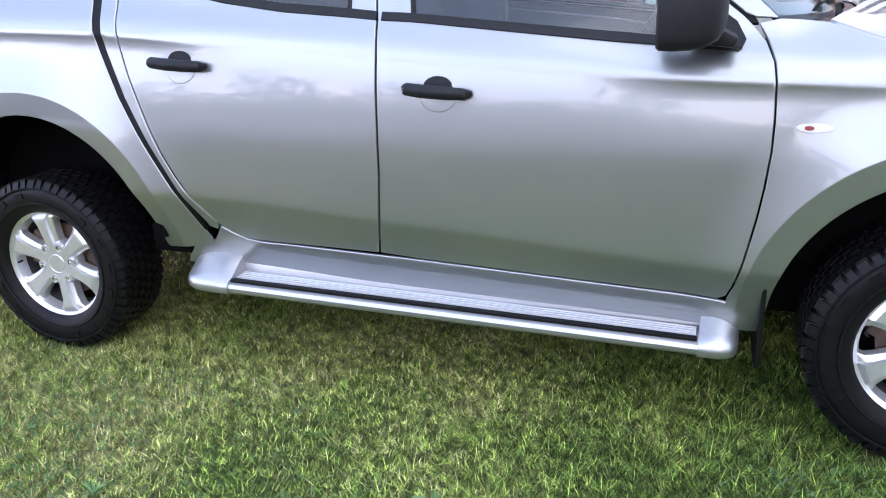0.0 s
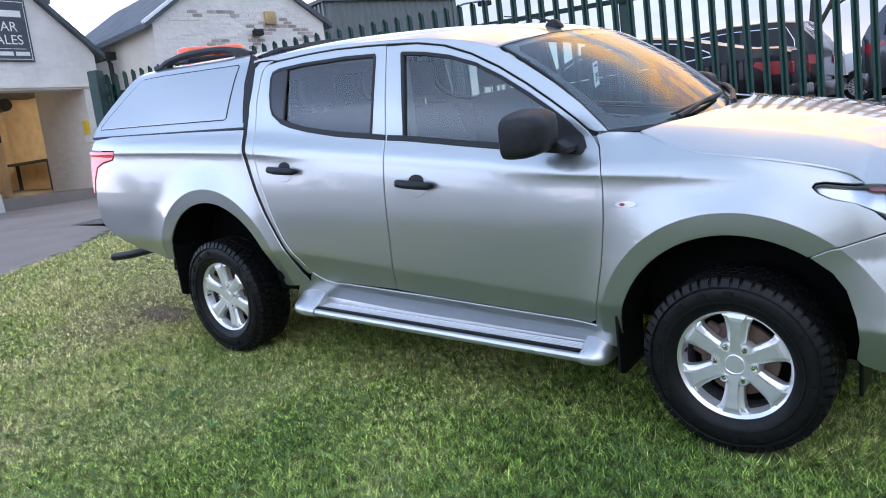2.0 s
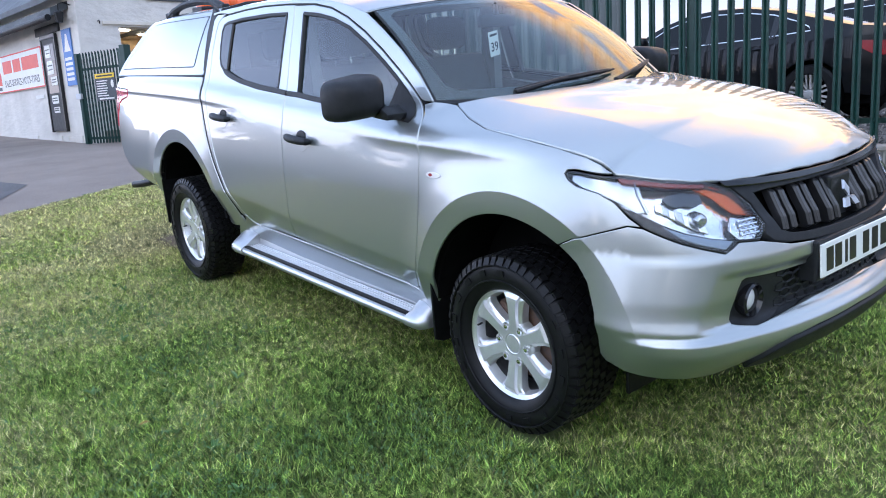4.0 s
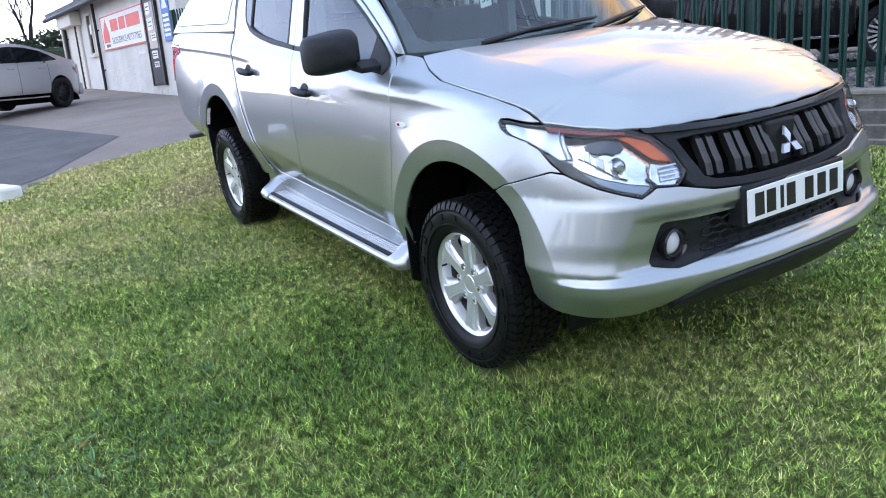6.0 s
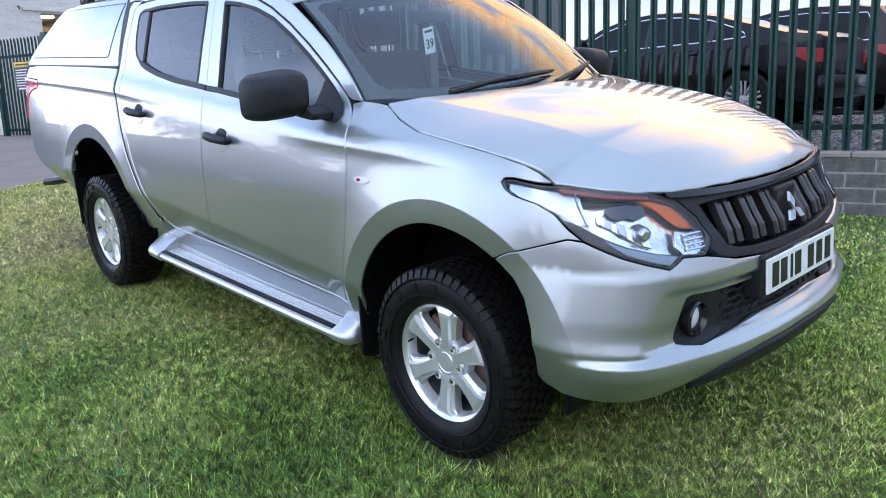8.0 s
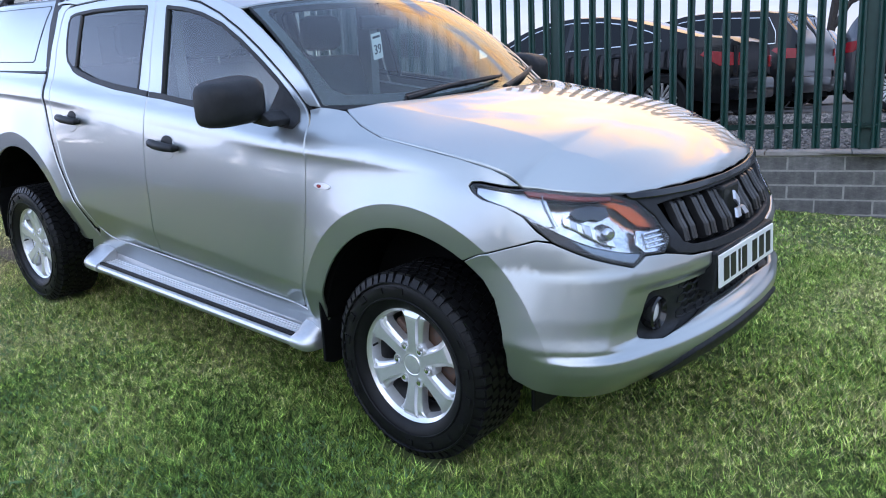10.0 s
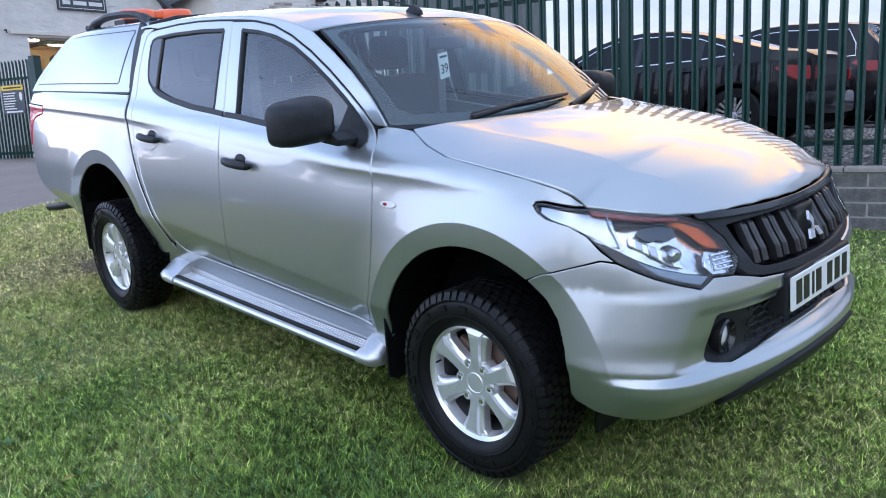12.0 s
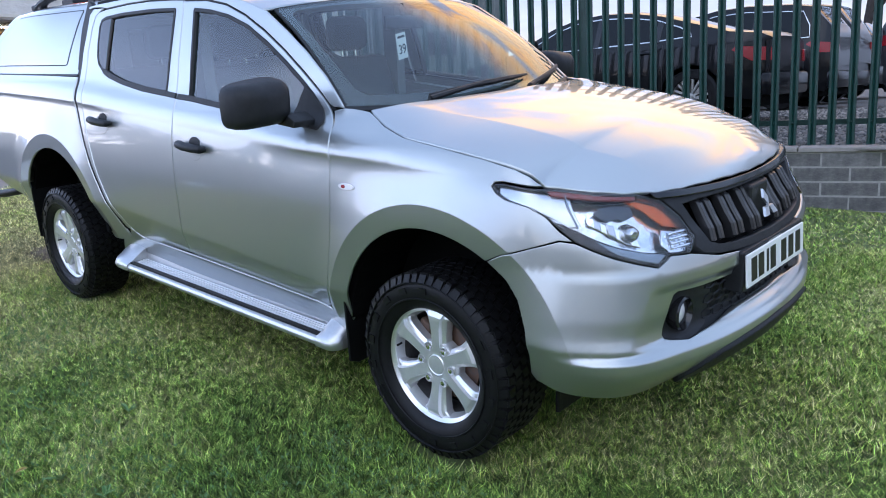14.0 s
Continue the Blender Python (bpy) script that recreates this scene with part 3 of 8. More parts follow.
def side_w(x, z):
    """Half width of the body at a length x and a height z."""
    zc = CREASE_Z(x)
    s = 0.003 + 0.030 * (1 - CREASE_A(x))
    w = LOWER(min(z, zc)) - UPPER(s * math.log1p(math.exp(min((z - zc) / s, 60))) if z - zc < 20 * s else z - zc)
    if z < zc:
        d = zc - z
        w -= 0.34 * math.log1p(math.exp(min((FOLD_Z(x) - z) / 0.006, 60))) * 0.006 + CREASE_A(x) * 0.009 * (1 - math.exp(-d / 0.022)) * math.exp(-(d / 0.10) ** 2)
    if z > 1.12:
        w -= 0.035 * smooth((x - 0.35) / 0.65) * smooth((z - 1.12) / 0.12)
    w += flare(x, z)
    if x < -2.2:
        w -= 0.035 * ((-2.2 - x) / 0.6) ** 2
    if x > 1.0:
        zs = SEAM_Z(x)
        k = LOWER(min(zs, zc)) - UPPER(max(zs - zc, 0)) - 0.035 * smooth((x - 0.35) / 0.65) * smooth((zs - 1.12) / 0.12) - SEAM_Y(min(x, 1.96))
        w -= k * math.exp(-max(zs - z, 0) / 0.045) * smooth((x - 1.0) / 0.12)
    return w


def shell(u, z):
    """The outer skin of the right side (y negative): along the flank to u = 1.5, then round the nose to its middle."""
    if u <= 1.5:
        return Vector((u, -side_w(u, z), z))
    if u > U_END:
        p = shell(2 * U_END - u, z)
        return Vector((p[0], -p[1], p[2]))
    x, y = PLAN_X(u), PLAN_Y(u)
    e = 0.004
    tx, ty = PLAN_X(min(u + e, U_END)) - PLAN_X(u - e), PLAN_Y(min(u + e, U_END)) - PLAN_Y(u - e)
    l = math.hypot(tx, ty)
    nx, ny = -ty / l, tx / l
    f = smooth((u - 1.85) / 0.55)
    side = side_w(x if x < 2.05 else 2.05, z) - 0.865
    g = side * (1 - f) + NOSE(z) * f
    g += 0.21 * (0.80 - min(max(z, 0.56), 0.80)) * smooth((u - 1.72) / 0.30) * (1 - smooth((u - 2.16) / 0.26))
    g -= 0.020 * min(max((u - 2.215 - 0.42 * (z - 0.58)) / 0.12, 0.0), 1.0) * smooth((z - 0.548) / 0.022) * smooth((0.742 - z) / 0.030)
    g += 0.020 * smooth((0.552 - z) / 0.030) * smooth((u - 1.97) / 0.16) * smooth((z - 0.36) / 0.14)
    return Vector((x + nx * g, -(y + ny * g), z))


def mirrored(f):
    return lambda u, v: (lambda p: Vector((p[0], -p[1], p[2])))(f(u, v))


def inside(px, py, poly):
    """Which of the points lie in the closed outline."""
    hit = np.zeros(len(px), bool)
    n = len(poly)
    for i in range(n):
        (ax, ay), (bx, by) = poly[i], poly[(i + 1) % n]
        if ay == by:
            continue
        c = (ay > py) != (by > py)
        hit ^= c & (px < (bx - ax) * (py - ay) / (by - ay) + ax)
    return hit


def fine(poly, step):
    out = []
    for (ax, ay), (bx, by) in zip(poly, poly[1:] + poly[:1]):
        n = max(1, math.ceil(math.hypot(bx - ax, by - ay) / step))
        out += [(ax + (bx - ax) * k / n, ay + (by - ay) * k / n) for k in range(n)]
    return out


def rounded(poly, times=2):
    """Cuts the corners of an outline, so that a coarse one becomes a flowing one."""
    for _ in range(times):
        out = []
        for (ax, ay), (bx, by) in zip(poly, poly[1:] + poly[:1]):
            out += [(ax * 0.8 + bx * 0.2, ay * 0.8 + by * 0.2), (ax * 0.2 + bx * 0.8, ay * 0.2 + by * 0.8)]
        poly = out
    return poly


def area(poly):
    return 0.5 * sum(a[0] * b[1] - b[0] * a[1] for a, b in zip(poly, poly[1:] + poly[:1]))


def inset(poly, d):
    """The outline moved inwards by d."""
    if area(poly) < 0:
        poly = poly[::-1]
    n, out = len(poly), []
    for i in range(n):
        a, b = poly[i - 1], poly[(i + 1) % n]
        tx, ty = b[0] - a[0], b[1] - a[1]
        l = math.hypot(tx, ty) or 1e-9
        out.append((poly[i][0] - ty / l * d, poly[i][1] + tx / l * d))
    return out


from mathutils.geometry import delaunay_2d_cdt


def patch(name, outline, f, mat, parent, holes=(), step=0.03, thick=0.012, lift=0.0, edge=0.0022, label="", guides=()):
    """A sheet-metal or glass panel: an outline in the two coordinates of the surface f, bent onto it, with rolled edges and
    a returned rim. lift moves it out of the surface."""
    outline = fine(list(outline), step)
    if area(outline) < 0:
        outline = outline[::-1]
    loops = [outline]
    for h in holes:
        h = fine(list(h), step)
        loops.append(h if area(h) < 0 else h[::-1])
    rings = []
    for k, lp in enumerate(loops):
        n = len(lp)
        rings.append([(lp[i][0] - (lp[(i + 1) % n][1] - lp[i - 1][1]) / (math.hypot(lp[(i + 1) % n][0] - lp[i - 1][0], lp[(i + 1) % n][1] - lp[i - 1][1]) or 1) * edge,
                       lp[i][1] + (lp[(i + 1) % n][0] - lp[i - 1][0]) / (math.hypot(lp[(i + 1) % n][0] - lp[i - 1][0], lp[(i + 1) % n][1] - lp[i - 1][1]) or 1) * edge) for i in range(n)])
    xs, ys = [p[0] for p in outline], [p[1] for p in outline]
    gx, gy = np.meshgrid(np.arange(min(xs) + step / 2, max(xs), step), np.arange(min(ys) + step / 2, max(ys), step))
    gx, gy = gx.ravel(), gy.ravel()
    ok = inside(gx, gy, rings[0])
    for h in rings[1:]:
        ok &= ~inside(gx, gy, h)
    gx, gy = gx[ok], gy[ok]
    edgepts = np.array([p for r in rings for p in r])
    if len(gx):
        d = np.min((gx[:, None] - edgepts[None, :, 0]) ** 2 + (gy[:, None] - edgepts[None, :, 1]) ** 2, axis=1)
        gx, gy = gx[d > (0.45 * step) ** 2], gy[d > (0.45 * step) ** 2]
    if guides:
        g = np.array([q for line in guides for q in line])
        ok = inside(g[:, 0], g[:, 1], rings[0])
        for h in rings[1:]:
            ok &= ~inside(g[:, 0], g[:, 1], h)
        g = g[ok]
        d = np.min((g[:, None, 0] - edgepts[None, :, 0]) ** 2 + (g[:, None, 1] - edgepts[None, :, 1]) ** 2, axis=1)
        g = g[d > 0.005 ** 2]
        if len(g) and len(gx):
            d = np.min((gx[:, None] - g[None, :, 0]) ** 2 + (gy[:, None] - g[None, :, 1]) ** 2, axis=1)
            gx, gy = gx[d > (0.4 * step) ** 2], gy[d > (0.4 * step) ** 2]
        gx, gy = np.concatenate([gx, g[:, 0]]), np.concatenate([gy, g[:, 1]])
    pts, cons = [], []
    for r in rings:
        b = len(pts)
        pts += [Vector((p[0], p[1])) for p in r]
        cons += [(b + i, b + (i + 1) % len(r)) for i in range(len(r))]
    pts += [Vector((a, b)) for a, b in zip(gx, gy)]
    V, _, F, ov, _, _ = delaunay_2d_cdt(pts, cons, [], 0, 1e-6)
    cx = np.array([sum(V[i].x for i in t) / 3 for t in F])
    cy = np.array([sum(V[i].y for i in t) / 3 for t in F])
    keep = inside(cx, cy, rings[0])
    for h in rings[1:]:
        keep &= ~inside(cx, cy, h)
    e = 0.0015
    def place(u, v):
        p = Vector(f(u, v))
        n = (Vector(f(u + e, v)) - Vector(f(u - e, v))).cross(Vector(f(u, v + e)) - Vector(f(u, v - e))).normalized()
        if n.dot(p - Vector((p.x * 0.7, 0, 0.75))) < 0:
            n = -n
        return p + n * lift, n
    verts, norms, faces = [], [], []
    for v in V:
        p, n = place(v.x, v.y)
        verts.append(p); norms.append(n)
    for t, k in zip(F, keep):
        if k:
            a, b, c = (verts[i] for i in t)
            t = list(t) if (b - a).cross(c - a).dot(norms[t[0]]) > 0 else list(t)[::-1]
            faces.append(t)
    where = {}
    for i, o in enumerate(ov):
        for j in o:
            where[j] = i
    b = 0
    for lp, r in zip(loops, rings):
        n = len(lp)
        top, low = [], []
        for i in range(n):
            p, nn = place(*lp[i])
            q, _ = place(*r[i])
            outw = (p - q)
            outw = outw.normalized() if outw.length > 1e-9 else Vector((0, 0, 0))
            verts.append(p - nn * edge * 0.7); norms.append((nn + outw * 0.7).normalized()); top.append(len(verts) - 1)
            verts.append(p - nn * thick); norms.append(outw if outw.length > 0.5 else nn); low.append(len(verts) - 1)
        for i in range(n):
            j = (i + 1) % n
            for quad in ((where[b + i], where[b + j], top[j], top[i]), (top[i], top[j], low[j], low[i])):
                if len(set(quad)) == 4:
                    A, B, C = verts[quad[0]], verts[quad[1]], verts[quad[2]]
                    w = norms[top[i]] if quad[0] != top[i] else norms[low[i]]
                    faces.append(list(quad) if (B - A).cross(C - A).dot(w) > 0 else list(quad)[::-1])
        b += n
    me = mesh_from(name, verts, faces, smooth=True)
    me.normals_split_custom_set_from_vertices([tuple(n) for n in norms])
    return part(name, me, mat, parent, label)


def ring_arc(c, a0, a1, n=26):
    return [(c[0] + c[2] * math.cos(radians(a0 + (a1 - a0) * k / n)), c[1] + c[2] * math.sin(radians(a0 + (a1 - a0) * k / n))) for k in range(n + 1)]


# lines along which the skin turns sharply: the shoulder crease, the lower door fold and the flares
NOSE_GUIDES = [[(u, o) for u in np.arange(1.9, 4.0, 0.016)] for o in (0.745, 0.736, 0.727, 0.718, 0.710, 0.572, 0.566, 0.560, 0.553, 0.546, 0.538, 0.530, 0.522, 0.514, 0.50)]
NOSE_GUIDES += [[(2.215 + 0.42 * (z - 0.58) + o, z) for z in np.arange(0.56, 0.74, 0.016)] for o in (-0.008, 0.0, 0.008, 0.06, 0.12)]
def u_of(x):
    """The shell's own length at which its plan reaches x."""
    a, b = 1.5, U_END
    for _ in range(24):
        m = (a + b) / 2
        a, b = (m, b) if PLAN_X(m) < x else (a, m)
    return a


NOSE_GUIDES += [[(u_of(ARCH_F[0] + (ARCH_F[2] + o) * math.cos(a)), ARCH_F[1] + (ARCH_F[2] + o) * math.sin(a)) for a in np.arange(-0.05, 1.0, 0.02)] for o in (0.03, 0.06, 0.076, 0.0805, 0.0840, 0.090, 0.105, 0.13, 0.16)]
GUIDES = [[(x, CREASE_Z(x) + o) for x in np.arange(-2.8, 2.0, 0.02)] for o in (0.012, 0.001, -0.008, -0.02, -0.038, -0.06)]
GUIDES += [[(x, FOLD_Z(x) + o) for x in np.arange(-1.0, 1.05, 0.02)] for o in (-0.03, -0.012, -0.004, 0.004, 0.012, 0.03)]
for c in (ARCH_R, ARCH_F):
    GUIDES += [[(c[0] + (c[2] + o) * math.cos(a), c[1] + (c[2] + o) * math.sin(a)) for a in np.arange(-0.1, 3.3, 0.03)] for o in (0.02, 0.05, 0.074, 0.0800, 0.0845, 0.092, 0.115, 0.15, 0.19, 0.23)]

# ---- pickup truck: panels ----
truck = thing("pickup_truck", "silver double-cab pickup truck with a hard canopy on the lawn", "pickup truck", SITE)
M_GLASS = glass("tinted_glass", (0.66, 0.78, 0.76), ior=1.95)
M_REARGLASS = glass("dark_tinted_glass", (0.50, 0.57, 0.58), ior=2.0)
M_SCREEN = glass("windscreen_glass", (0.80, 0.93, 0.91), ior=1.9)
M_LENS = glass("clear_lens", (0.95, 0.96, 0.97), ior=1.5)
M_AMBER = glass("amber_lens", (1.0, 0.44, 0.16), 0.05, ior=1.5)
M_LAMPGREY = material("lamp_housing", (0.20, 0.24, 0.29), 0.22, 0.6)
M_DARKRED = material("lamp_strip", (0.16, 0.02, 0.012), 0.2, coat=0.5)
M_CLOTH = material("seat_cloth", (0.085, 0.092, 0.10), 0.9, vary=0.2, scale=60, bump=0.2, bump_scale=300)
M_DASH = material("dash_plastic", (0.24, 0.245, 0.25), 0.5, vary=0.1, scale=20)
M_LENS_OPAQUE = material("frosted_lens", (0.72, 0.70, 0.70), 0.12, coat=0.8)
M_HEADLINER = material("headliner", (0.36, 0.36, 0.35), 0.9, vary=0.05, scale=80)

B_SEAM = [(-0.137, 0.515), (-0.113, 0.635), (-0.102, 0.80), (-0.100, 0.92), (-0.101, 1.165), (-0.118, 1.45), (-0.126, 1.683)]
DOOR_TOP = [(0.057, 1.674), (0.213, 1.648), (0.363, 1.598), (0.505, 1.531), (0.640, 1.452), (0.768, 1.367), (0.855, 1.305), (0.925, 1.250)]
DOOR_FRONT = [(0.955, 1.222), (0.985, 1.187), (1.006, 1.14), (1.014, 1.09), (1.019, 1.00), (1.019, 0.91), (1.010, 0.81), (0.998, 0.72), (0.976, 0.60), (0.955, 0.515), (0.942, 0.482), (0.920, 0.468)]
FRONT_WIN = [(0.0, 1.250), (-0.020, 1.45), (-0.038, 1.640), (-0.030, 1.650), (0.103, 1.636), (0.246, 1.609), (0.394, 1.563), (0.534, 1.493), (0.667, 1.413), (0.769, 1.345), (0.850, 1.285), (0.905, 1.235), (0.93, 1.19), (0.92, 1.167), (0.582, 1.194)]
REAR_EDGE = [(-0.483, 0.517), (-0.60, 0.518), (-0.660, 0.526), (-0.705, 0.543), (-0.747, 0.577), (-0.815, 0.668), (-0.865, 0.75), (-0.905, 0.826), (-0.945, 0.92), (-0.973, 0.995), (-1.008, 1.09), (-1.035, 1.180), (-1.044, 1.255), (-1.047, 1.36), (-1.043, 1.48), (-1.020, 1.60), (-0.998, 1.655), (-0.965, 1.673)]
REAR_TOP = [(-0.889, 1.682), (-0.668, 1.695), (-0.459, 1.699), (-0.25, 1.693), (-0.134, 1.687)]
REAR_WIN = [(-0.195, 1.268), (-0.190, 1.648), (-0.20, 1.658), (-0.40, 1.664), (-0.70, 1.660), (-0.88, 1.648), (-0.925, 1.635), (-0.943, 1.60), (-0.945, 1.52), (-0.936, 1.45), (-0.915, 1.408), (-0.86, 1.372), (-0.78, 1.348), (-0.64, 1.318), (-0.428, 1.288)]
GAP = [(-0.800, 0.50), (-0.874, 0.674), (-0.93, 0.775), (-0.980, 0.865), (-1.061, 1.019), (-1.10, 1.11), (-1.128, 1.176), (-1.145, 1.235), (-1.155, 1.345)]
HEADLAMP = [(1.777, 1.037), (1.785, 1.045), (1.809, 1.047), (1.936, 1.031), (2.120, 1.016), (2.285, 1.004), (2.378, 0.980), (2.449, 0.925), (2.481, 0.864), (2.468, 0.845), (2.441, 0.822), (2.360, 0.827), (2.337, 0.812), (2.314, 0.797), (2.244, 0.815), (2.177, 0.835), (2.117, 0.857), (2.055, 0.883), (2.009, 0.914), (1.961, 0.950), (1.905, 0.975), (1.829, 0.993), (1.793, 1.014)]
HOOD_SEAM = [(1.139, 1.237), (1.25, 1.196), (1.375, 1.165), (1.565, 1.143), (1.728, 1.117), (1.839, 1.092), (1.89, 1.072), (1.935, 1.037)]


def shift(poly, dx, dz=0.0):
    return [(a + dx, b + dz) for a, b in poly]


ZR = curve((-1.12, 1.704), (-1.0, 1.713), (-0.6, 1.724), (-0.15, 1.712), (0.1, 1.694), (0.35, 1.656), (0.50, 1.612))
def roof_z(x, y):
    w = side_w(x, ZR(x))
    t = min(abs(y) / w, 1.0)
    return ZR(x) + 0.044 * (1 - t ** 3.2)


def screen(a, b):
    """Windscreen: a across from -1 to 1, b up from 0 to 1."""
    k = 1 - a * a
    p = Vector((1.014 + 0.225 * k, 0.735 * a, 1.240 - 0.018 * k)).lerp(Vector((0.480 + 0.05 * k, 0.628 * a, 1.624 + 0.040 * k)), b)
    s = math.sin(math.pi * min(max(b, 0), 1))
    return p + Vector((0.45, 0, 0.85)) * 0.030 * s


NOSE_EDGE = [shell(u, z) for u, z in ((1.936, 1.030), (2.03, 1.024), (2.119, 1.018), (2.24, 1.008), (2.378, 1.0), (2.5, 0.996), (2.65, 0.991), (2.8, 0.988), (2.9404, 0.987))]
EDGE_Y = curve(*[(p[0], -p[1]) for p in ([shell(u, z) for u, z in HOOD_SEAM[:-1]] + NOSE_EDGE)])
EDGE_Z = curve(*[(p[0], p[2]) for p in ([shell(u, z) for u, z in HOOD_SEAM[:-1]] + NOSE_EDGE)])
HOOD_C = curve((1.10, 1.272), (1.29, 1.260), (1.5, 1.240), (1.75, 1.203), (1.95, 1.158), (2.08, 1.114), (2.16, 1.076), (2.22, 1.036), (NOSE_EDGE[-1][0], 0.987))
RIDGE_Y = curve((1.1, 0.60), (1.5, 0.575), (1.9, 0.53), (2.2, 0.44))
def hood_surface(x, y):
    x = min(x, NOSE_EDGE[-1][0] - 1e-4)
    w = max(EDGE_Y(x), 1e-3)
    t = min(abs(y) / w, 1.1)
    z = HOOD_C(x) - (HOOD_C(x) - EDGE_Z(x)) * t ** 2.3
    fade = smooth((2.165 - 0.16 * y * y - x) / 0.10)
    # a crisp crease: gently crowned between the ridges, falling away outside them
    r, e = RIDGE_Y(x), max(EDGE_Y(x), RIDGE_Y(x) + 0.02)
    fall = HOOD_C(x) - EDGE_Z(x)
    a = abs(y)
    if a < r:
        zr = HOOD_C(x) - 0.34 * fall * (a / r) ** 2
    else:
        q = min((a - r) / (e - r), 1.1)
        zr = HOOD_C(x) - fall * (0.34 + 0.66 * (0.72 * q + 0.28 * q * q))
    z = z * (1 - fade) + zr * fade
    return Vector((x, y, z))


def add_sides():
    front = B_SEAM + DOOR_TOP + DOOR_FRONT + [(0.60, 0.481), (0.0, 0.505)]
    rear = [(a - 0.008, b) for a, b in B_SEAM] + REAR_TOP[::-1] + REAR_EDGE[::-1]
    quarter = shift(REAR_EDGE[4:], -0.008, -0.002) + [(-0.93, 1.692), (-1.03, 1.692), (-1.070, 1.665), (-1.086, 1.56), (-1.106, 1.47), (-1.116, 1.35), (-1.108, 1.235), (-1.095, 1.176), (-1.032, 1.019), (-0.955, 0.865), (-0.852, 0.674), (-0.785, 0.56), (-0.76, 0.55)]
    rail = [(-1.085, 1.695)] + [(-1.03, 1.702), (-0.95, 1.699)] + [(a, b + 0.009) for a, b in REAR_TOP] + [(-0.05, 1.691), (0.06, 1.683)] + [(a + 0.006, b + 0.008) for a, b in DOOR_TOP[1:]] + [(0.958, 1.247), (1.011, 1.245), (0.889, 1.357), (0.764, 1.450), (0.635, 1.533), (0.500, 1.612)] + [(x, ZR(x)) for x in (0.42, 0.35, 0.25, 0.1, -0.15, -0.4, -0.6, -0.8, -1.0, -1.085)]
    fender = [(0.966, 1.232), (0.992, 1.189), (1.0115, 1.14), (1.0195, 1.09), (1.0245, 1.00), (1.0245, 0.91), (1.0155, 0.81), (1.0035, 0.72), (0.9815, 0.60), (0.9605, 0.513), (0.9455, 0.471), (0.945, 0.43), (1.05, 0.43)] + ring_arc(ARCH_F, 177, 58) + [(1.765, 0.806), (1.818, 0.832), (1.917, 0.863), (2.001, 0.8885), (2.044, 0.8860), (2.001, 0.9120), (1.955, 0.953), (1.902, 0.981), (1.825, 0.999), (1.788, 1.018), (1.770, 1.038), (1.780, 1.051), (1.809, 1.054), (1.925, 1.040)] + [(a - 0.003, b - 0.0055) for a, b in HOOD_SEAM[:-1][::-1]] + [(1.06, 1.240), (1.018, 1.242)]
    bed = GAP + [(-1.6, 1.351), (-2.2, 1.354), (-2.735, 1.354), (-2.755, 1.30), (-2.765, 1.276), (-2.445, 1.268), (-2.452, 1.235), (-2.478, 1.206), (-2.615, 1.186), (-2.695, 1.158), (-2.745, 1.08), (-2.77, 0.98), (-2.775, 0.86), (-2.745, 0.775), (-2.66, 0.715), (-2.376, 0.618), (-2.1, 0.568), (-1.965, 0.555)] + ring_arc(ARCH_R, 168, 2)[0:] + [(-0.985, 0.462), (-0.83, 0.475)]
    lamp = [(-2.452, 1.262), (-2.460, 1.235), (-2.485, 1.213), (-2.62, 1.193), (-2.703, 1.163), (-2.752, 1.08), (-2.775, 0.985), (-2.80, 0.985), (-2.80, 1.268)]
    for side, f in (("right", shell), ("left", mirrored(shell))):
        fd = patch("front_door", front, f, M_SILVER, truck, [FRONT_WIN], guides=GUIDES)
        rd = patch("rear_door", rear, f, M_SILVER, truck, [REAR_WIN], guides=GUIDES)
        patch("cab_corner", quarter, f, M_SILVER, truck, guides=GUIDES)
        patch("roof_rail", rail, f, M_SILVER, truck, step=0.02, edge=0.002)
        patch("front_wing", fender, f, M_SILVER, truck, step=0.022, guides=GUIDES)
        patch("bed_side", bed, f, M_SILVER, truck, step=0.028, guides=GUIDES)
        patch("tail_lamp", lamp, f, M_TAIL, truck, lift=0.004, thick=0.03, label="red tail lamp lens")
        # black window surrounds and glass
        patch("window_seal", FRONT_WIN, f, M_BLACKTRIM, fd, [inset(FRONT_WIN, 0.016)], step=0.02, lift=0.003, thick=0.03)
        patch("window_seal", REAR_WIN, f, M_BLACKTRIM, rd, [inset(REAR_WIN, 0.016)], step=0.02, lift=0.003, thick=0.03)
        patch("sill_strip", [(-0.095, 1.252), (0.0, 1.247), (0.582, 1.190), (0.92, 1.163), (0.92, 1.182), (0.582, 1.216), (0.0, 1.272), (-0.093, 1.277)], f, M_BLACKTRIM, fd, lift=0.006, thick=0.02, step=0.02)
        patch("sill_strip", [(-0.112, 1.254), (-0.195, 1.262), (-0.428, 1.281), (-0.64, 1.311), (-0.78, 1.340), (-0.85, 1.364), (-0.84, 1.388), (-0.77, 1.366), (-0.64, 1.336), (-0.428, 1.308), (-0.195, 1.288), (-0.112, 1.279)], f, M_BLACKTRIM, rd, lift=0.006, thick=0.02, step=0.02)
        patch("window_glass", inset(FRONT_WIN, 0.012), f, M_GLASS, fd, lift=-0.010, thick=0.004, edge=0.001).visible_shadow = False
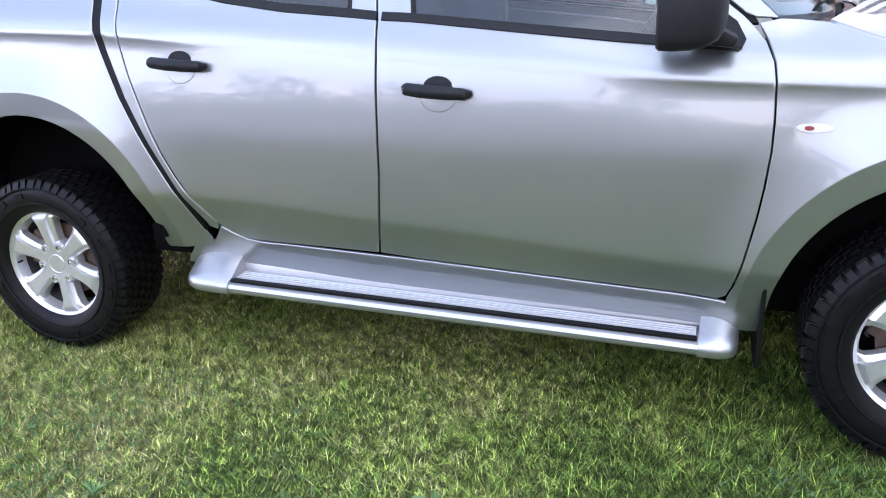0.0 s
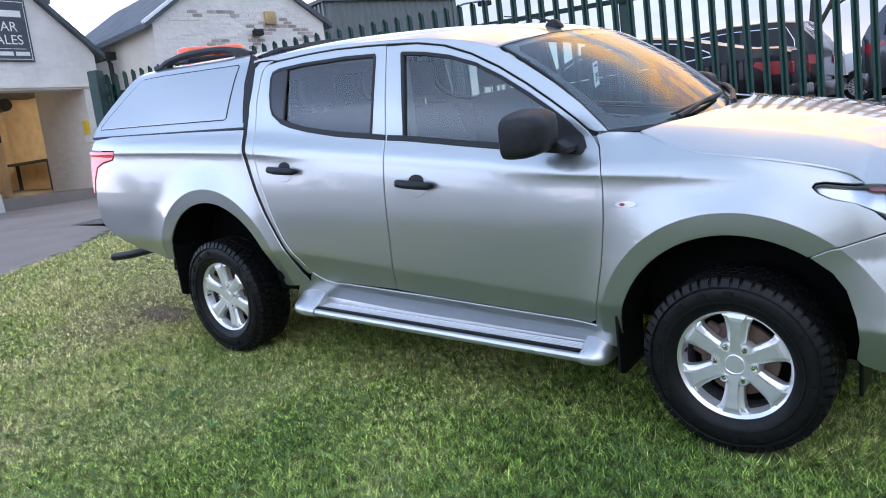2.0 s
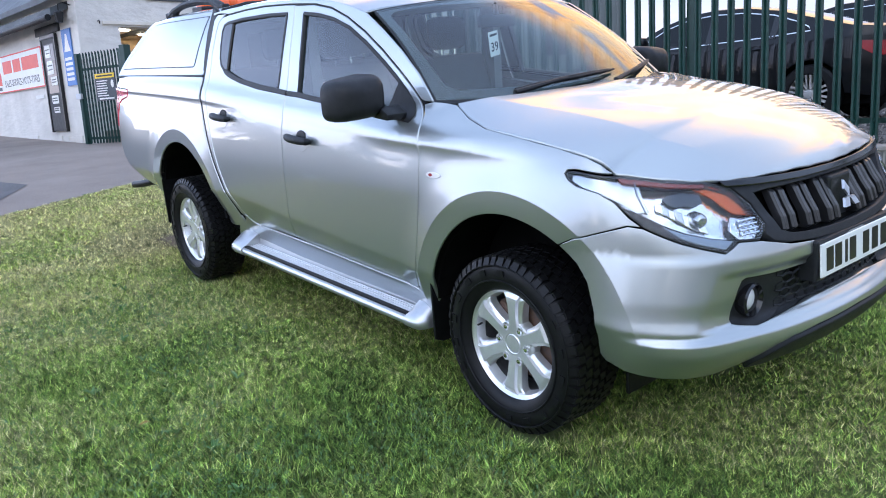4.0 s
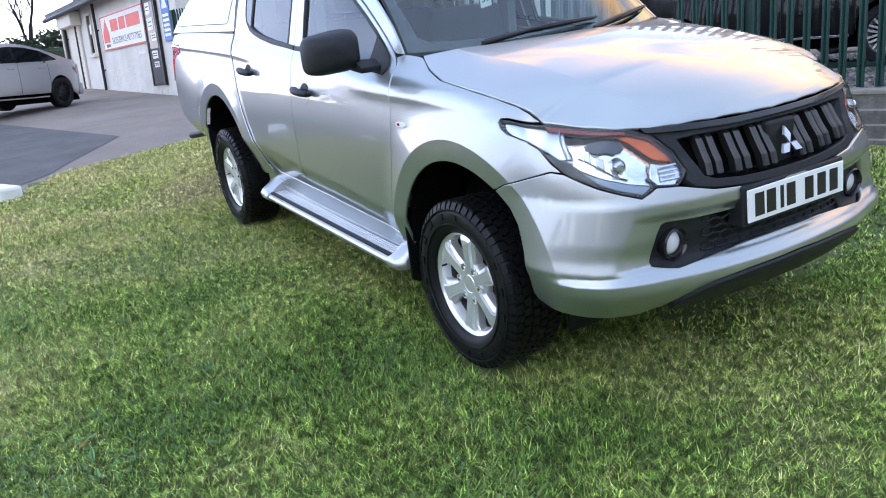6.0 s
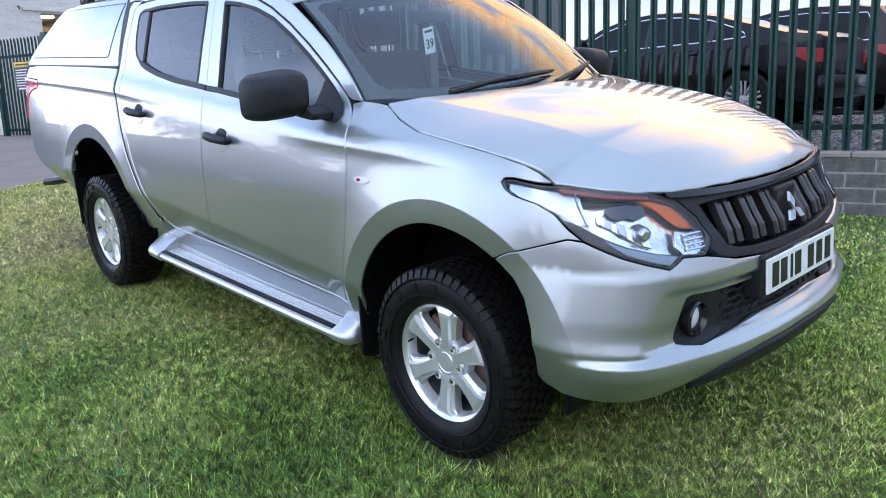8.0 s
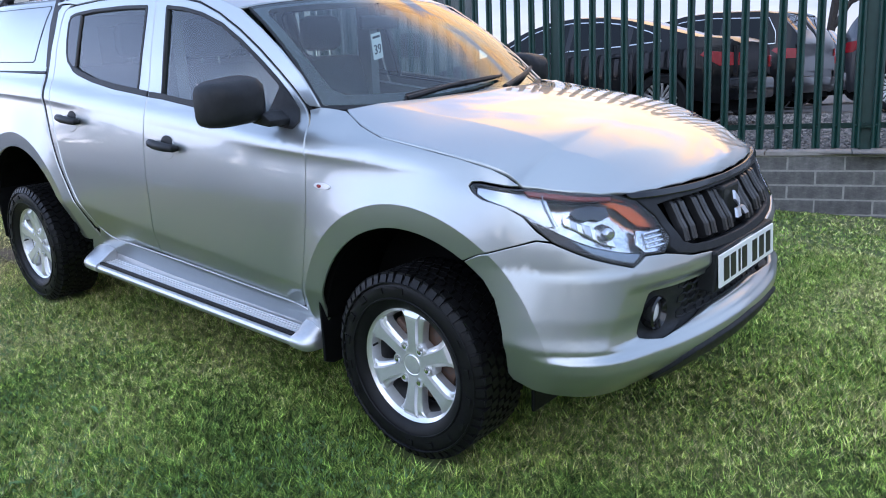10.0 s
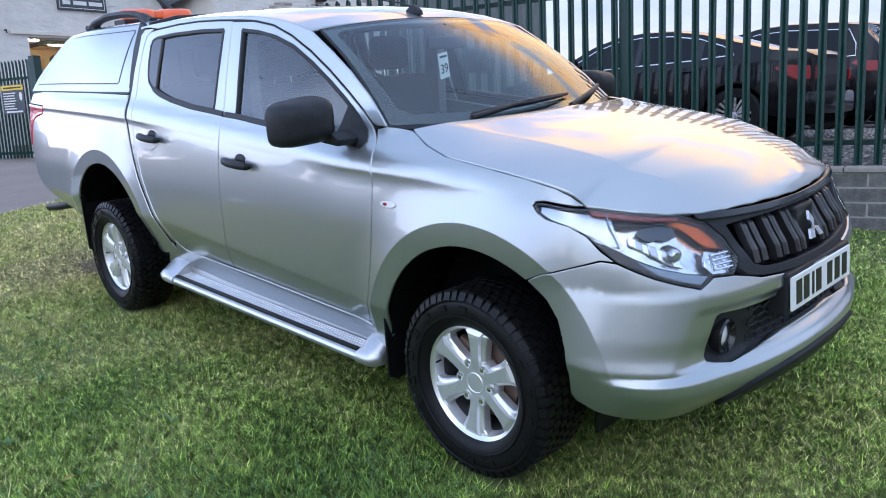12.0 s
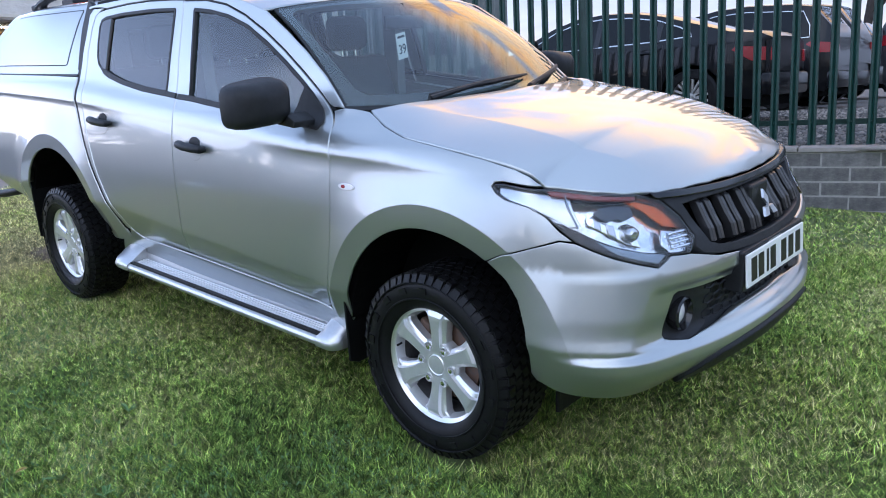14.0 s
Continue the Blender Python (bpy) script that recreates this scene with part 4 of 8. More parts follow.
        patch("window_glass", inset(REAR_WIN[:5] + [(-0.812, 1.655), (-0.815, 1.362)] + REAR_WIN[12:], 0.010), f, M_REARGLASS, rd, lift=-0.010, thick=0.004, edge=0.001)
        patch("quarter_panel", inset([(-0.815, 1.652), (-0.88, 1.648), (-0.925, 1.635), (-0.943, 1.60), (-0.945, 1.52), (-0.936, 1.45), (-0.915, 1.408), (-0.86, 1.372), (-0.828, 1.362)], 0.003), f, M_GLOSSBLACK, rd, lift=0.001, thick=0.02, step=0.02)
        patch("mirror_sail", [(0.735, 1.185), (0.925, 1.168), (0.935, 1.19), (0.91, 1.235), (0.84, 1.288), (0.79, 1.32)], f, M_BLACKTRIM, fd, lift=0.008, thick=0.025, step=0.02)
        # rubber seal closes the joint between the doors and the roof
        up = [(-1.0, 1.690)] + [(a, b + 0.024) for a, b in REAR_TOP] + [(0.0, 1.706)] + [(a + 0.015, b + 0.022) for a, b in DOOR_TOP] + [(0.965, 1.235)]
        dn = [(0.90, 1.238)] + [(a - 0.012, b - 0.016) for a, b in DOOR_TOP[::-1]] + [(0.0, 1.668)] + [(a, b - 0.016) for a, b in REAR_TOP[::-1]] + [(-1.0, 1.640)]
        patch("door_seal", up + dn, f, M_RUBBER, truck, lift=-0.013, thick=0.02, step=0.02, edge=0.001)
        # inner door trims close the doors towards the cabin
        patch("door_trim", [(-1.05, 0.50), (0.98, 0.47), (0.98, 1.15), (0.58, 1.185), (0.0, 1.24), (-0.43, 1.28), (-0.86, 1.36), (-1.05, 1.45)], f, M_DASH, truck, lift=-0.075, thick=0.02, step=0.06)
        s = -1 if side == "right" else 1
        for hx, hz, door in ((0.095, 1.055, fd), (-0.799, 1.127, rd)):
            y = side_w(hx, hz)
            # recessed cup, pull bar and lock
            patch("handle_cup", [(hx + 0.062 * math.cos(t), hz - 0.012 + 0.054 * math.sin(t)) for t in (2 * math.pi * k / 20 for k in range(20))], f, M_SILVER, door, lift=0.0025, thick=0.004, step=0.02, edge=0.006)
            patch("handle_recess", [(hx + 0.045 * math.cos(t), hz + 0.012 + 0.030 * math.sin(t)) for t in (2 * math.pi * k / 20 for k in range(20))], f, M_BLACKTRIM, door, lift=0.0050, thick=0.004, step=0.02)
            bm = tube([(hx - 0.098, s * (y + 0.010), hz + 0.008), (hx - 0.088, s * (y + 0.030), hz + 0.007), (hx - 0.04, s * (y + 0.038), hz + 0.003), (hx + 0.04, s * (y + 0.038), hz - 0.002), (hx + 0.088, s * (y + 0.028), hz - 0.006), (hx + 0.098, s * (y + 0.006), hz - 0.007)], [0.013, 0.019, 0.020, 0.0195, 0.017, 0.010], 12)
            part("handle", bm, M_BLACKTRIM, door, "black plastic pull handle", smooth=True)
            if hx > 0:
                b2 = lathe([(0.0, 0.0), (0.006, 0.0), (0.007, 0.004)], 12)
                ob = part("lock", b2, M_STEEL, door)
                ob.matrix_basis = Matrix.Translation((hx - 0.090, s * (y + 0.047), hz + 0.007)) @ Matrix.Diagonal((1, -s, 1, 1))
        # side repeater
        patch("repeater", [(1.118 + 0.044 * math.cos(t), 0.975 + 0.012 * math.sin(t)) for t in (2 * math.pi * k / 24 for k in range(24))], f, M_LENS_OPAQUE, truck, lift=0.006, thick=0.012, step=0.015, label="clear side repeater lamp")
        patch("repeater_bulb", [(1.105 + 0.012 * math.cos(t), 0.975 + 0.006 * math.sin(t)) for t in (2 * math.pi * k / 12 for k in range(12))], f, M_REDLENS, truck, lift=0.0085, thick=0.004, step=0.01)


add_sides()


def add_top():
    roof = [(x, -side_w(x, ZR(x)) + 0.002) for x in (-1.085, -1.0, -0.8, -0.6, -0.4, -0.15, 0.1, 0.25, 0.35, 0.42, 0.48)]
    front = [(0.48 + 0.048 * (1 - a * a), 0.628 * a) for a in (-0.9, -0.7, -0.4, 0, 0.4, 0.7, 0.9)]
    patch("roof", roof + front + [(x, -y) for x, y in roof[::-1]], lambda x, y: Vector((x, y, roof_z(x, y))), M_SILVER, truck, step=0.04)
    part("headliner", boxes((-1.05, 0.40, -0.56, 0.56, 1.64, 1.655)), M_HEADLINER, truck)
    # windscreen with a black printed border
    edge = [(-0.985, 0.02), (-0.985, 0.5), (-0.98, 0.98), (-0.5, 0.985), (0.0, 0.985), (0.5, 0.985), (0.98, 0.98), (0.985, 0.5), (0.985, 0.02), (0.5, 0.02), (0.0, 0.02), (-0.5, 0.02)]
    edge = fine(edge, 0.1)
    ws = patch("windscreen", edge, screen, M_SCREEN, truck, step=0.07, thick=0.005, edge=0.004)
    ws.visible_shadow = False
    inner = [(-0.90, 0.15), (-0.92, 0.5), (-0.91, 0.90), (-0.86, 0.945), (-0.5, 0.95), (0.0, 0.93), (0.5, 0.95), (0.86, 0.945), (0.91, 0.90), (0.92, 0.5), (0.90, 0.15), (0.85, 0.10), (0.5, 0.10), (0.0, 0.10), (-0.5, 0.10), (-0.85, 0.10)]
    patch("screen_border", edge, screen, M_GLOSSBLACK, ws, [inner], step=0.07, lift=-0.008, thick=0.002, edge=0.002)
    patch("screen_seal", [(-1.0, -0.01), (-1.0, 0.5), (-0.995, 1.0), (-0.5, 1.005), (0, 1.005), (0.5, 1.005), (0.995, 1.0), (1.0, 0.5), (1.0, -0.01), (0.5, -0.01), (0, -0.01), (-0.5, -0.01)], screen, M_BLACKTRIM, truck, [edge], step=0.07, lift=-0.004, thick=0.01, edge=0.002)
    # bonnet
    seam = [(p[0], p[1] + 0.0028) for p in (shell(u, z) for u, z in HOOD_SEAM)]
    nose = [(p[0] - 0.004, p[1]) for p in NOSE_EDGE[1:]]
    right = seam + nose
    left = [(x, -y) for x, y in right[::-1][1:]]
    back = [(1.139 + 0.150 * (1 - (y / 0.72) ** 2), y) for y in (0.6, 0.4, 0.2, 0.0, -0.2, -0.4, -0.6)]
    patch("bonnet", right + left + back, hood_surface, M_SILVER, truck, step=0.022, thick=0.016, guides=[[(x, s * (RIDGE_Y(x) + o)) for x in np.arange(1.1, 2.2, 0.012)] for s in (-1, 1) for o in (-0.005, 0.005)])
    # cowl panel under the wipers
    front = [(1.135 + 0.150 * (1 - (y / 0.72) ** 2), y) for y in (-0.70, -0.5, -0.25, 0.0, 0.25, 0.5, 0.70)]
    back = [(0.985 + 0.232 * (1 - (y / 0.735) ** 2), y) for y in (0.70, 0.5, 0.25, 0.0, -0.25, -0.5, -0.70)]
    patch("cowl", front + back, lambda x, y: Vector((x, y, 1.222 + 0.012 * (1 - (y / 0.7) ** 2) + 0.10 * (x - 1.2))), M_BLACKTRIM, truck, step=0.03, thick=0.03)
    for base, k in (((1.19, -0.46), 0), ((1.235, 0.12), 1)):
        a = Vector((base[0], base[1], 1.243))
        def on_glass(y, b, h):
            p = screen(y / 0.70, b)
            return p + Vector((0.45, 0, 0.85)) * h
        elbow = on_glass(base[1] + (0.26 if k == 0 else 0.20), 0.06, 0.035)
        end = on_glass(base[1] + (0.40 if k == 0 else 0.34), 0.09, 0.025)
        part("wiper_arm", tube([a - Vector((0, 0, 0.02)), a + Vector((0, 0, 0.012)), elbow, end], [0.014, 0.013, 0.009, 0.007], 8), M_BLACKTRIM, truck, smooth=True)
        y0, y1 = (base[1] + 0.06, base[1] + 0.66) if k == 0 else (base[1] + 0.10, base[1] + 0.56)
        blade = [on_glass(y0 + (y1 - y0) * s, 0.045 + 0.07 * s, 0.016 + 0.012 * math.sin(math.pi * s)) for s in (0, 0.15, 0.3, 0.5, 0.7, 0.85, 1)]
        part("wiper_blade", tube(blade, [0.005, 0.010, 0.011, 0.013, 0.011, 0.010, 0.005], 6), M_BLACKTRIM, truck)
    # aerial on the front edge of the roof
    z = roof_z(0.40, 0.0)
    part("aerial_base", prism([(0.345, z - 0.004), (0.455, z - 0.012), (0.45, z + 0.008), (0.42, z + 0.034), (0.40, z + 0.038), (0.37, z + 0.020)], -0.016, 0.016, bevel=0.005), M_BLACKTRIM, truck, smooth=True)
    part("aerial_rod", tube([(0.40, 0.0, z + 0.026), (0.30, 0.0, z + 0.055), (0.12, 0.0, z + 0.085)], [0.006, 0.004, 0.003], 8), M_BLACKTRIM, truck)


add_top()

# ---- pickup truck: nose ----
def both(poly):
    """An outline on the right half of the nose, closed over its middle onto the left half."""
    return poly + [(2 * U_END - u, z) for u, z in poly[::-1]]


M_GRILLE = material("satin_black_bar", (0.012, 0.012, 0.013), 0.28, spec=0.5)
M_WING = material("bright_reflector", (0.52, 0.54, 0.57), 0.18, 0.85)
M_VISOR = material("lamp_visor", (0.06, 0.07, 0.085), 0.2, 0.3)
M_REFLECT = material("fluted_reflector", (0.72, 0.75, 0.79), 0.12, 0.95, vary=0.12, scale=40, bump=0.6, bump_scale=20)
M_LAMPBRIGHT = material("lamp_bright_housing", (0.36, 0.38, 0.41), 0.22, 0.5, vary=0.15, scale=25)


def add_nose():
    top = [(1.768, 0.802), (1.818, 0.828), (1.917, 0.859), (2.003, 0.884), (2.052, 0.879), (2.114, 0.854), (2.174, 0.832), (2.242, 0.812), (2.312, 0.794), (2.342, 0.809), (2.364, 0.823), (2.445, 0.818), (2.500, 0.806), (2.57, 0.790), (2.69, 0.780), (2.8, 0.776), (2.9404, 0.774)]
    low = [(2.9404, 0.508), (2.687, 0.500), (2.56, 0.488), (2.50, 0.472), (2.44, 0.440), (2.39, 0.408), (2.30, 0.386), (2.13, 0.390), (1.993, 0.402), (1.925, 0.422), (1.908, 0.445), (1.915, 0.52), (1.905, 0.60), (1.876, 0.695), (1.835, 0.752)]
    half = low + top
    mouth = [(2.9404, 0.705), (2.70, 0.704), (2.50, 0.703), (2.395, 0.706), (2.376, 0.700), (2.360, 0.670), (2.332, 0.580), (2.338, 0.566), (2.364, 0.560), (2.428, 0.549), (2.487, 0.556), (2.611, 0.566), (2.75, 0.572), (2.9404, 0.575)]
    outline = half + [(2 * U_END - u, z) for u, z in half[::-1]]
    hole = mouth + [(2 * U_END - u, z) for u, z in mouth[::-1]]
    bp = patch("front_bumper", outline, shell, M_SILVER, truck, [hole], step=0.024, thick=0.03, guides=NOSE_GUIDES)
    # black mouth: a tray set back with a mesh of slanting bars
    patch("mouth_panel", [(u, z) for u, z in inset(hole, -0.01)], shell, M_BLACKTRIM, bp, lift=-0.055, thick=0.01, step=0.05)
    for row in range(5):
        for k in range(13):
            u0, z0 = 2.575 + 0.058 * k + (0.029 if row % 2 else 0.0), 0.586 + 0.026 * row
            ring = [(u0 + 0.029 * math.cos(q), z0 + 0.0165 * math.sin(q)) for q in (math.pi / 6 + math.pi / 3 * j for j in range(7))]
            part("mesh_cell", tube([shell(u, min(max(z, 0.574), 0.702)) + Vector((-0.020, 0, 0)) for u, z in ring], 0.0036, 5), M_BLACKTRIM, bp)
    for f in (shell, mirrored(shell)):
        bez = [(2.385, 0.702), (2.366, 0.675), (2.336, 0.580), (2.343, 0.568), (2.428, 0.554), (2.487, 0.560), (2.555, 0.567), (2.585, 0.62), (2.575, 0.70)]
        c = (2.437, 0.622)
        circ = [(c[0] + 0.046 * math.cos(t), c[1] + 0.052 * math.sin(t)) for t in (2 * math.pi * k / 28 for k in range(28))]
        b = patch("fog_bezel", bez, f, M_BLACKTRIM, truck, [circ], step=0.02, lift=-0.020, thick=0.03, label="black fog lamp surround")
        s = -1 if f is shell else 1
        p = f(*c)
        m = Matrix.Translation(p + Vector((-0.020, 0, 0))) @ Matrix.Rotation(radians(90 if s < 0 else 90), 4, "Z")
        ringm = lathe([(0.052, 0.03), (0.056, -0.016), (0.050, -0.022), (0.040, -0.004), (0.040, 0.02)], 36)
        ob = part("fog_ring", ringm, M_GLOSSBLACK, b, smooth=True); ob.matrix_basis = m
        lens = lathe([(0.0, -0.010), (0.018, -0.0085), (0.032, -0.003), (0.039, 0.004), (0.039, 0.02)], 36)
        ob = part("fog_lens", lens, M_LENS_OPAQUE, b, "clear fog lamp lens", smooth=True); ob.matrix_basis = m
        bowl = lathe([(0.0, 0.016), (0.02, 0.014), (0.032, 0.010), (0.0385, 0.004)], 36)
        ob = part("fog_reflector", bowl, M_LENS_OPAQUE, b, smooth=True); ob.matrix_basis = m
    # lower black valance
    val = [(2.43, 0.425), (2.50, 0.466), (2.56, 0.482), (2.687, 0.494), (2.9404, 0.502)]
    vlow = [(2.9404, 0.405), (2.70, 0.398), (2.50, 0.388), (2.42, 0.395)]
    h = vlow + val
    patch("valance", h + [(2 * U_END - u, z) for u, z in h[::-1]], shell, M_BLACKTRIM, truck, lift=0.012, thick=0.03, step=0.03)
    # upper grille: frame, dark backing, upright bars and badge
    gt = [(2.300, 1.000), (2.378, 0.994), (2.5, 0.990), (2.65, 0.985), (2.8, 0.982), (2.9404, 0.981)]
    gl = [(2.9404, 0.780), (2.8, 0.782), (2.69, 0.786), (2.575, 0.796), (2.505, 0.812), (2.476, 0.835), (2.490, 0.866), (2.458, 0.926), (2.388, 0.982)]
    gh = gl + gt
    it = [(2.478, 0.958), (2.55, 0.962), (2.70, 0.961), (2.9404, 0.962)]
    il = [(2.9404, 0.806), (2.8, 0.808), (2.69, 0.812), (2.59, 0.822), (2.545, 0.838), (2.530, 0.87)]
    ih = il + it
    gr = patch("grille", gh + [(2 * U_END - u, z) for u, z in gh[::-1]], shell, M_BLACKTRIM, truck, [ih + [(2 * U_END - u, z) for u, z in ih[::-1]]], step=0.02, thick=0.05, lift=-0.004, label="black plastic grille frame")
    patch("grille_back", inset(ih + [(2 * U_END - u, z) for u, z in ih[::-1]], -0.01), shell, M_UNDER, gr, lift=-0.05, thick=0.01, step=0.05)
    patch("grille_lip", [(2.33, 1.001), (2.5, 0.996), (2.7, 0.990), (2.9404, 0.988)] + [(2 * U_END - u, z) for u, z in [(2.7, 0.990), (2.5, 0.996), (2.33, 1.001)]] + [(2 * U_END - u, z) for u, z in [(2.35, 0.985), (2.5, 0.978), (2.7, 0.971)]] + [(2.9404, 0.970), (2.7, 0.971), (2.5, 0.978), (2.35, 0.985)], shell, M_GLOSSBLACK, gr, lift=0.010, thick=0.03, step=0.02)
    for side in (0, 1):
        for pair in range(3):
            for j in (0, 1):
                u = 2.575 + 0.122 * pair + 0.043 * j
                uu = u if side == 0 else 2 * U_END - u
                lo = 0.822 - 0.006 * pair
                pts = []
                for z, d in ((lo, -0.020), (lo + 0.012, 0.0), (lo + 0.05, 0.006), (0.90, 0.004), (0.945, -0.004), (0.958, -0.02)):
                    pts.append(shell(uu, z) + Vector((d - 0.008, 0, 0)))
                bm = bmesh.new()
                rows = []
                e = Vector((0, 1, 0))
                for p in pts:
                    rows.append([bm.verts.new(p + e * a + Vector((b, 0, 0))) for a, b in ((-0.0165, -0.03), (-0.014, -0.004), (-0.008, 0.004), (0.008, 0.004), (0.014, -0.004), (0.0165, -0.03))])
                for a, b in zip(rows, rows[1:]):
                    for i in range(5):
                        bm.faces.new((a[i], a[i + 1], b[i + 1], b[i]))
                bm.faces.new(rows[0]); bm.faces.new(rows[-1][::-1])
                part("grille_bar", bm, M_GRILLE, gr)
    # three-lozenge emblem, plain bright shapes
    for k in range(3):
        a = radians(90 + 120 * k)
        c = Vector((math.cos(a), math.sin(a)))
        n = Vector((-c.y, c.x))
        L, Wd = 0.060, 0.0175
        q = [Vector((0, 0)), c * L * 0.5 + n * Wd, c * L, c * L * 0.5 - n * Wd]
        bm = bmesh.new()
        base = shell(U_END, 0.885) + Vector((0.012, 0, -0.008))
        def P(v, d):
            return base + Vector((d, v.x, 0)) + Vector((-0.40 * v.y, 0, 0.92 * v.y))
        A = [bm.verts.new(P(v, 0.0)) for v in q]
        B = [bm.verts.new(P(v * 0.97 + c * 0.001, 0.009)) for v in q]
        bm.faces.new(B); bm.faces.new(A[::-1])
        for i in range(4):
            bm.faces.new((A[i], A[(i + 1) % 4], B[(i + 1) % 4], B[i]))
        part("emblem", bm, M_STEEL, gr, "bright metal emblem lozenge")
    part("emblem_mount", boxes((2.20, 2.281, -0.075, 0.075, 0.80, 0.955), bevel=0.01), M_BLACKTRIM, gr)
    # number plate with plain dark bars
    pm = Matrix.Translation((2.352, 0.0, 0.712)) @ Matrix.Rotation(radians(-4), 4, "Y")
    pl = part("number_plate", boxes((-0.004, 0.004, -0.26, 0.26, -0.0555, 0.0555), bevel=0.003), M_PLATE, truck, "white plate with plain dark bars")
    pl.matrix_basis = pm
    part("plate_mount", boxes((2.28, 2.345, -0.27, 0.27, 0.640, 0.780), bevel=0.008), M_BLACKTRIM, truck)
    ys = [-0.205, -0.145, -0.088, -0.040, 0.060, 0.130, 0.200]
    for y in ys:
        w = 0.009 if abs(y + 0.088) < 0.001 else 0.0235
        ob = part("plate_bar", boxes((0.0035, 0.0052, y - w, y + w, -0.039, 0.039)), M_CHAR, pl)
    # headlamps
    for f in (shell, mirrored(shell)):
        hl = patch("headlamp", HEADLAMP, f, M_GLOSSBLACK, truck, [inset(HEADLAMP, 0.005)], step=0.02, thick=0.04, lift=-0.001, label="clear headlamp with amber indicator corner")
        ins = inset(HEADLAMP, 0.002)
        patch("lamp_lens", ins, f, M_LENS, hl, step=0.03, lift=0.001, thick=0.003, edge=0.002).visible_shadow = False
        patch("lamp_housing", inset(HEADLAMP, 0.004), f, M_REFLECT, hl, step=0.03, lift=-0.050, thick=0.004)
        patch("lamp_wing", [(1.797, 1.038), (1.94, 1.024), (2.018, 1.014), (2.040, 0.982), (2.072, 0.930), (2.03, 0.925), (1.985, 0.948), (1.91, 0.981), (1.835, 1.000), (1.797, 1.018)], f, M_WING, hl, step=0.02, lift=-0.016, thick=0.004)
        part("wing_edge", tube([f(2.012, 1.012) + Vector((-0.012, 0, 0)), f(2.034, 0.98) + Vector((-0.012, 0, 0)), f(2.070, 0.925) + Vector((-0.012, 0, 0))], 0.0025, 6), M_LAMPGREY, hl)
        # stepped bright reflector under a dark visor, with a bulb shroud
        patch("lamp_visor", [(2.115, 0.972), (2.135, 0.985), (2.20, 0.988), (2.262, 0.978), (2.272, 0.950), (2.235, 0.938), (2.205, 0.947), (2.175, 0.942), (2.145, 0.950)], f, M_VISOR, hl, step=0.02, lift=-0.026, thick=0.012)
        for k in range(7):
            u0, z0 = 2.088 + 0.026 * k, 0.952 - 0.010 * k
            patch("reflector_facet", [(u0, z0 + 0.012), (u0 + 0.030, z0 + 0.004), (u0 + 0.036, z0 - 0.030), (u0 + 0.006, z0 - 0.020)], f, M_CHROME if k % 2 == 0 else M_WING, hl, step=0.02, lift=-0.030 - 0.004 * (k % 3), thick=0.012, edge=0.006)
        bulb = part("bulb_cover", lathe([(0.0, -0.026), (0.012, -0.024), (0.020, -0.016), (0.023, 0.0), (0.023, 0.03)], 24), M_WING, hl, smooth=True)
        p = f(2.262, 0.893)
        bulb.matrix_basis = Matrix.Translation(p + Vector((-0.026, 0.0, 0))) @ Matrix.Rotation(radians(60 if f is shell else 120), 4, "Z")
        patch("indicator", [(2.225, 1.001), (2.290, 0.997), (2.375, 0.973), (2.444, 0.922), (2.464, 0.892), (2.378, 0.905), (2.345, 0.925), (2.300, 0.960)], f, M_AMBER, hl, step=0.02, lift=-0.010, thick=0.015, label="amber indicator corner")
        patch("indicator_back", [(2.235, 0.996), (2.290, 0.990), (2.370, 0.966), (2.438, 0.918), (2.456, 0.897), (2.380, 0.909), (2.347, 0.928), (2.302, 0.963)], f, M_WING, hl, step=0.02, lift=-0.022, thick=0.004)
        patch("side_cell", [(2.365, 0.900), (2.464, 0.886), (2.472, 0.864), (2.440, 0.829), (2.375, 0.834), (2.352, 0.858)], f, M_REFLECT, hl, step=0.02, lift=-0.020, thick=0.012)
        for k in range(4):
            z = 0.842 + 0.013 * k
            part("cell_rib", tube([f(2.39, z) + Vector((-0.010, 0, 0)), f(2.457, z + 0.002) + Vector((-0.010, 0, 0))], 0.0035, 6), M_CHROME, hl)
        for k in range(3):
            part("cell_divider", tube([f(2.395 + 0.022 * k, 0.838) + Vector((-0.010, 0, 0)), f(2.400 + 0.022 * k, 0.888) + Vector((-0.010, 0, 0))], 0.003, 6), M_WING, hl)
        patch("lamp_strip", [(1.945, 1.026), (2.120, 1.011), (2.275, 1.0), (2.275, 0.990), (2.120, 1.001), (1.96, 1.015)], f, M_DARKRED, hl, step=0.02, lift=-0.004, thick=0.01)
        patch("lamp_base", [(1.952, 0.951), (2.01, 0.935), (2.06, 0.915), (2.12, 0.890), (2.19, 0.866), (2.27, 0.846), (2.352, 0.833), (2.332, 0.816), (2.314, 0.803), (2.244, 0.820), (2.177, 0.841), (2.117, 0.864), (2.058, 0.889), (2.012, 0.919)], f, M_GLOSSBLACK, hl, step=0.02, lift=-0.006, thick=0.012)
        patch("base_plate", [(2.115, 0.886), (2.19, 0.862), (2.27, 0.843), (2.345, 0.831), (2.330, 0.818), (2.314, 0.808), (2.244, 0.825), (2.18, 0.846)], f, M_LAMPGREY, hl, step=0.02, lift=-0.004, thick=0.004)


add_nose()


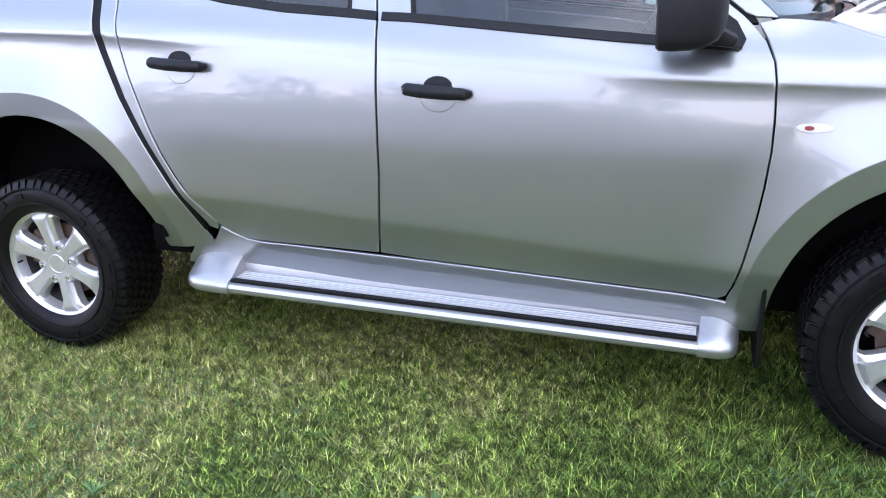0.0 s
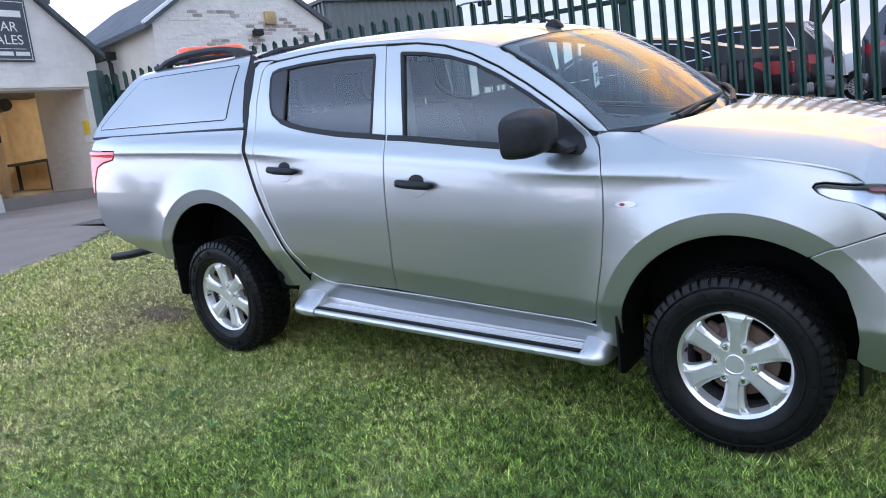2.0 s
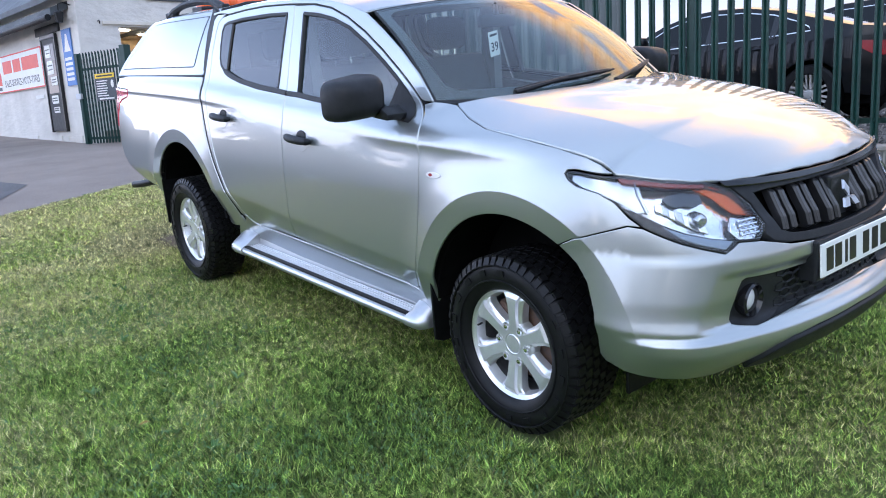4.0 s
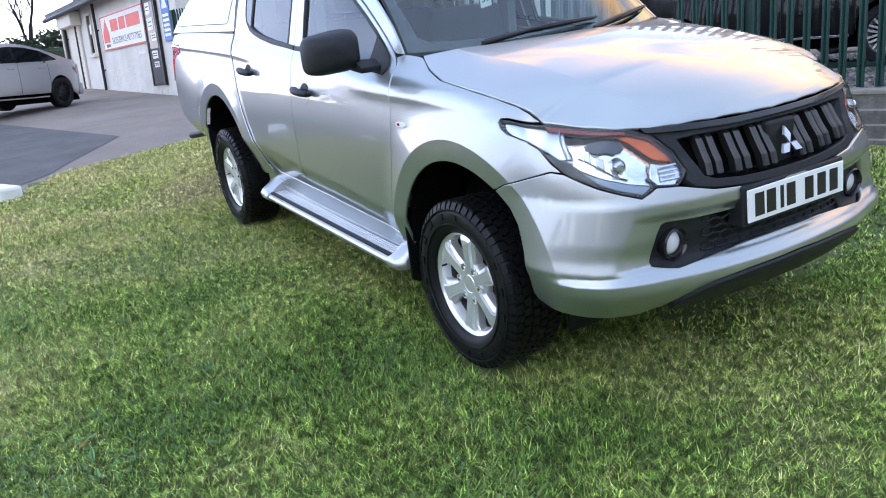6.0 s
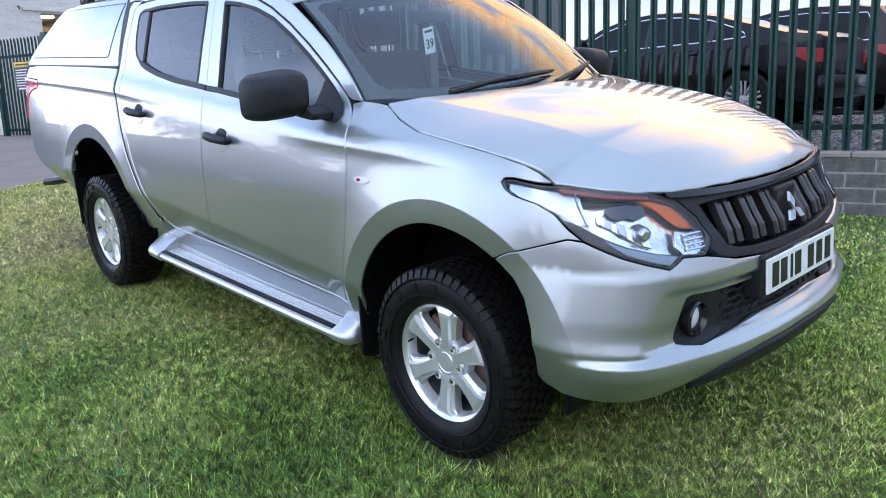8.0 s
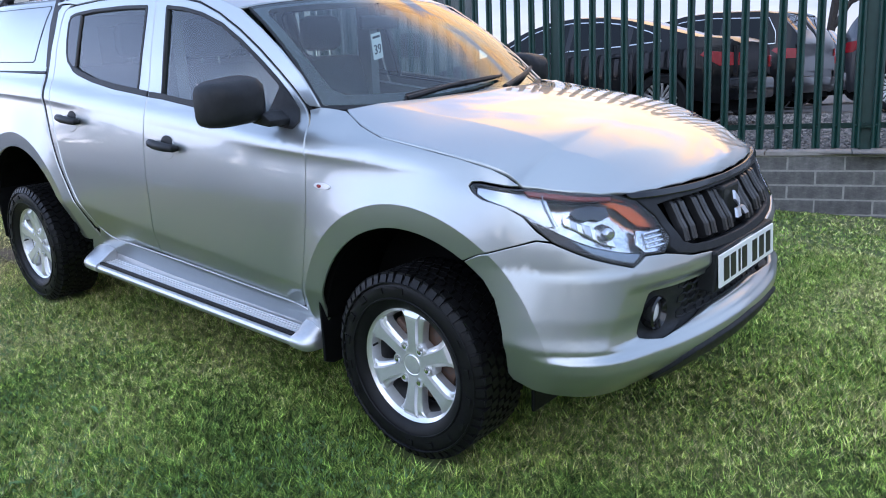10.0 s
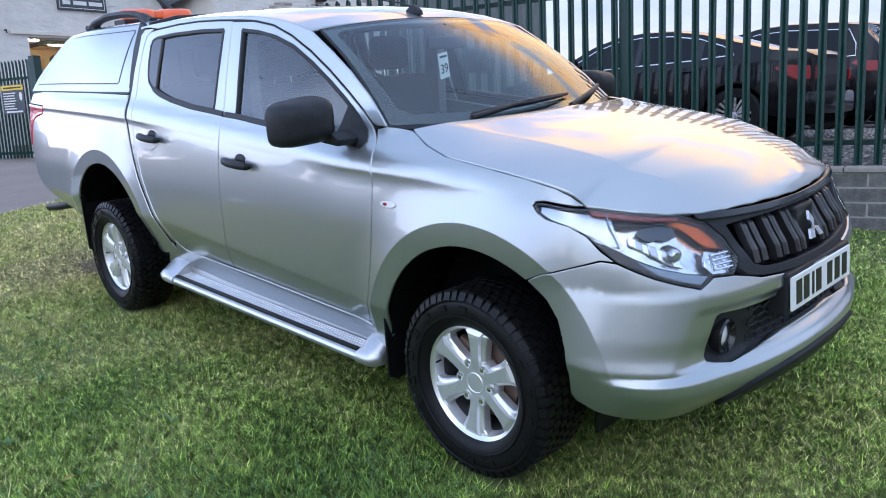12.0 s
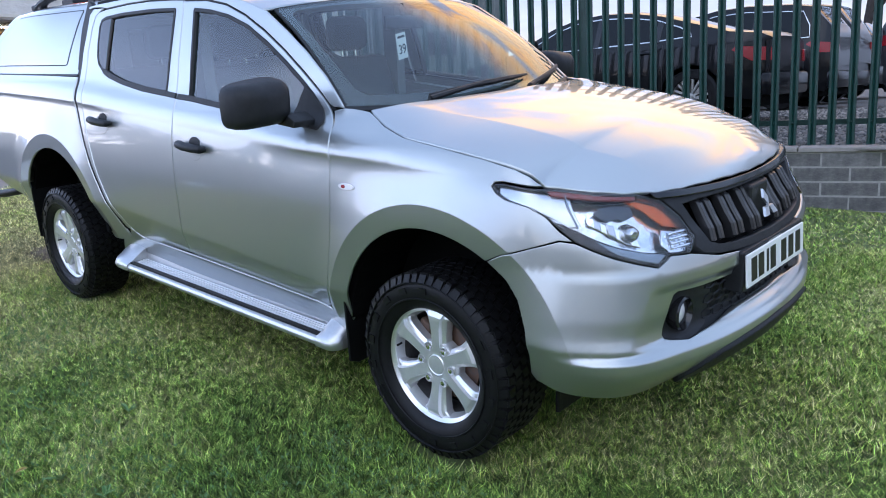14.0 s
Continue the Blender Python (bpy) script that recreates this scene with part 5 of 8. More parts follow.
# ---- pickup truck: wheels ----
def build_wheel(outer):
    """A wheel about its axle (local y); outer is -1 where its face looks to -y."""
    w = thing("wheel", "", "")
    R = 0.344
    prof = [(0.212, 0.10), (0.222, 0.112), (0.26, 0.124), (0.295, 0.125), (0.318, 0.114), (0.3285, 0.100), (0.3325, 0.085), (0.3335, 0.0), (0.3325, -0.085), (0.3285, -0.100), (0.318, -0.114), (0.295, -0.125), (0.26, -0.124), (0.222, -0.112), (0.212, -0.10)]
    ty = part("tyre", lathe(prof, 72), M_RUBBER, w, "black all-terrain tyre", smooth=True)
    bm = bmesh.new()
    N = 54
    rows = ((-0.090, 0.032, 0.0, 0), (-0.055, 0.034, 0.5, 1), (-0.015, 0.030, 0.15, 1), (0.022, 0.030, 0.65, 1), (0.060, 0.034, 0.2, 1), (0.090, 0.032, 0.6, 0))
    for y, wd, ph, mid in rows:
        for k in range(N):
            a = 2 * math.pi * (k + ph) / N
            m = Matrix.Rotation(-a, 4, "Y") @ Matrix.Translation((0, y, 0.329)) @ Matrix.Rotation(radians(18 if mid else (12 if k % 2 else -6)), 4, "Z")
            ln = 0.0150 if mid else (0.0165 if k % 2 else 0.0125)
            box(bm, -ln, ln, -wd / 2, wd / 2, -0.006, R - 0.329, m=m)
    # shoulder lugs reach over the sidewall
    for sy in (-1, 1):
        for k in range(N):
            a = 2 * math.pi * (k + (0.0 if sy < 0 else 0.6)) / N
            m = Matrix.Rotation(-a, 4, "Y") @ Matrix.Translation((0, sy * 0.1095, 0.320)) @ Matrix.Rotation(radians(sy * -62), 4, "X")
            ln = 0.015 if k % 2 else 0.011
            box(bm, -ln, ln, -0.016, 0.016, -0.006, 0.0075, m=m)
    part("tread", bm, M_RUBBER, ty)
    for r in (0.250, 0.306):
        part("sidewall_ring", lathe([(r, outer * 0.1245), (r + 0.002, outer * 0.1285), (r + 0.005, outer * 0.1285), (r + 0.007, outer * 0.1245)], 72), M_RUBBER, ty, smooth=True)
    for k in range(18):  # raised, unreadable moulding on the sidewall
        if k % 9 in (7, 8):
            continue
        a = radians(20 * k + 5)
        m = Matrix.Rotation(-a, 4, "Y") @ Matrix.Translation((0, outer * 0.1265, 0.284))
        part("sidewall_bar", boxes((-0.016, 0.016, -0.003, 0.003, -0.011, 0.011), m=m), M_RUBBER, ty)
    o = outer
    rim = part("rim", lathe([(0.190, o * 0.048), (0.200, o * 0.086), (0.211, o * 0.094), (0.222, o * 0.106), (0.2315, o * 0.112), (0.233, o * 0.102), (0.216, o * 0.095)], 72), M_ALLOY, w, "silver six-spoke alloy rim", smooth=True)
    part("barrel", lathe([(0.204, -o * 0.10), (0.212, -o * 0.108), (0.200, -o * 0.09), (0.188, -o * 0.02), (0.190, o * 0.048)], 72), M_SHADED_BARREL, rim, smooth=True)
    for k in range(6):
        bm = bmesh.new()
        st = [(0.040, 0.020, 0.034, 0.083), (0.075, 0.0175, 0.0330, 0.087), (0.115, 0.0180, 0.0350, 0.091), (0.150, 0.0200, 0.0400, 0.094), (0.174, 0.0240, 0.047, 0.097), (0.186, 0.0290, 0.058, 0.096), (0.205, 0.038, 0.078, 0.086), (0.214, 0.045, 0.090, 0.082)]
        rws = []
        for r, wt, wb, d in st:
            rws.append([bm.verts.new((x, o * y, r)) for x, y in ((-wb, d - 0.052), (-wb, d - 0.020), (-wb + 0.006, d - 0.015), (-wt - 0.004, d - 0.011), (-wt, d), (wt, d), (wt + 0.004, d - 0.011), (wb - 0.006, d - 0.015), (wb, d - 0.020), (wb, d - 0.052))])
        for a, b in zip(rws, rws[1:]):
            for i in range(9):
                bm.faces.new((a[i], a[i + 1], b[i + 1], b[i]))
        bm.faces.new(rws[0]); bm.faces.new(rws[-1][::-1])
        ob = part("spoke", bm, M_ALLOY, rim)
        ob.matrix_basis = Matrix.Rotation(radians(60 * k), 4, "Y")
    hubm = lathe([(0.094, o * 0.035), (0.093, o * 0.066), (0.086, o * 0.078), (0.060, o * 0.083), (0.040, o * 0.084), (0.037, o * 0.082), (0.034, o * 0.085), (0.0, o * 0.086)], 48)
    part("hub", hubm, M_ALLOY, rim, smooth=True)
    for k in range(6):
        a = radians(60 * k + 30)
        x, z = 0.0695 * math.sin(a), 0.0695 * math.cos(a)
        hole = lathe([(0.0150, o * 0.060), (0.0160, o * 0.080), (0.0180, o * 0.0865), (0.0155, o * 0.087), (0.0130, o * 0.070)], 20)
        ob = part("nut_recess", hole, M_ALLOY, rim, smooth=True); ob.matrix_basis = Matrix.Translation((x, 0, z))
        nut = lathe([(0.0115, o * 0.060), (0.0115, o * 0.082), (0.0095, o * 0.090), (0.0, o * 0.092)], 6)
        ob = part("wheel_nut", nut, M_CHROME, rim); ob.matrix_basis = Matrix.Translation((x, 0, z))
    part("brake_disc", lathe([(0.075, o * 0.020), (0.145, o * 0.020), (0.145, o * 0.0), (0.075, o * 0.0)], 48), M_RUST, w, "rusty brake disc")
    # dark disc added behind the brake disc as painted shade inside the wheel
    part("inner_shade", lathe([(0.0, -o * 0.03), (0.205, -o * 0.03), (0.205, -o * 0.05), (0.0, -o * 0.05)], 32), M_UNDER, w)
    part("caliper", boxes((-0.07, 0.07, min(o * 0.0, o * 0.035), max(o * 0.0, o * 0.035), 0.105, 0.165), m=Matrix.Rotation(radians(-65), 4, "Y"), bevel=0.01), M_RUST, w)
    part("valve", tube([(-0.185, o * 0.070, 0.02), (-0.182, o * 0.095, 0.02)], 0.004, 8), M_BLACKTRIM, rim)
    return w


def mount(w, x, y, spin):
    w.parent = truck
    w.matrix_basis = Matrix.Translation((x, y, 0.371 if x > 0 else 0.364)) @ Matrix.Rotation(radians(spin), 4, "Y")
    if "category" in w.keys():
        del w["category"]
    return w


wheel = mount(build_wheel(-1), 1.5, -0.746, 4)
mount(copy_thing(wheel, Matrix.Identity(4)), -1.5, -0.746, -9)
left_wheel = mount(build_wheel(1), 1.5, 0.746, 20)
mount(copy_thing(left_wheel, Matrix.Identity(4)), -1.5, 0.746, 33)


# ---- pickup truck: underside, steps, mirrors, canopy ----
def add_running_gear():
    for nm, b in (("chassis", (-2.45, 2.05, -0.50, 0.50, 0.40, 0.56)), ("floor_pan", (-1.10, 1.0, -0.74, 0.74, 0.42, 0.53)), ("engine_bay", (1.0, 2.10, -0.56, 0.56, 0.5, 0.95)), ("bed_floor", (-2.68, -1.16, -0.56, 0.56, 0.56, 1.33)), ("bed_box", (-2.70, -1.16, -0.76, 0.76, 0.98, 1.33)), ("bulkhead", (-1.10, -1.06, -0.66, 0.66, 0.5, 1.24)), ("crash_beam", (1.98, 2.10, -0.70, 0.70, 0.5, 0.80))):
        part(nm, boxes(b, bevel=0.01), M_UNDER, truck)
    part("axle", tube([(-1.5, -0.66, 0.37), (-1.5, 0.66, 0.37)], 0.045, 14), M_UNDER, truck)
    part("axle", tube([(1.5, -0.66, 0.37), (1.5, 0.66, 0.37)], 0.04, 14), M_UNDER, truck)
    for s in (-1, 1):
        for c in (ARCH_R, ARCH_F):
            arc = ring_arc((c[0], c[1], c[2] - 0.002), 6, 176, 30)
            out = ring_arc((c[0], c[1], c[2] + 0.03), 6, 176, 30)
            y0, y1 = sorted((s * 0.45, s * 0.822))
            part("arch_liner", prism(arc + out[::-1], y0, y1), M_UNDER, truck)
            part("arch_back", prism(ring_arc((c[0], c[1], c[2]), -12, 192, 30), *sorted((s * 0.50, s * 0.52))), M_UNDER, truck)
        f = shell if s < 0 else mirrored(shell)
        patch("sill", [(-0.88, 0.470), (-0.79, 0.500), (-0.745, 0.560), (-0.70, 0.535), (-0.655, 0.516), (-0.60, 0.508), (-0.483, 0.507), (0.0, 0.495), (0.6, 0.471), (0.92, 0.458), (0.945, 0.455), (1.05, 0.43), (1.05, 0.36), (-0.93, 0.40)], f, M_SILVER, truck, step=0.04)
        # mud flaps
        for x0, z0, z1, tilt in ((1.045, 0.25, 0.60, 0.0), (-1.945, 0.325, 0.70, 4.0)):
            fl = [(s * 0.60, z0 + 0.01), (s * 0.80, z0), (s * 0.845, z0 + 0.02), (s * 0.850, z1), (s * 0.60, z1)]
            part("mud_flap", prism(fl, x0 - 0.006, x0 + 0.006, axis="x", bevel=0.004), M_RUBBER, truck)
        # side step
        st = part("side_step", prism([(s * a, b) for a, b in ((0.690, 0.425), (0.745, 0.428), (0.752, 0.418), (0.760, 0.372), (0.800, 0.366), (0.845, 0.366), (0.860, 0.365), (0.872, 0.359), (0.878, 0.347), (0.876, 0.334), (0.866, 0.324), (0.848, 0.320), (0.690, 0.325))], -0.80, 0.90, axis="x"), M_STEP, truck, "ribbed silver side step", smooth=True)
        tilt = Matrix.Translation((0, 0, -0.004)) @ Matrix.Rotation(radians(1.25), 4, "Y")
        st.matrix_basis = tilt
        for y in (0.775, 0.790, 0.806, 0.822):
            part("rib", boxes((-0.70, 0.865, s * y - 0.0030, s * y + 0.0030, 0.366, 0.3735), bevel=0.001), M_BRIGHTRIB, st)
        part("tread_strip", boxes((-0.705, 0.868, min(s * 0.838, s * 0.861), max(s * 0.838, s * 0.861), 0.362, 0.3735), bevel=0.002), M_RUBBER, st)
        for x0, x1 in ((0.872, 0.985), (-0.708, -0.905)):
            rows, bm = [], bmesh.new()
            for t in (0.0, 0.02, 0.3, 0.55, 0.75, 0.88, 0.96, 1.0):
                k = math.sqrt(max(1 - max((t - 0.45) / 0.56, 0.0) ** 2.4, 0.0))
                lift = smooth(t / 0.06) * 0.012 - 0.012
                pts = [(0.700, 0.325), (0.700, 0.448 + lift), (0.752, 0.446 + lift), (0.800, 0.420 + lift), (0.846, 0.388 + lift), (0.866, 0.376 + lift * 0.5), (0.880, 0.360), (0.884, 0.344), (0.879, 0.328), (0.866, 0.318), (0.82, 0.316)]
                rows.append([bm.verts.new((x0 + (x1 - x0) * t, s * (0.70 + (y - 0.70) * (0.60 + 0.40 * k)), 0.34 + (z - 0.34) * (0.55 + 0.45 * k))) for y, z in pts])
            for a, b in zip(rows, rows[1:]):
                for i in range(len(a)):
                    j = (i + 1) % len(a)
                    bm.faces.new((a[i], a[j], b[j], b[i]))
            bm.faces.new(rows[0]); bm.faces.new(rows[-1][::-1])
            part("step_end", bm, M_STEP, st, smooth=True)
        for x in (-0.6, 0.1, 0.7):
            part("step_bracket", boxes((x - 0.02, x + 0.02, min(s * 0.5, s * 0.75), max(s * 0.5, s * 0.75), 0.32, 0.36)), M_UNDER, st)
        # door mirror
        mx = part("door_mirror", mirror_mesh(s), M_BLACKTRIM, truck, "black plastic door mirror", smooth=True)
        part("mirror_arm", prism([(0.80, 1.190), (0.905, 1.180), (0.915, 1.205), (0.86, 1.235), (0.80, 1.225)], *sorted((s * 0.80, s * 0.90)), bevel=0.008), M_BLACKTRIM, mx, smooth=True)
        part("mirror_glass", prism([(s * a, b) for a, b in ((0.89, 1.225), (1.06, 1.215), (1.07, 1.235), (1.06, 1.345), (0.89, 1.345))], 0.722, 0.726, axis="x"), M_CHROME, mx)
    part("tow_bar", tube([(-2.82, -0.765, 0.515), (-2.60, -0.765, 0.545), (-2.30, -0.70, 0.60)], 0.027, 14), M_RUBBER, truck, "black tube end under the tail", smooth=True)
    # tail: gate and bumper
    part("tailgate", boxes((-2.80, -2.74, -0.70, 0.70, 0.72, 1.34), bevel=0.02), M_SILVER, truck)
    part("rear_bumper", boxes((-2.80, -2.66, -0.60, 0.60, 0.58, 0.70), bevel=0.03), M_BLACKTRIM, truck)
    for s in (-1, 1):
        part("splash_guard", boxes((1.885, 1.90, *sorted((s * 0.66, s * 0.46)), 0.235, 0.37), bevel=0.006), M_RUBBER, truck)


def mirror_mesh(s):
    """A rounded mirror head, its face to the rear."""
    bm = bmesh.new()
    rows = []
    for x, k, dy in ((0.722, 0.94, 0), (0.728, 1.0, 0), (0.76, 1.02, 0), (0.80, 1.0, -0.004), (0.835, 0.92, -0.010), (0.862, 0.76, -0.018), (0.877, 0.52, -0.024), (0.882, 0.2, -0.026)):
        ring = []
        cy, cz, a, b = 0.975, 1.274, 0.112, 0.086
        for i in range(28):
            t = 2 * math.pi * i / 28
            c, sn = math.cos(t), math.sin(t)
            p = 0.44
            y = cy + dy + k * a * math.copysign(abs(c) ** p, c)
            z = cz + k * b * math.copysign(abs(sn) ** p, sn) - (0.012 * (y - cy) / a if sn > 0 else 0.004 * (y - cy) / a)
            ring.append(bm.verts.new((x, s * y, z)))
        rows.append(ring)
    for r, q in zip(rows, rows[1:]):
        for i in range(28):
            bm.faces.new((r[i], r[(i + 1) % 28], q[(i + 1) % 28], q[i]))
    bm.faces.new(rows[0]); bm.faces.new(rows[-1][::-1])
    return bm


M_BRIGHTRIB = material("bright_rib", (0.86, 0.87, 0.88), 0.3, 0.6)
M_STEP = material("step_aluminium", (0.56, 0.565, 0.575), 0.36, 0.85, vary=0.04, scale=60, coat=0.2)
add_running_gear()


def canopy_point(k, q):
    """Canopy skin: k from the front (0) to the rear (1), q round the section from the right foot (0) over the top (0.5) to the left (1)."""
    sec = curve((0.0, 0.0), (0.20, 0.20), (0.33, 0.335), (0.38, 0.373), (0.42, 0.398), (0.46, 0.410), (0.50, 0.413))
    wid = curve((0.0, 0.770), (0.20, 0.694), (0.33, 0.628), (0.38, 0.585), (0.42, 0.50), (0.46, 0.28), (0.50, 0.0))
    r = min(q, 1 - q)
    z, w = sec(r), wid(r)
    x1 = -2.745 + 0.31 * smooth(z / 0.50) * 1.25
    x = -1.158 + (x1 + 1.158) * k
    w -= 0.055 * smooth((-1.7 - x) / 1.0) * z / 0.40
    zz = 1.356 + z - 0.02 * smooth((-2.0 - x) / 0.8) * (z / 0.4)
    if x > -1.30:
        zz -= 0.010 * smooth((x + 1.30) / 0.14) * z / 0.4
    return Vector((x, -w if q < 0.5 else w, zz))


def add_canopy():
    bm = bmesh.new()
    K = [i / 28 for i in range(29)]
    Q = [0, 0.05, 0.1, 0.15, 0.2, 0.25, 0.29, 0.32, 0.34, 0.36, 0.375, 0.39, 0.405, 0.42, 0.435, 0.45, 0.47, 0.49, 0.5]
    Q = Q + [1 - q for q in Q[-2::-1]]
    g = [[bm.verts.new(canopy_point(k, q)) for q in Q] for k in K]
    for a, b in zip(g, g[1:]):
        for i in range(len(Q) - 1):
            bm.faces.new((a[i], a[i + 1], b[i + 1], b[i]))
    bm.faces.new(g[0]); bm.faces.new(g[-1][::-1])
    can = part("canopy", bm, M_SILVER, truck, "silver hard canopy over the load bed", smooth=True)
    def skin(sgn):
        return (lambda k, q: canopy_point(k, q)) if sgn < 0 else (lambda k, q: canopy_point(k, 1 - q))
    for s in (-1, 1):
        pan = [(0.112, 0.052), (0.103, 0.060), (0.098, 0.20), (0.090, 0.326), (0.098, 0.336), (0.865, 0.336), (0.885, 0.325), (0.905, 0.295), (0.962, 0.064), (0.958, 0.052)]
        patch("panel_groove", inset(pan, -0.005), skin(s), M_BLACKTRIM, can, [inset(pan, 0.003)], step=0.05, lift=0.0012, thick=0.004, edge=0.0005)
        patch("side_panel", pan, skin(s), M_SILVER, can, step=0.05, lift=0.003, thick=0.008, edge=0.004)
        patch("base_seal", [(0.0, 0.004), (0.0, -0.008), (1.0, -0.008), (1.0, 0.004)], skin(s), M_BLACKTRIM, can, step=0.05, lift=0.002, thick=0.02, edge=0.001)
        # roof rail
        y = s * 0.50
        line = []
        for i in range(15):
            t = i / 14
            x = -2.20 + 0.86 * t
            up = 0.062 * (1 - abs(2 * t - 1) ** 3.0)
            line.append((x, y - s * 0.0 * t, 1.748 + up))
        rb = part("roof_bar", tube(line, [0.022 if 1 < i < 13 else 0.030 for i in range(15)], 10), M_BLACKTRIM, can, "black moulded roof rail", smooth=True)
        rb.scale = (1, 1, 1)
        for x in (-2.19, -1.36):
            part("bar_foot", boxes((x - 0.075, x + 0.075, y - 0.026, y + 0.026, 1.735, 1.772), bevel=0.012), M_BLACKTRIM, can)
    bm = bmesh.new()
    vs = [bm.verts.new(canopy_point(1.0, q) * 1.0 + Vector((-0.004, 0, 0))) for q in (0.12, 0.25, 0.36, 0.64, 0.75, 0.88)]
    bm.faces.new(vs)
    part("rear_glass", bm, M_DARKGLASS, can)
    # rubber bellows between cab and bed
    for f in (shell, mirrored(shell)):
        strip = [(a + 0.045, b) for a, b in GAP[1:]] + [(-1.085, 1.50), (-1.05, 1.60), (-1.02, 1.69)] + [(-1.12, 1.745), (-1.165, 1.60), (-1.172, 1.45), (-1.168, 1.345)] + [(a - 0.012, b) for a, b in GAP[::-1][1:]]
        patch("gap_seal", strip, f, M_RUBBER, truck, step=0.03, lift=-0.006, thick=0.03)
    part("gap_top", tube([(-1.115, -0.60, 1.700), (-1.115, -0.45, 1.735), (-1.115, 0, 1.752), (-1.115, 0.45, 1.735), (-1.115, 0.60, 1.700)], 0.036, 10), M_RUBBER, truck)
    # amber beacon bar
    be = part("beacon", prism([(-2.46, 1.775), (-2.28, 1.775), (-2.275, 1.80), (-2.285, 1.815), (-2.455, 1.815), (-2.465, 1.80)], -0.24, 0.31, bevel=0.008), M_BLACKTRIM, can, "amber beacon bar")
    for y0, y1 in ((-0.23, 0.02), (0.05, 0.30)):
        bm = bmesh.new()
        rows = []
        for z, k in ((1.812, 1.0), (1.845, 1.0), (1.868, 0.94), (1.880, 0.80), (1.885, 0.5)):
            ring = []
            for i in range(28):
                t = 2 * math.pi * i / 28
                c, sn = math.cos(t), math.sin(t)
                ring.append(bm.verts.new((-2.37 + 0.082 * k * math.copysign(abs(c) ** 0.6, c), (y0 + y1) / 2 + (y1 - y0) / 2 * (0.4 + 0.6 * k) * math.copysign(abs(sn) ** 0.6, sn), z)))
            rows.append(ring)
        for r, q in zip(rows, rows[1:]):
            for i in range(28):
                bm.faces.new((r[i], r[(i + 1) % 28], q[(i + 1) % 28], q[i]))
        bm.faces.new(rows[0]); bm.faces.new(rows[-1][::-1])
        part("beacon_lens", bm, M_ORANGE, be, smooth=True)
    part("beacon_link", boxes((-2.43, -2.31, 0.0, 0.07, 1.815, 1.872), bevel=0.012), M_ORANGE, be)


add_canopy()


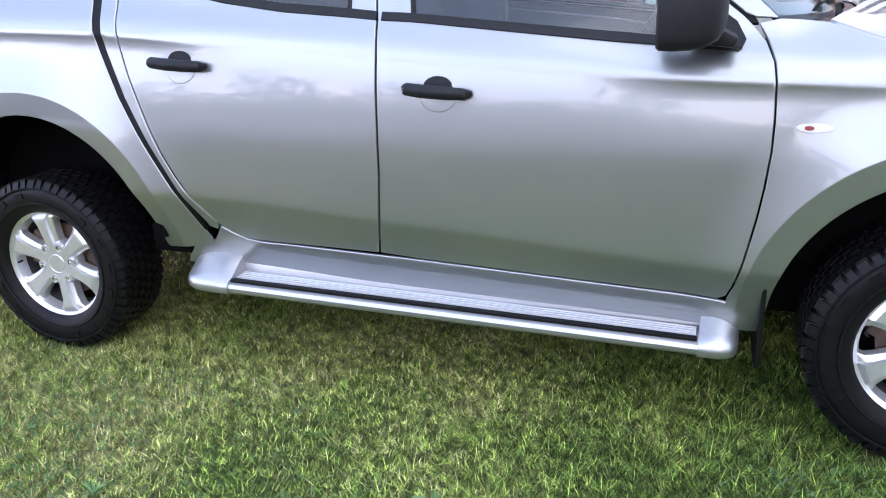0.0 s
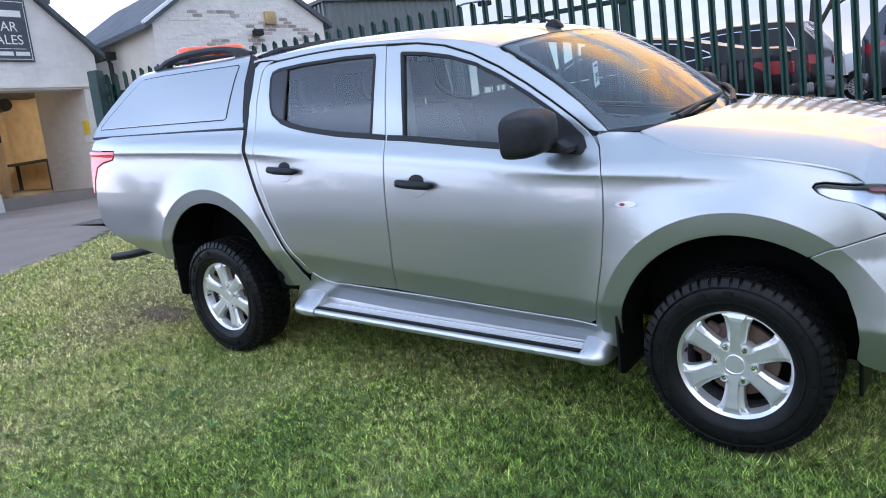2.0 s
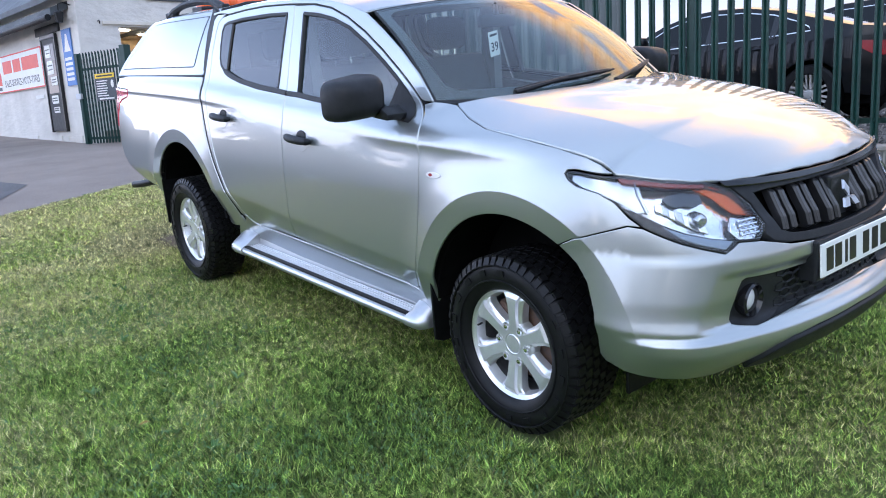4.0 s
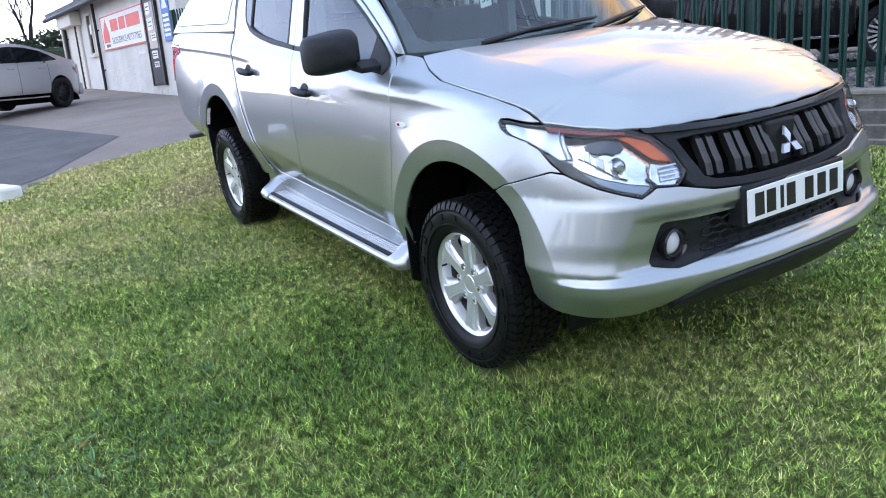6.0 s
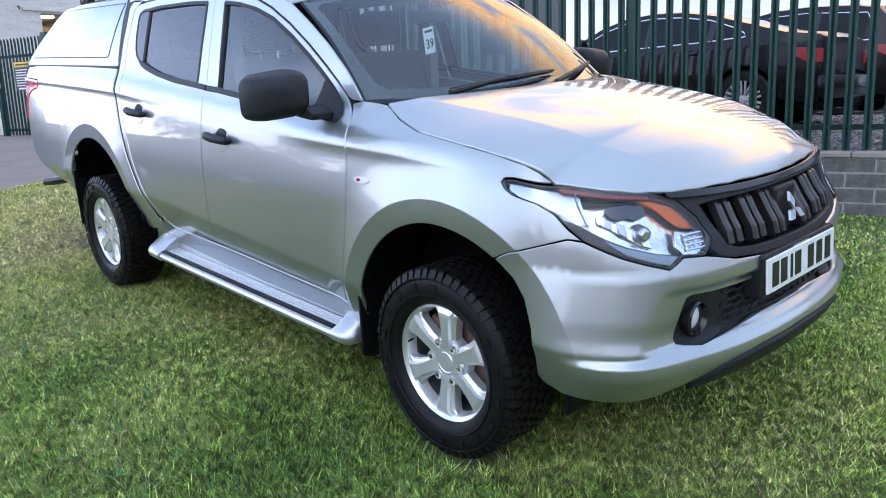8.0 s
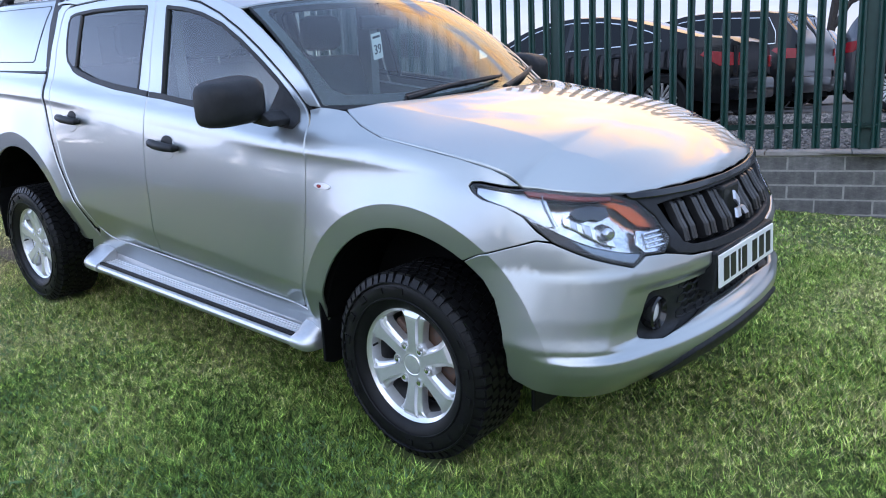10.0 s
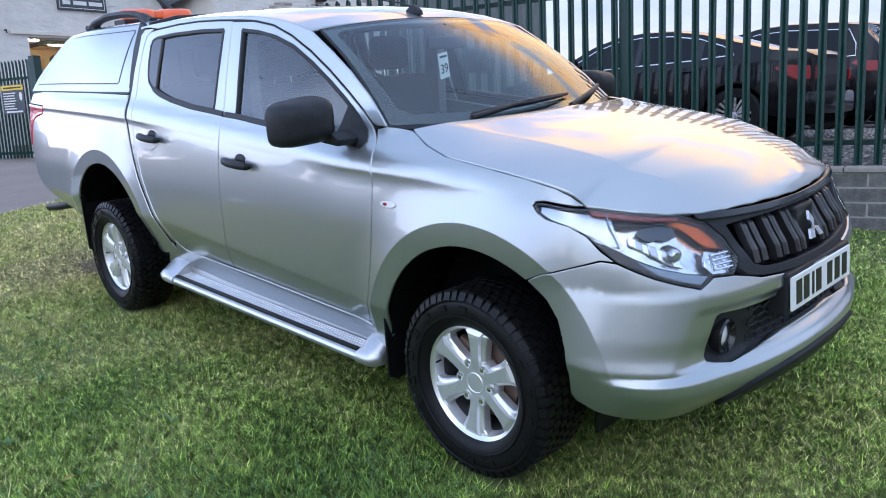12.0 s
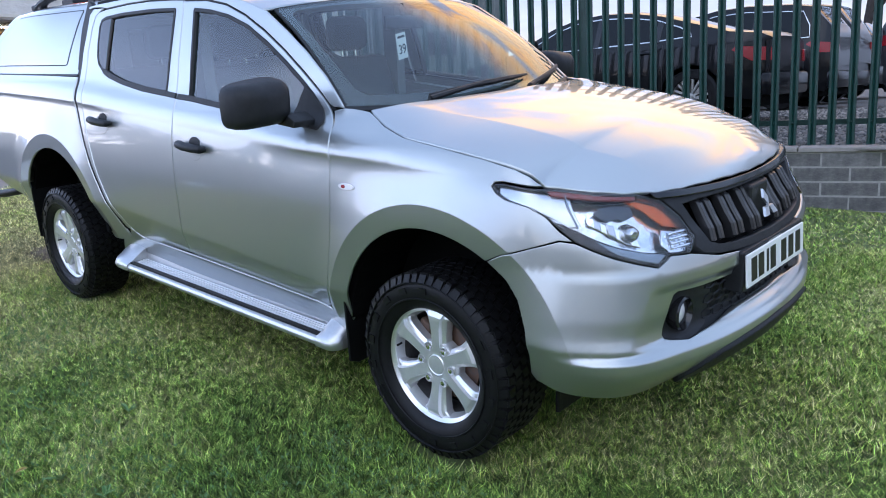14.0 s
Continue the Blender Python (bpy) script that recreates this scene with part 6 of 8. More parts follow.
# ---- pickup truck: cabin ----
def add_cabin():
    dash = prism([(0.74, 0.80), (0.72, 1.00), (0.76, 1.10), (0.83, 1.155), (1.00, 1.19), (1.14, 1.205), (1.14, 0.80)], -0.70, 0.70, bevel=0.02)
    db = part("dashboard", dash, M_DASH, truck, smooth=True)
    part("instrument_hood", tube([(0.82, -0.52, 1.16), (0.80, -0.45, 1.205), (0.80, -0.37, 1.215), (0.80, -0.29, 1.205), (0.82, -0.22, 1.16)], 0.035, 10), M_DASH, db, smooth=True)
    ringm = Matrix.Translation((0.60, -0.37, 1.08)) @ Matrix.Rotation(radians(-62), 4, "Y")
    pts = [ringm @ Vector((0.185 * math.cos(t), 0.185 * math.sin(t), 0)) for t in (2 * math.pi * k / 36 for k in range(37))]
    sw = part("steering_wheel", tube(pts, 0.016, 10), M_BLACKTRIM, truck, smooth=True)
    for a in (0, 180, 270):
        t = radians(a + 90)
        part("wheel_spoke", tube([ringm @ Vector((0.03 * math.cos(t), 0.03 * math.sin(t), -0.01)), ringm @ Vector((0.18 * math.cos(t), 0.18 * math.sin(t), 0))], 0.016, 8), M_BLACKTRIM, sw)
    part("wheel_hub", lathe([(0.0, 0.03), (0.05, 0.025), (0.065, 0.0), (0.05, -0.05)], 20, axis="z"), M_DASH, sw).matrix_basis = ringm
    def seat(x, y, wdt, n):
        sb = prism([(x - 0.48, 0.70), (x + 0.06, 0.76), (x + 0.08, 0.88), (x + 0.02, 0.91), (x - 0.44, 0.85)], y - wdt / 2, y + wdt / 2, bevel=0.03)
        ob = part("seat", sb, M_CLOTH, truck, "dark grey cloth seat", smooth=True)
        bk = prism([(x - 0.50, 0.82), (x - 0.38, 0.82), (x - 0.50, 1.12), (x - 0.57, 1.38), (x - 0.66, 1.38), (x - 0.66, 1.12)], y - wdt / 2 + 0.01, y + wdt / 2 - 0.01, bevel=0.035)
        part("backrest", bk, M_CLOTH, ob, smooth=True)
        for k in range(n):
            yy = y + (k - (n - 1) / 2) * 0.55
            hd = boxes((x - 0.69, x - 0.59, yy - 0.13, yy + 0.13, 1.41, 1.60), bevel=0.045)
            part("headrest", hd, M_CLOTH, ob, smooth=True)
            for d in (-0.05, 0.05):
                part("headrest_post", tube([(x - 0.63, yy + d, 1.36), (x - 0.635, yy + d, 1.43)], 0.007, 8), M_CHROME, ob)
    seat(0.42, -0.37, 0.52, 1)
    seat(0.42, 0.37, 0.52, 1)
    seat(-0.42, 0.0, 1.30, 2)
    part("cab_back", boxes((-1.075, -1.055, -0.60, 0.60, 1.24, 1.30), (-1.075, -1.055, -0.60, 0.60, 1.58, 1.68), (-1.075, -1.055, -0.60, -0.50, 1.30, 1.58), (-1.075, -1.055, 0.50, 0.60, 1.30, 1.58)), M_DASH, truck)
    part("rear_window", boxes((-1.070, -1.064, -0.52, 0.52, 1.28, 1.60)), M_DARKGLASS, truck)
    mr = part("rear_view_mirror", boxes((0.60, 0.625, -0.12, 0.12, 1.515, 1.575), bevel=0.01), M_BLACKTRIM, truck)
    part("mirror_stem", tube([(0.615, 0, 1.57), (0.60, 0, 1.625)], 0.012, 8), M_BLACKTRIM, mr)
    # paper stock ticket hung on the mirror
    tm = Matrix.Translation((0.640, -0.050, 1.440)) @ Matrix.Rotation(radians(10), 4, "Z") @ Matrix.Rotation(radians(8), 4, "X")
    tk = part("stock_ticket", boxes((-0.001, 0.001, -0.038, 0.038, -0.058, 0.058)), M_WHITE, truck, "white paper ticket numbered 39")
    tk.matrix_basis = tm
    part("ticket_bar", boxes((0.0015, 0.0025, -0.028, 0.028, 0.036, 0.046)), M_CHAR, tk)
    text_on(tk, "39", 0.060, Matrix.Translation((0.0022, 0, -0.016)) @ Matrix.Rotation(radians(90), 4, "Z") @ Matrix.Rotation(radians(90), 4, "X"), M_CHAR)
    for s in (-1, 1):
        part("belt_pillar", boxes((-0.16, -0.06, min(s * 0.60, s * 0.66), max(s * 0.60, s * 0.66), 1.15, 1.66)), M_DASH, truck)


def text_on(parent, words, size, m, mat, name="lettering"):
    c = bpy.data.curves.new(name, "FONT")
    c.body, c.size, c.extrude, c.align_x, c.align_y = words, size, 0.0008, "CENTER", "CENTER"
    tmp = bpy.data.objects.new(name, c)
    dg = bpy.context.evaluated_depsgraph_get()
    me = bpy.data.meshes.new_from_object(tmp.evaluated_get(dg))
    bpy.data.objects.remove(tmp)
    me.materials.clear()
    ob = part(name, me, mat, parent)
    ob.matrix_basis = m
    return ob


add_cabin()

# ---- parked cars ----
def car_wheel(parent, x, y, r, side, rim_mat, spokes=10):
    w = part("wheel", lathe([(r * 0.66, side * 0.09), (r * 0.70, side * 0.10), (r * 0.93, side * 0.10), (r, side * 0.07), (r, -side * 0.09), (r * 0.7, -side * 0.10)], 40), M_RUBBER, parent, smooth=True)
    w.matrix_basis = Matrix.Translation((x, y, r))
    rim = part("rim", lathe([(r * 0.70, side * 0.095), (r * 0.67, side * 0.085), (r * 0.64, side * 0.05), (r * 0.62, -side * 0.05)], 40), rim_mat, w, smooth=True)
    part("rim_back", lathe([(0.0, -side * 0.02), (r * 0.64, -side * 0.02), (r * 0.64, -side * 0.04)], 32), M_UNDER, w)
    me = None
    for k in range(spokes):
        if me is None:
            bm = bmesh.new()
            for sgn in (-1, 1):
                vs = [bm.verts.new(q) for q in ((sgn * 0.006, side * 0.07, r * 0.10), (sgn * 0.026, side * 0.07, r * 0.10), (sgn * 0.040, side * 0.085, r * 0.66), (sgn * 0.014, side * 0.085, r * 0.66))]
                ws = [bm.verts.new(v.co - Vector((0, side * 0.03, 0))) for v in vs]
                bm.faces.new(vs); bm.faces.new(ws[::-1])
                for i in range(4):
                    bm.faces.new((vs[i], ws[i], ws[(i + 1) % 4], vs[(i + 1) % 4]))
            ob = part("spoke", bm, rim_mat, w)
            me = ob.data
        else:
            ob = part("spoke", me, None, w)
        ob.matrix_basis = Matrix.Rotation(2 * math.pi * k / spokes, 4, "Y")
    part("hub_cap", lathe([(0.0, side * 0.085), (r * 0.12, side * 0.083), (r * 0.18, side * 0.06), (r * 0.18, side * 0.02)], 24), rim_mat, w, smooth=True)
    return w


def build_car(name, label, m, paint, top, width=0.90, belt=0.93, base=0.22, wheelbase=2.71, r=0.33, dlo=(), screens=(), rim_mat=None, spokes=10, chrome=True, lamps=True, tilt=0.42):
    """A car about its rear axle, x forward. top: its outline from the tail over the roof to the nose; dlo: the side glass;
    screens: stretches of the outline that are glass."""
    car = thing(name, label, "car", m)
    x0, x1 = top[0][0], top[-1][0]
    xm, hl = (x0 + x1) / 2, (x1 - x0) / 2
    def w(x, z):
        k = abs((x - xm) / hl)
        p = width * (1 - 0.10 * k ** 3 - 0.22 * max(k - 0.80, 0) / 0.20 * max(k - 0.80, 0) / 0.20)
        if z > belt:
            return p - 0.02 - (z - belt) * tilt
        d = (belt - z) / (belt - base)
        return p - 0.02 * (1 - math.sin(math.pi * min(d * 1.1, 1))) - 0.05 * max(d - 0.75, 0) / 0.25
    def arch(cx):
        return [(cx + (r + 0.045) * math.cos(a), r + (r + 0.045) * math.sin(a)) for a in [math.pi - math.pi * k / 14 for k in range(15)]]
    edge = list(top)
    low = [(x1 - 0.02, base + 0.10), (x1 - 0.12, base)] + arch(wheelbase)[::-1] + arch(0.0)[::-1] + [(x0 + 0.15, base + 0.05), (x0 + 0.02, base + 0.18)]
    outline = edge + low
    for s in (-1, 1):
        f = lambda x, z, s=s: Vector((x, s * w(x, z), z))
        patch("body_side", outline, f, paint, car, step=0.09, thick=0.02, edge=0.008)
        if dlo:
            patch("side_glass", list(dlo), f, M_DARKGLASS, car, step=0.09, lift=0.003, thick=0.006, edge=0.002)
            if chrome:
                patch("chrome_strip", inset(list(dlo), -0.007), f, M_STEEL, car, [inset(list(dlo), 0.005)], step=0.09, lift=0.006, thick=0.006, edge=0.002)
            for px in (0.42, 1.22):
                zt = np.interp(px, [x for x, z in top], [z for x, z in top]) - 0.07
                if min(x for x, z in dlo) < px - 0.1 and px + 0.1 < max(x for x, z in dlo):
                    patch("pillar", [(px - 0.035, belt + 0.0), (px + 0.035, belt + 0.0), (px + 0.015, zt), (px - 0.055, zt)], f, M_GLOSSBLACK, car, step=0.1, lift=0.006, thick=0.004, edge=0.002)
        for px in (0.34, 1.22, 2.22):
            patch("door_gap", [(px, base + 0.16), (px + 0.008, base + 0.16), (px + 0.008, belt - 0.02), (px, belt - 0.02)], f, M_CHAR, car, step=0.1, lift=0.003, thick=0.004, edge=0.0005)
        patch("rub_strip", [(0.42, base + 0.10), (wheelbase - 0.45, base + 0.10), (wheelbase - 0.45, base + 0.125), (0.42, base + 0.125)], f, M_CHROME if chrome else M_BLACKTRIM, car, step=0.1, lift=0.006, thick=0.006)
        for hx in (0.55, 1.42):
            part("handle", tube([f(hx - 0.09, belt - 0.11) + Vector((0, s * 0.015, 0)), f(hx, belt - 0.105) + Vector((0, s * 0.03, 0)), f(hx + 0.09, belt - 0.11) + Vector((0, s * 0.015, 0))], 0.013, 8), paint, car, smooth=True)
        part("wing_mirror", boxes((2.02, 2.16, *sorted((s * (width + 0.01), s * (width + 0.16))), belt + 0.03, belt + 0.17), bevel=0.04), paint, car, smooth=True)
        if lamps:
            zt = top[1][1]
            patch("tail_lamp", [(x0 + 0.02, zt - 0.10), (x0 + 0.36, zt - 0.07), (x0 + 0.40, zt - 0.11), (x0 + 0.20, zt - 0.24), (x0 + 0.02, zt - 0.24)], f, M_REDLENS, car, step=0.05, lift=0.008, thick=0.02, label="red tail lamp")
            part("lamp_face", boxes((x0 - 0.012, x0 + 0.03, *sorted((s * 0.52, s * w(x0 + 0.02, zt - 0.2) * 0.97)), zt - 0.25, zt - 0.11), bevel=0.008), M_REDLENS, car)
            patch("head_lamp", [(x1 - 0.03, 0.66), (x1 - 0.42, 0.74), (x1 - 0.46, 0.70), (x1 - 0.25, 0.58), (x1 - 0.03, 0.56)], f, M_LAMPBRIGHT, car, step=0.05, lift=0.006, thick=0.02)
        for cx in (0.0, wheelbase):
            car_wheel(car, cx, s * (width - 0.115), r, s, rim_mat or M_ALLOY, spokes)
    # the skin across: boot, roof and bonnet, with the screens in glass
    def strip(nm, pts, mat):
        bm = bmesh.new()
        rows = []
        for x, z in pts:
            a = w(x, z) - 0.004
            rows.append([bm.verts.new((x, a * t, z + 0.035 * (1 - t ** 4) * (1 if z > 0.5 else 0.2))) for t in (-1, -0.92, -0.75, -0.4, 0, 0.4, 0.75, 0.92, 1)])
        for a, b in zip(rows, rows[1:]):
            for i in range(8):
                bm.faces.new((a[i], a[i + 1], b[i + 1], b[i]))
        part(nm, bm, mat, car, smooth=True)
    full = fine([tuple(q) for q in top], 0.12)
    n = max(i for i, q in enumerate(full) if abs(q[0] - x1) < 1e-6)
    full = full[:n + 1]
    cut = sorted({0, len(full) - 1} | {min(range(len(full)), key=lambda i: abs(full[i][0] - s) + (0 if full[i][1] > 0.7 else 9)) for pair in screens for s in pair})
    for a, b in zip(cut, cut[1:]):
        mid = full[(a + b) // 2][0]
        g = any(p - 0.01 <= mid <= q + 0.01 for p, q in screens)
        strip("screen" if g else "upper_body", full[a:b + 1], M_DARKGLASS if g else paint)
    part("underside", boxes((x0 + 0.12, x1 - 0.15, -width + 0.24, width - 0.24, base - 0.02, base + 0.25)), M_UNDER, car)
    part("tail_panel", boxes((x0 + 0.03, x0 + 0.07, -width * 0.76, width * 0.76, base + 0.1, top[1][1] - 0.02)), paint, car)
    part("rear_bumper", boxes((x0 - 0.03, x0 + 0.12, -width * 0.80, width * 0.80, base + 0.10, base + 0.36), bevel=0.04), paint, car, smooth=True)
    part("front_bumper", boxes((x1 - 0.14, x1 + 0.02, -width * 0.78, width * 0.78, base, base + 0.36), bevel=0.05), paint, car, smooth=True)
    part("grille", boxes((x1 - 0.01, x1 + 0.02, -0.42, 0.42, base + 0.22, base + 0.40), bevel=0.01), M_BLACKTRIM, car)
    return car


SALOON = ((-0.86, 0.60), (-0.85, 0.95), (-0.74, 1.010), (-0.42, 1.050), (0.00, 1.175), (0.42, 1.300), (0.82, 1.375), (1.22, 1.395), (1.57, 1.370), (1.90, 1.275), (2.20, 1.125), (2.45, 1.000), (2.80, 0.930), (3.25, 0.850), (3.55, 0.745), (3.66, 0.62))
SALOON_DLO = ((0.00, 1.03), (0.03, 1.075), (0.16, 1.145), (0.45, 1.250), (0.82, 1.315), (1.22, 1.335), (1.55, 1.310), (1.84, 1.225), (2.08, 1.100), (2.24, 0.985), (2.18, 0.965), (1.3, 0.985), (0.5, 1.0))
HATCH = ((-0.78, 0.62), (-0.76, 1.10), (-0.66, 1.28), (-0.42, 1.56), (-0.1, 1.62), (0.6, 1.66), (1.1, 1.64), (1.45, 1.57), (1.80, 1.36), (2.12, 1.15), (2.5, 1.06), (3.0, 0.98), (3.30, 0.86), (3.42, 0.66))
HATCH_DLO = ((-0.42, 1.10), (-0.40, 1.28), (-0.28, 1.50), (0.6, 1.565), (1.08, 1.55), (1.40, 1.485), (1.72, 1.27), (1.92, 1.10), (1.2, 1.06), (0.2, 1.07))


TALL = tuple((x, z * 1.11) for x, z in HATCH)
TALL_DLO = tuple((x, z * 1.11) for x, z in HATCH_DLO)


def placed(x, y, z, deg):
    return Matrix.Translation((x, y, z)) @ Matrix.Rotation(radians(deg), 4, "Z")


build_car("saloon_car", "glossy black saloon car with chrome window trim on the gravel", placed(-0.84, 6.33 + 0.62, 0.68, 183.5), M_CARBLACK, SALOON, dlo=SALOON_DLO, screens=((-0.42, 0.42), (1.57, 2.45)), belt=0.98, rim_mat=M_CARSILVER, spokes=10)
build_car("estate_car", "black estate car with red tail lamps on the gravel", placed(-1.23, 10.9, 0.69, 183), M_CARBLACK, HATCH, dlo=HATCH_DLO, screens=((-0.66, -0.42), (1.45, 2.12)), belt=1.05, r=0.33, chrome=True)
build_car("tall_car", "tall black off-road car parked in the row", placed(-1.66, 13.5, 0.69, 182), M_CARBLACK, TALL, dlo=TALL_DLO, screens=((-0.66, -0.42), (1.45, 2.12)), belt=1.12, r=0.37, chrome=False)
build_car("small_car", "dark grey hatchback parked at the end of the row", placed(-1.95, 16.1, 0.69, 183), M_CARGREY, HATCH, dlo=HATCH_DLO, screens=((-0.66, -0.42), (1.45, 2.12)), belt=1.05, r=0.33, chrome=False)
build_car("hatchback_car", "dark grey hatchback with red tail lamps on the gravel", placed(0.95, 10.9, 0.72, -3), M_CARGREY, HATCH, dlo=HATCH_DLO, screens=((-0.66, -0.42), (1.45, 2.12)), belt=1.05, r=0.33, chrome=False)
VAN = ((-0.95, 0.7), (-0.93, 1.75), (-0.6, 1.86), (0.6, 1.92), (1.5, 1.90), (1.85, 1.82), (2.25, 1.45), (2.50, 1.18), (3.1, 1.06), (3.45, 0.95), (3.55, 0.72))
VAN_DLO = ((1.10, 1.15), (1.08, 1.72), (1.55, 1.74), (1.78, 1.68), (2.12, 1.36), (2.28, 1.16))
build_car("white_van", "pale white van with bare sides behind the parked cars", placed(1.75, 17.4, 0.72, 181), M_CARWHITE, VAN, dlo=VAN_DLO, screens=((1.85, 2.50),), belt=1.12, r=0.34, chrome=False, width=0.93, tilt=0.16)
build_car("pale_saloon", "pale silver saloon car with dark wheels on the drive", placed(-15.7 - 0.55, -0.45 - 0.55, 0.70, -46), M_CARSILVER, SALOON, dlo=SALOON_DLO, screens=((-0.42, 0.42), (1.57, 2.45)), belt=0.98, base=0.15, rim_mat=M_GLOSSBLACK, spokes=10, wheelbase=2.75)


# ---- loose stones of the yard ----
def scatter_stones():
    rng = np.random.default_rng(17)
    n = 16000
    x, y = rng.uniform(-4.0, 4.5, n), rng.uniform(4.2, 10.5, n)
    ok = FN.x * x + FN.y * y > FC + 0.12
    x, y = x[ok], y[ok]
    n = len(x)
    z = np.array([yard(a, b) for a, b in zip(x, y)])
    r = rng.uniform(0.012, 0.034, n)
    base = np.array([(1, 0, 0), (-1, 0, 0), (0, 1, 0), (0, -1, 0), (0, 0, 0.7), (0, 0, -0.6)], float)
    jit = rng.uniform(0.6, 1.3, (n, 6, 1))
    a = rng.uniform(0, 6.28, n)
    B = base[None] * jit * r[:, None, None]
    V = np.empty_like(B)
    V[..., 0] = B[..., 0] * np.cos(a)[:, None] - B[..., 1] * np.sin(a)[:, None] + x[:, None]
    V[..., 1] = B[..., 0] * np.sin(a)[:, None] + B[..., 1] * np.cos(a)[:, None] + y[:, None]
    V[..., 2] = B[..., 2] + z[:, None] + 0.004
    tri = np.array([(0, 2, 4), (2, 1, 4), (1, 3, 4), (3, 0, 4), (2, 0, 5), (1, 2, 5), (3, 1, 5), (0, 3, 5)])
    F = (6 * np.arange(n)[:, None, None] + tri[None]).reshape(-1, 3)
    tagged(part("gravel_stones", mesh_from("gravel_stones", V.reshape(-1, 3).tolist(), F.tolist()), M_STONE), "loose grey and brown gravel stones", "gravel", kind="stuff")


M_STONE = bpy.data.materials.new("gravel_stone")
M_STONE.use_nodes = True
def stone_material():
    nt = M_STONE.node_tree
    g, r = nt.nodes.new("ShaderNodeNewGeometry"), nt.nodes.new("ShaderNodeValToRGB")
    e = r.color_ramp.elements
    e[0].color, e[1].color = (0.05, 0.048, 0.046, 1), (0.34, 0.30, 0.26, 1)
    k = e.new(0.5); k.color = (0.15, 0.135, 0.12, 1)
    nt.links.new(g.outputs["Random Per Island"], r.inputs[0])
    b = nt.nodes["Principled BSDF"]
    b.inputs["Roughness"].default_value = 0.9
    nt.links.new(r.outputs["Color"], b.inputs["Base Color"])


stone_material()
scatter_stones()


# ---- trees and hedge ----
def bare_tree(name, label, x, y, z, height, seed, spread=0.6, levels=5, trunk=0.22):
    rng = random.Random(seed)
    t = thing(name, label, "tree", Matrix.Translation((x, y, z)))
    tr, tw = bmesh.new(), bmesh.new()
    def stick(bm, a, b, ra, rb, sides):
        d = (b - a).normalized()
        u = d.cross(Vector((0.3, 0.2, 1)).normalized()).normalized()
        v = d.cross(u)
        A = [bm.verts.new(a + ra * (math.cos(q) * u + math.sin(q) * v)) for q in (2 * math.pi * k / sides for k in range(sides))]
        B = [bm.verts.new(b + rb * (math.cos(q) * u + math.sin(q) * v)) for q in (2 * math.pi * k / sides for k in range(sides))]
        for k in range(sides):
            bm.faces.new((A[k], A[(k + 1) % sides], B[(k + 1) % sides], B[k]))
    def grow(p, d, ln, r, lv):
        n = 3
        for i in range(n):
            d = (d + Vector((rng.gauss(0, 0.14), rng.gauss(0, 0.14), rng.gauss(0.03, 0.08)))).normalized()
            q = p + d * ln / n
            stick(tr if lv <= 1 else tw, p, q, r, r * 0.86, 8 if lv <= 1 else 4)
            r *= 0.86
            p = q
            if lv < levels and (i > 0 or lv > 0):
                for _ in range(1 if lv < 2 else 2):
                    a = rng.uniform(0, 6.28)
                    side = Vector((math.cos(a), math.sin(a), rng.uniform(-0.1, 0.6)))
                    grow(p, (d * 0.7 + side * spread).normalized(), ln * rng.uniform(0.55, 0.78), r * 0.62, lv + 1)
    grow(Vector((0, 0, -0.2)), Vector((0.05, 0, 1)), height * 0.42, trunk, 0)
    part("trunk", tr, M_BARK, t, smooth=True)
    part("twigs", tw, M_BARK, t)
    return t


bare_tree("bare_tree", "leafless tree with dark forking limbs behind the cars", -3.4, 22.5, 0.5, 8.5, 4, trunk=0.17)
bare_tree("bare_tree", "leafless tree behind the dark hedge", -50.0, 1.6, 1.2, 9.5, 9, levels=5, trunk=0.2)


def leaf_cloud(name, label, spots, count, size, seed, mat, m, category="hedge"):
    rng = np.random.default_rng(seed)
    n = count * len(spots)
    C = np.repeat(np.array([s[:3] for s in spots]), count, axis=0)
    R = np.repeat(np.array([s[3] for s in spots]), count)
    d = rng.normal(size=(n, 3)); d /= np.linalg.norm(d, axis=1)[:, None]
    P = C + d * (R * rng.uniform(0.55, 1.08, n))[:, None]
    u = rng.normal(size=(n, 3)); u /= np.linalg.norm(u, axis=1)[:, None]
    v = np.cross(u, rng.normal(size=(n, 3))); v /= np.linalg.norm(v, axis=1)[:, None]
    s = size * rng.uniform(0.6, 1.3, n)[:, None]
    V = np.stack([P - u * s, P - v * s * 0.5, P + u * s, P + v * s * 0.5], axis=1).reshape(-1, 3)
    F = [(4 * i, 4 * i + 1, 4 * i + 2, 4 * i + 3) for i in range(n)]
    t = thing(name, label, category, m)
    part("foliage", mesh_from("foliage", V.tolist(), F), mat, t)
    return t


def build_hedge():
    rng = random.Random(3)
    spots = []
    for k in range(60):
        y = -8 + 0.28 * k
        spots.append((rng.gauss(0, 0.25), y, 1.1 + rng.gauss(0, 0.12), 0.95))
        spots.append((rng.gauss(0, 0.2), y, 2.05 + rng.gauss(0, 0.22) + 0.25 * math.sin(y * 0.8), 0.55))
    h = leaf_cloud("hedge", "tall dark evergreen hedge beyond the drive", spots, 130, 0.12, 3, M_LEAF, Matrix.Translation((-41.0, 1.0, 1.15)))
    part("hedge_core", boxes((-0.5, 0.5, -8, 9, -0.4, 2.0), bevel=0.2), M_LEAF, h)


build_hedge()


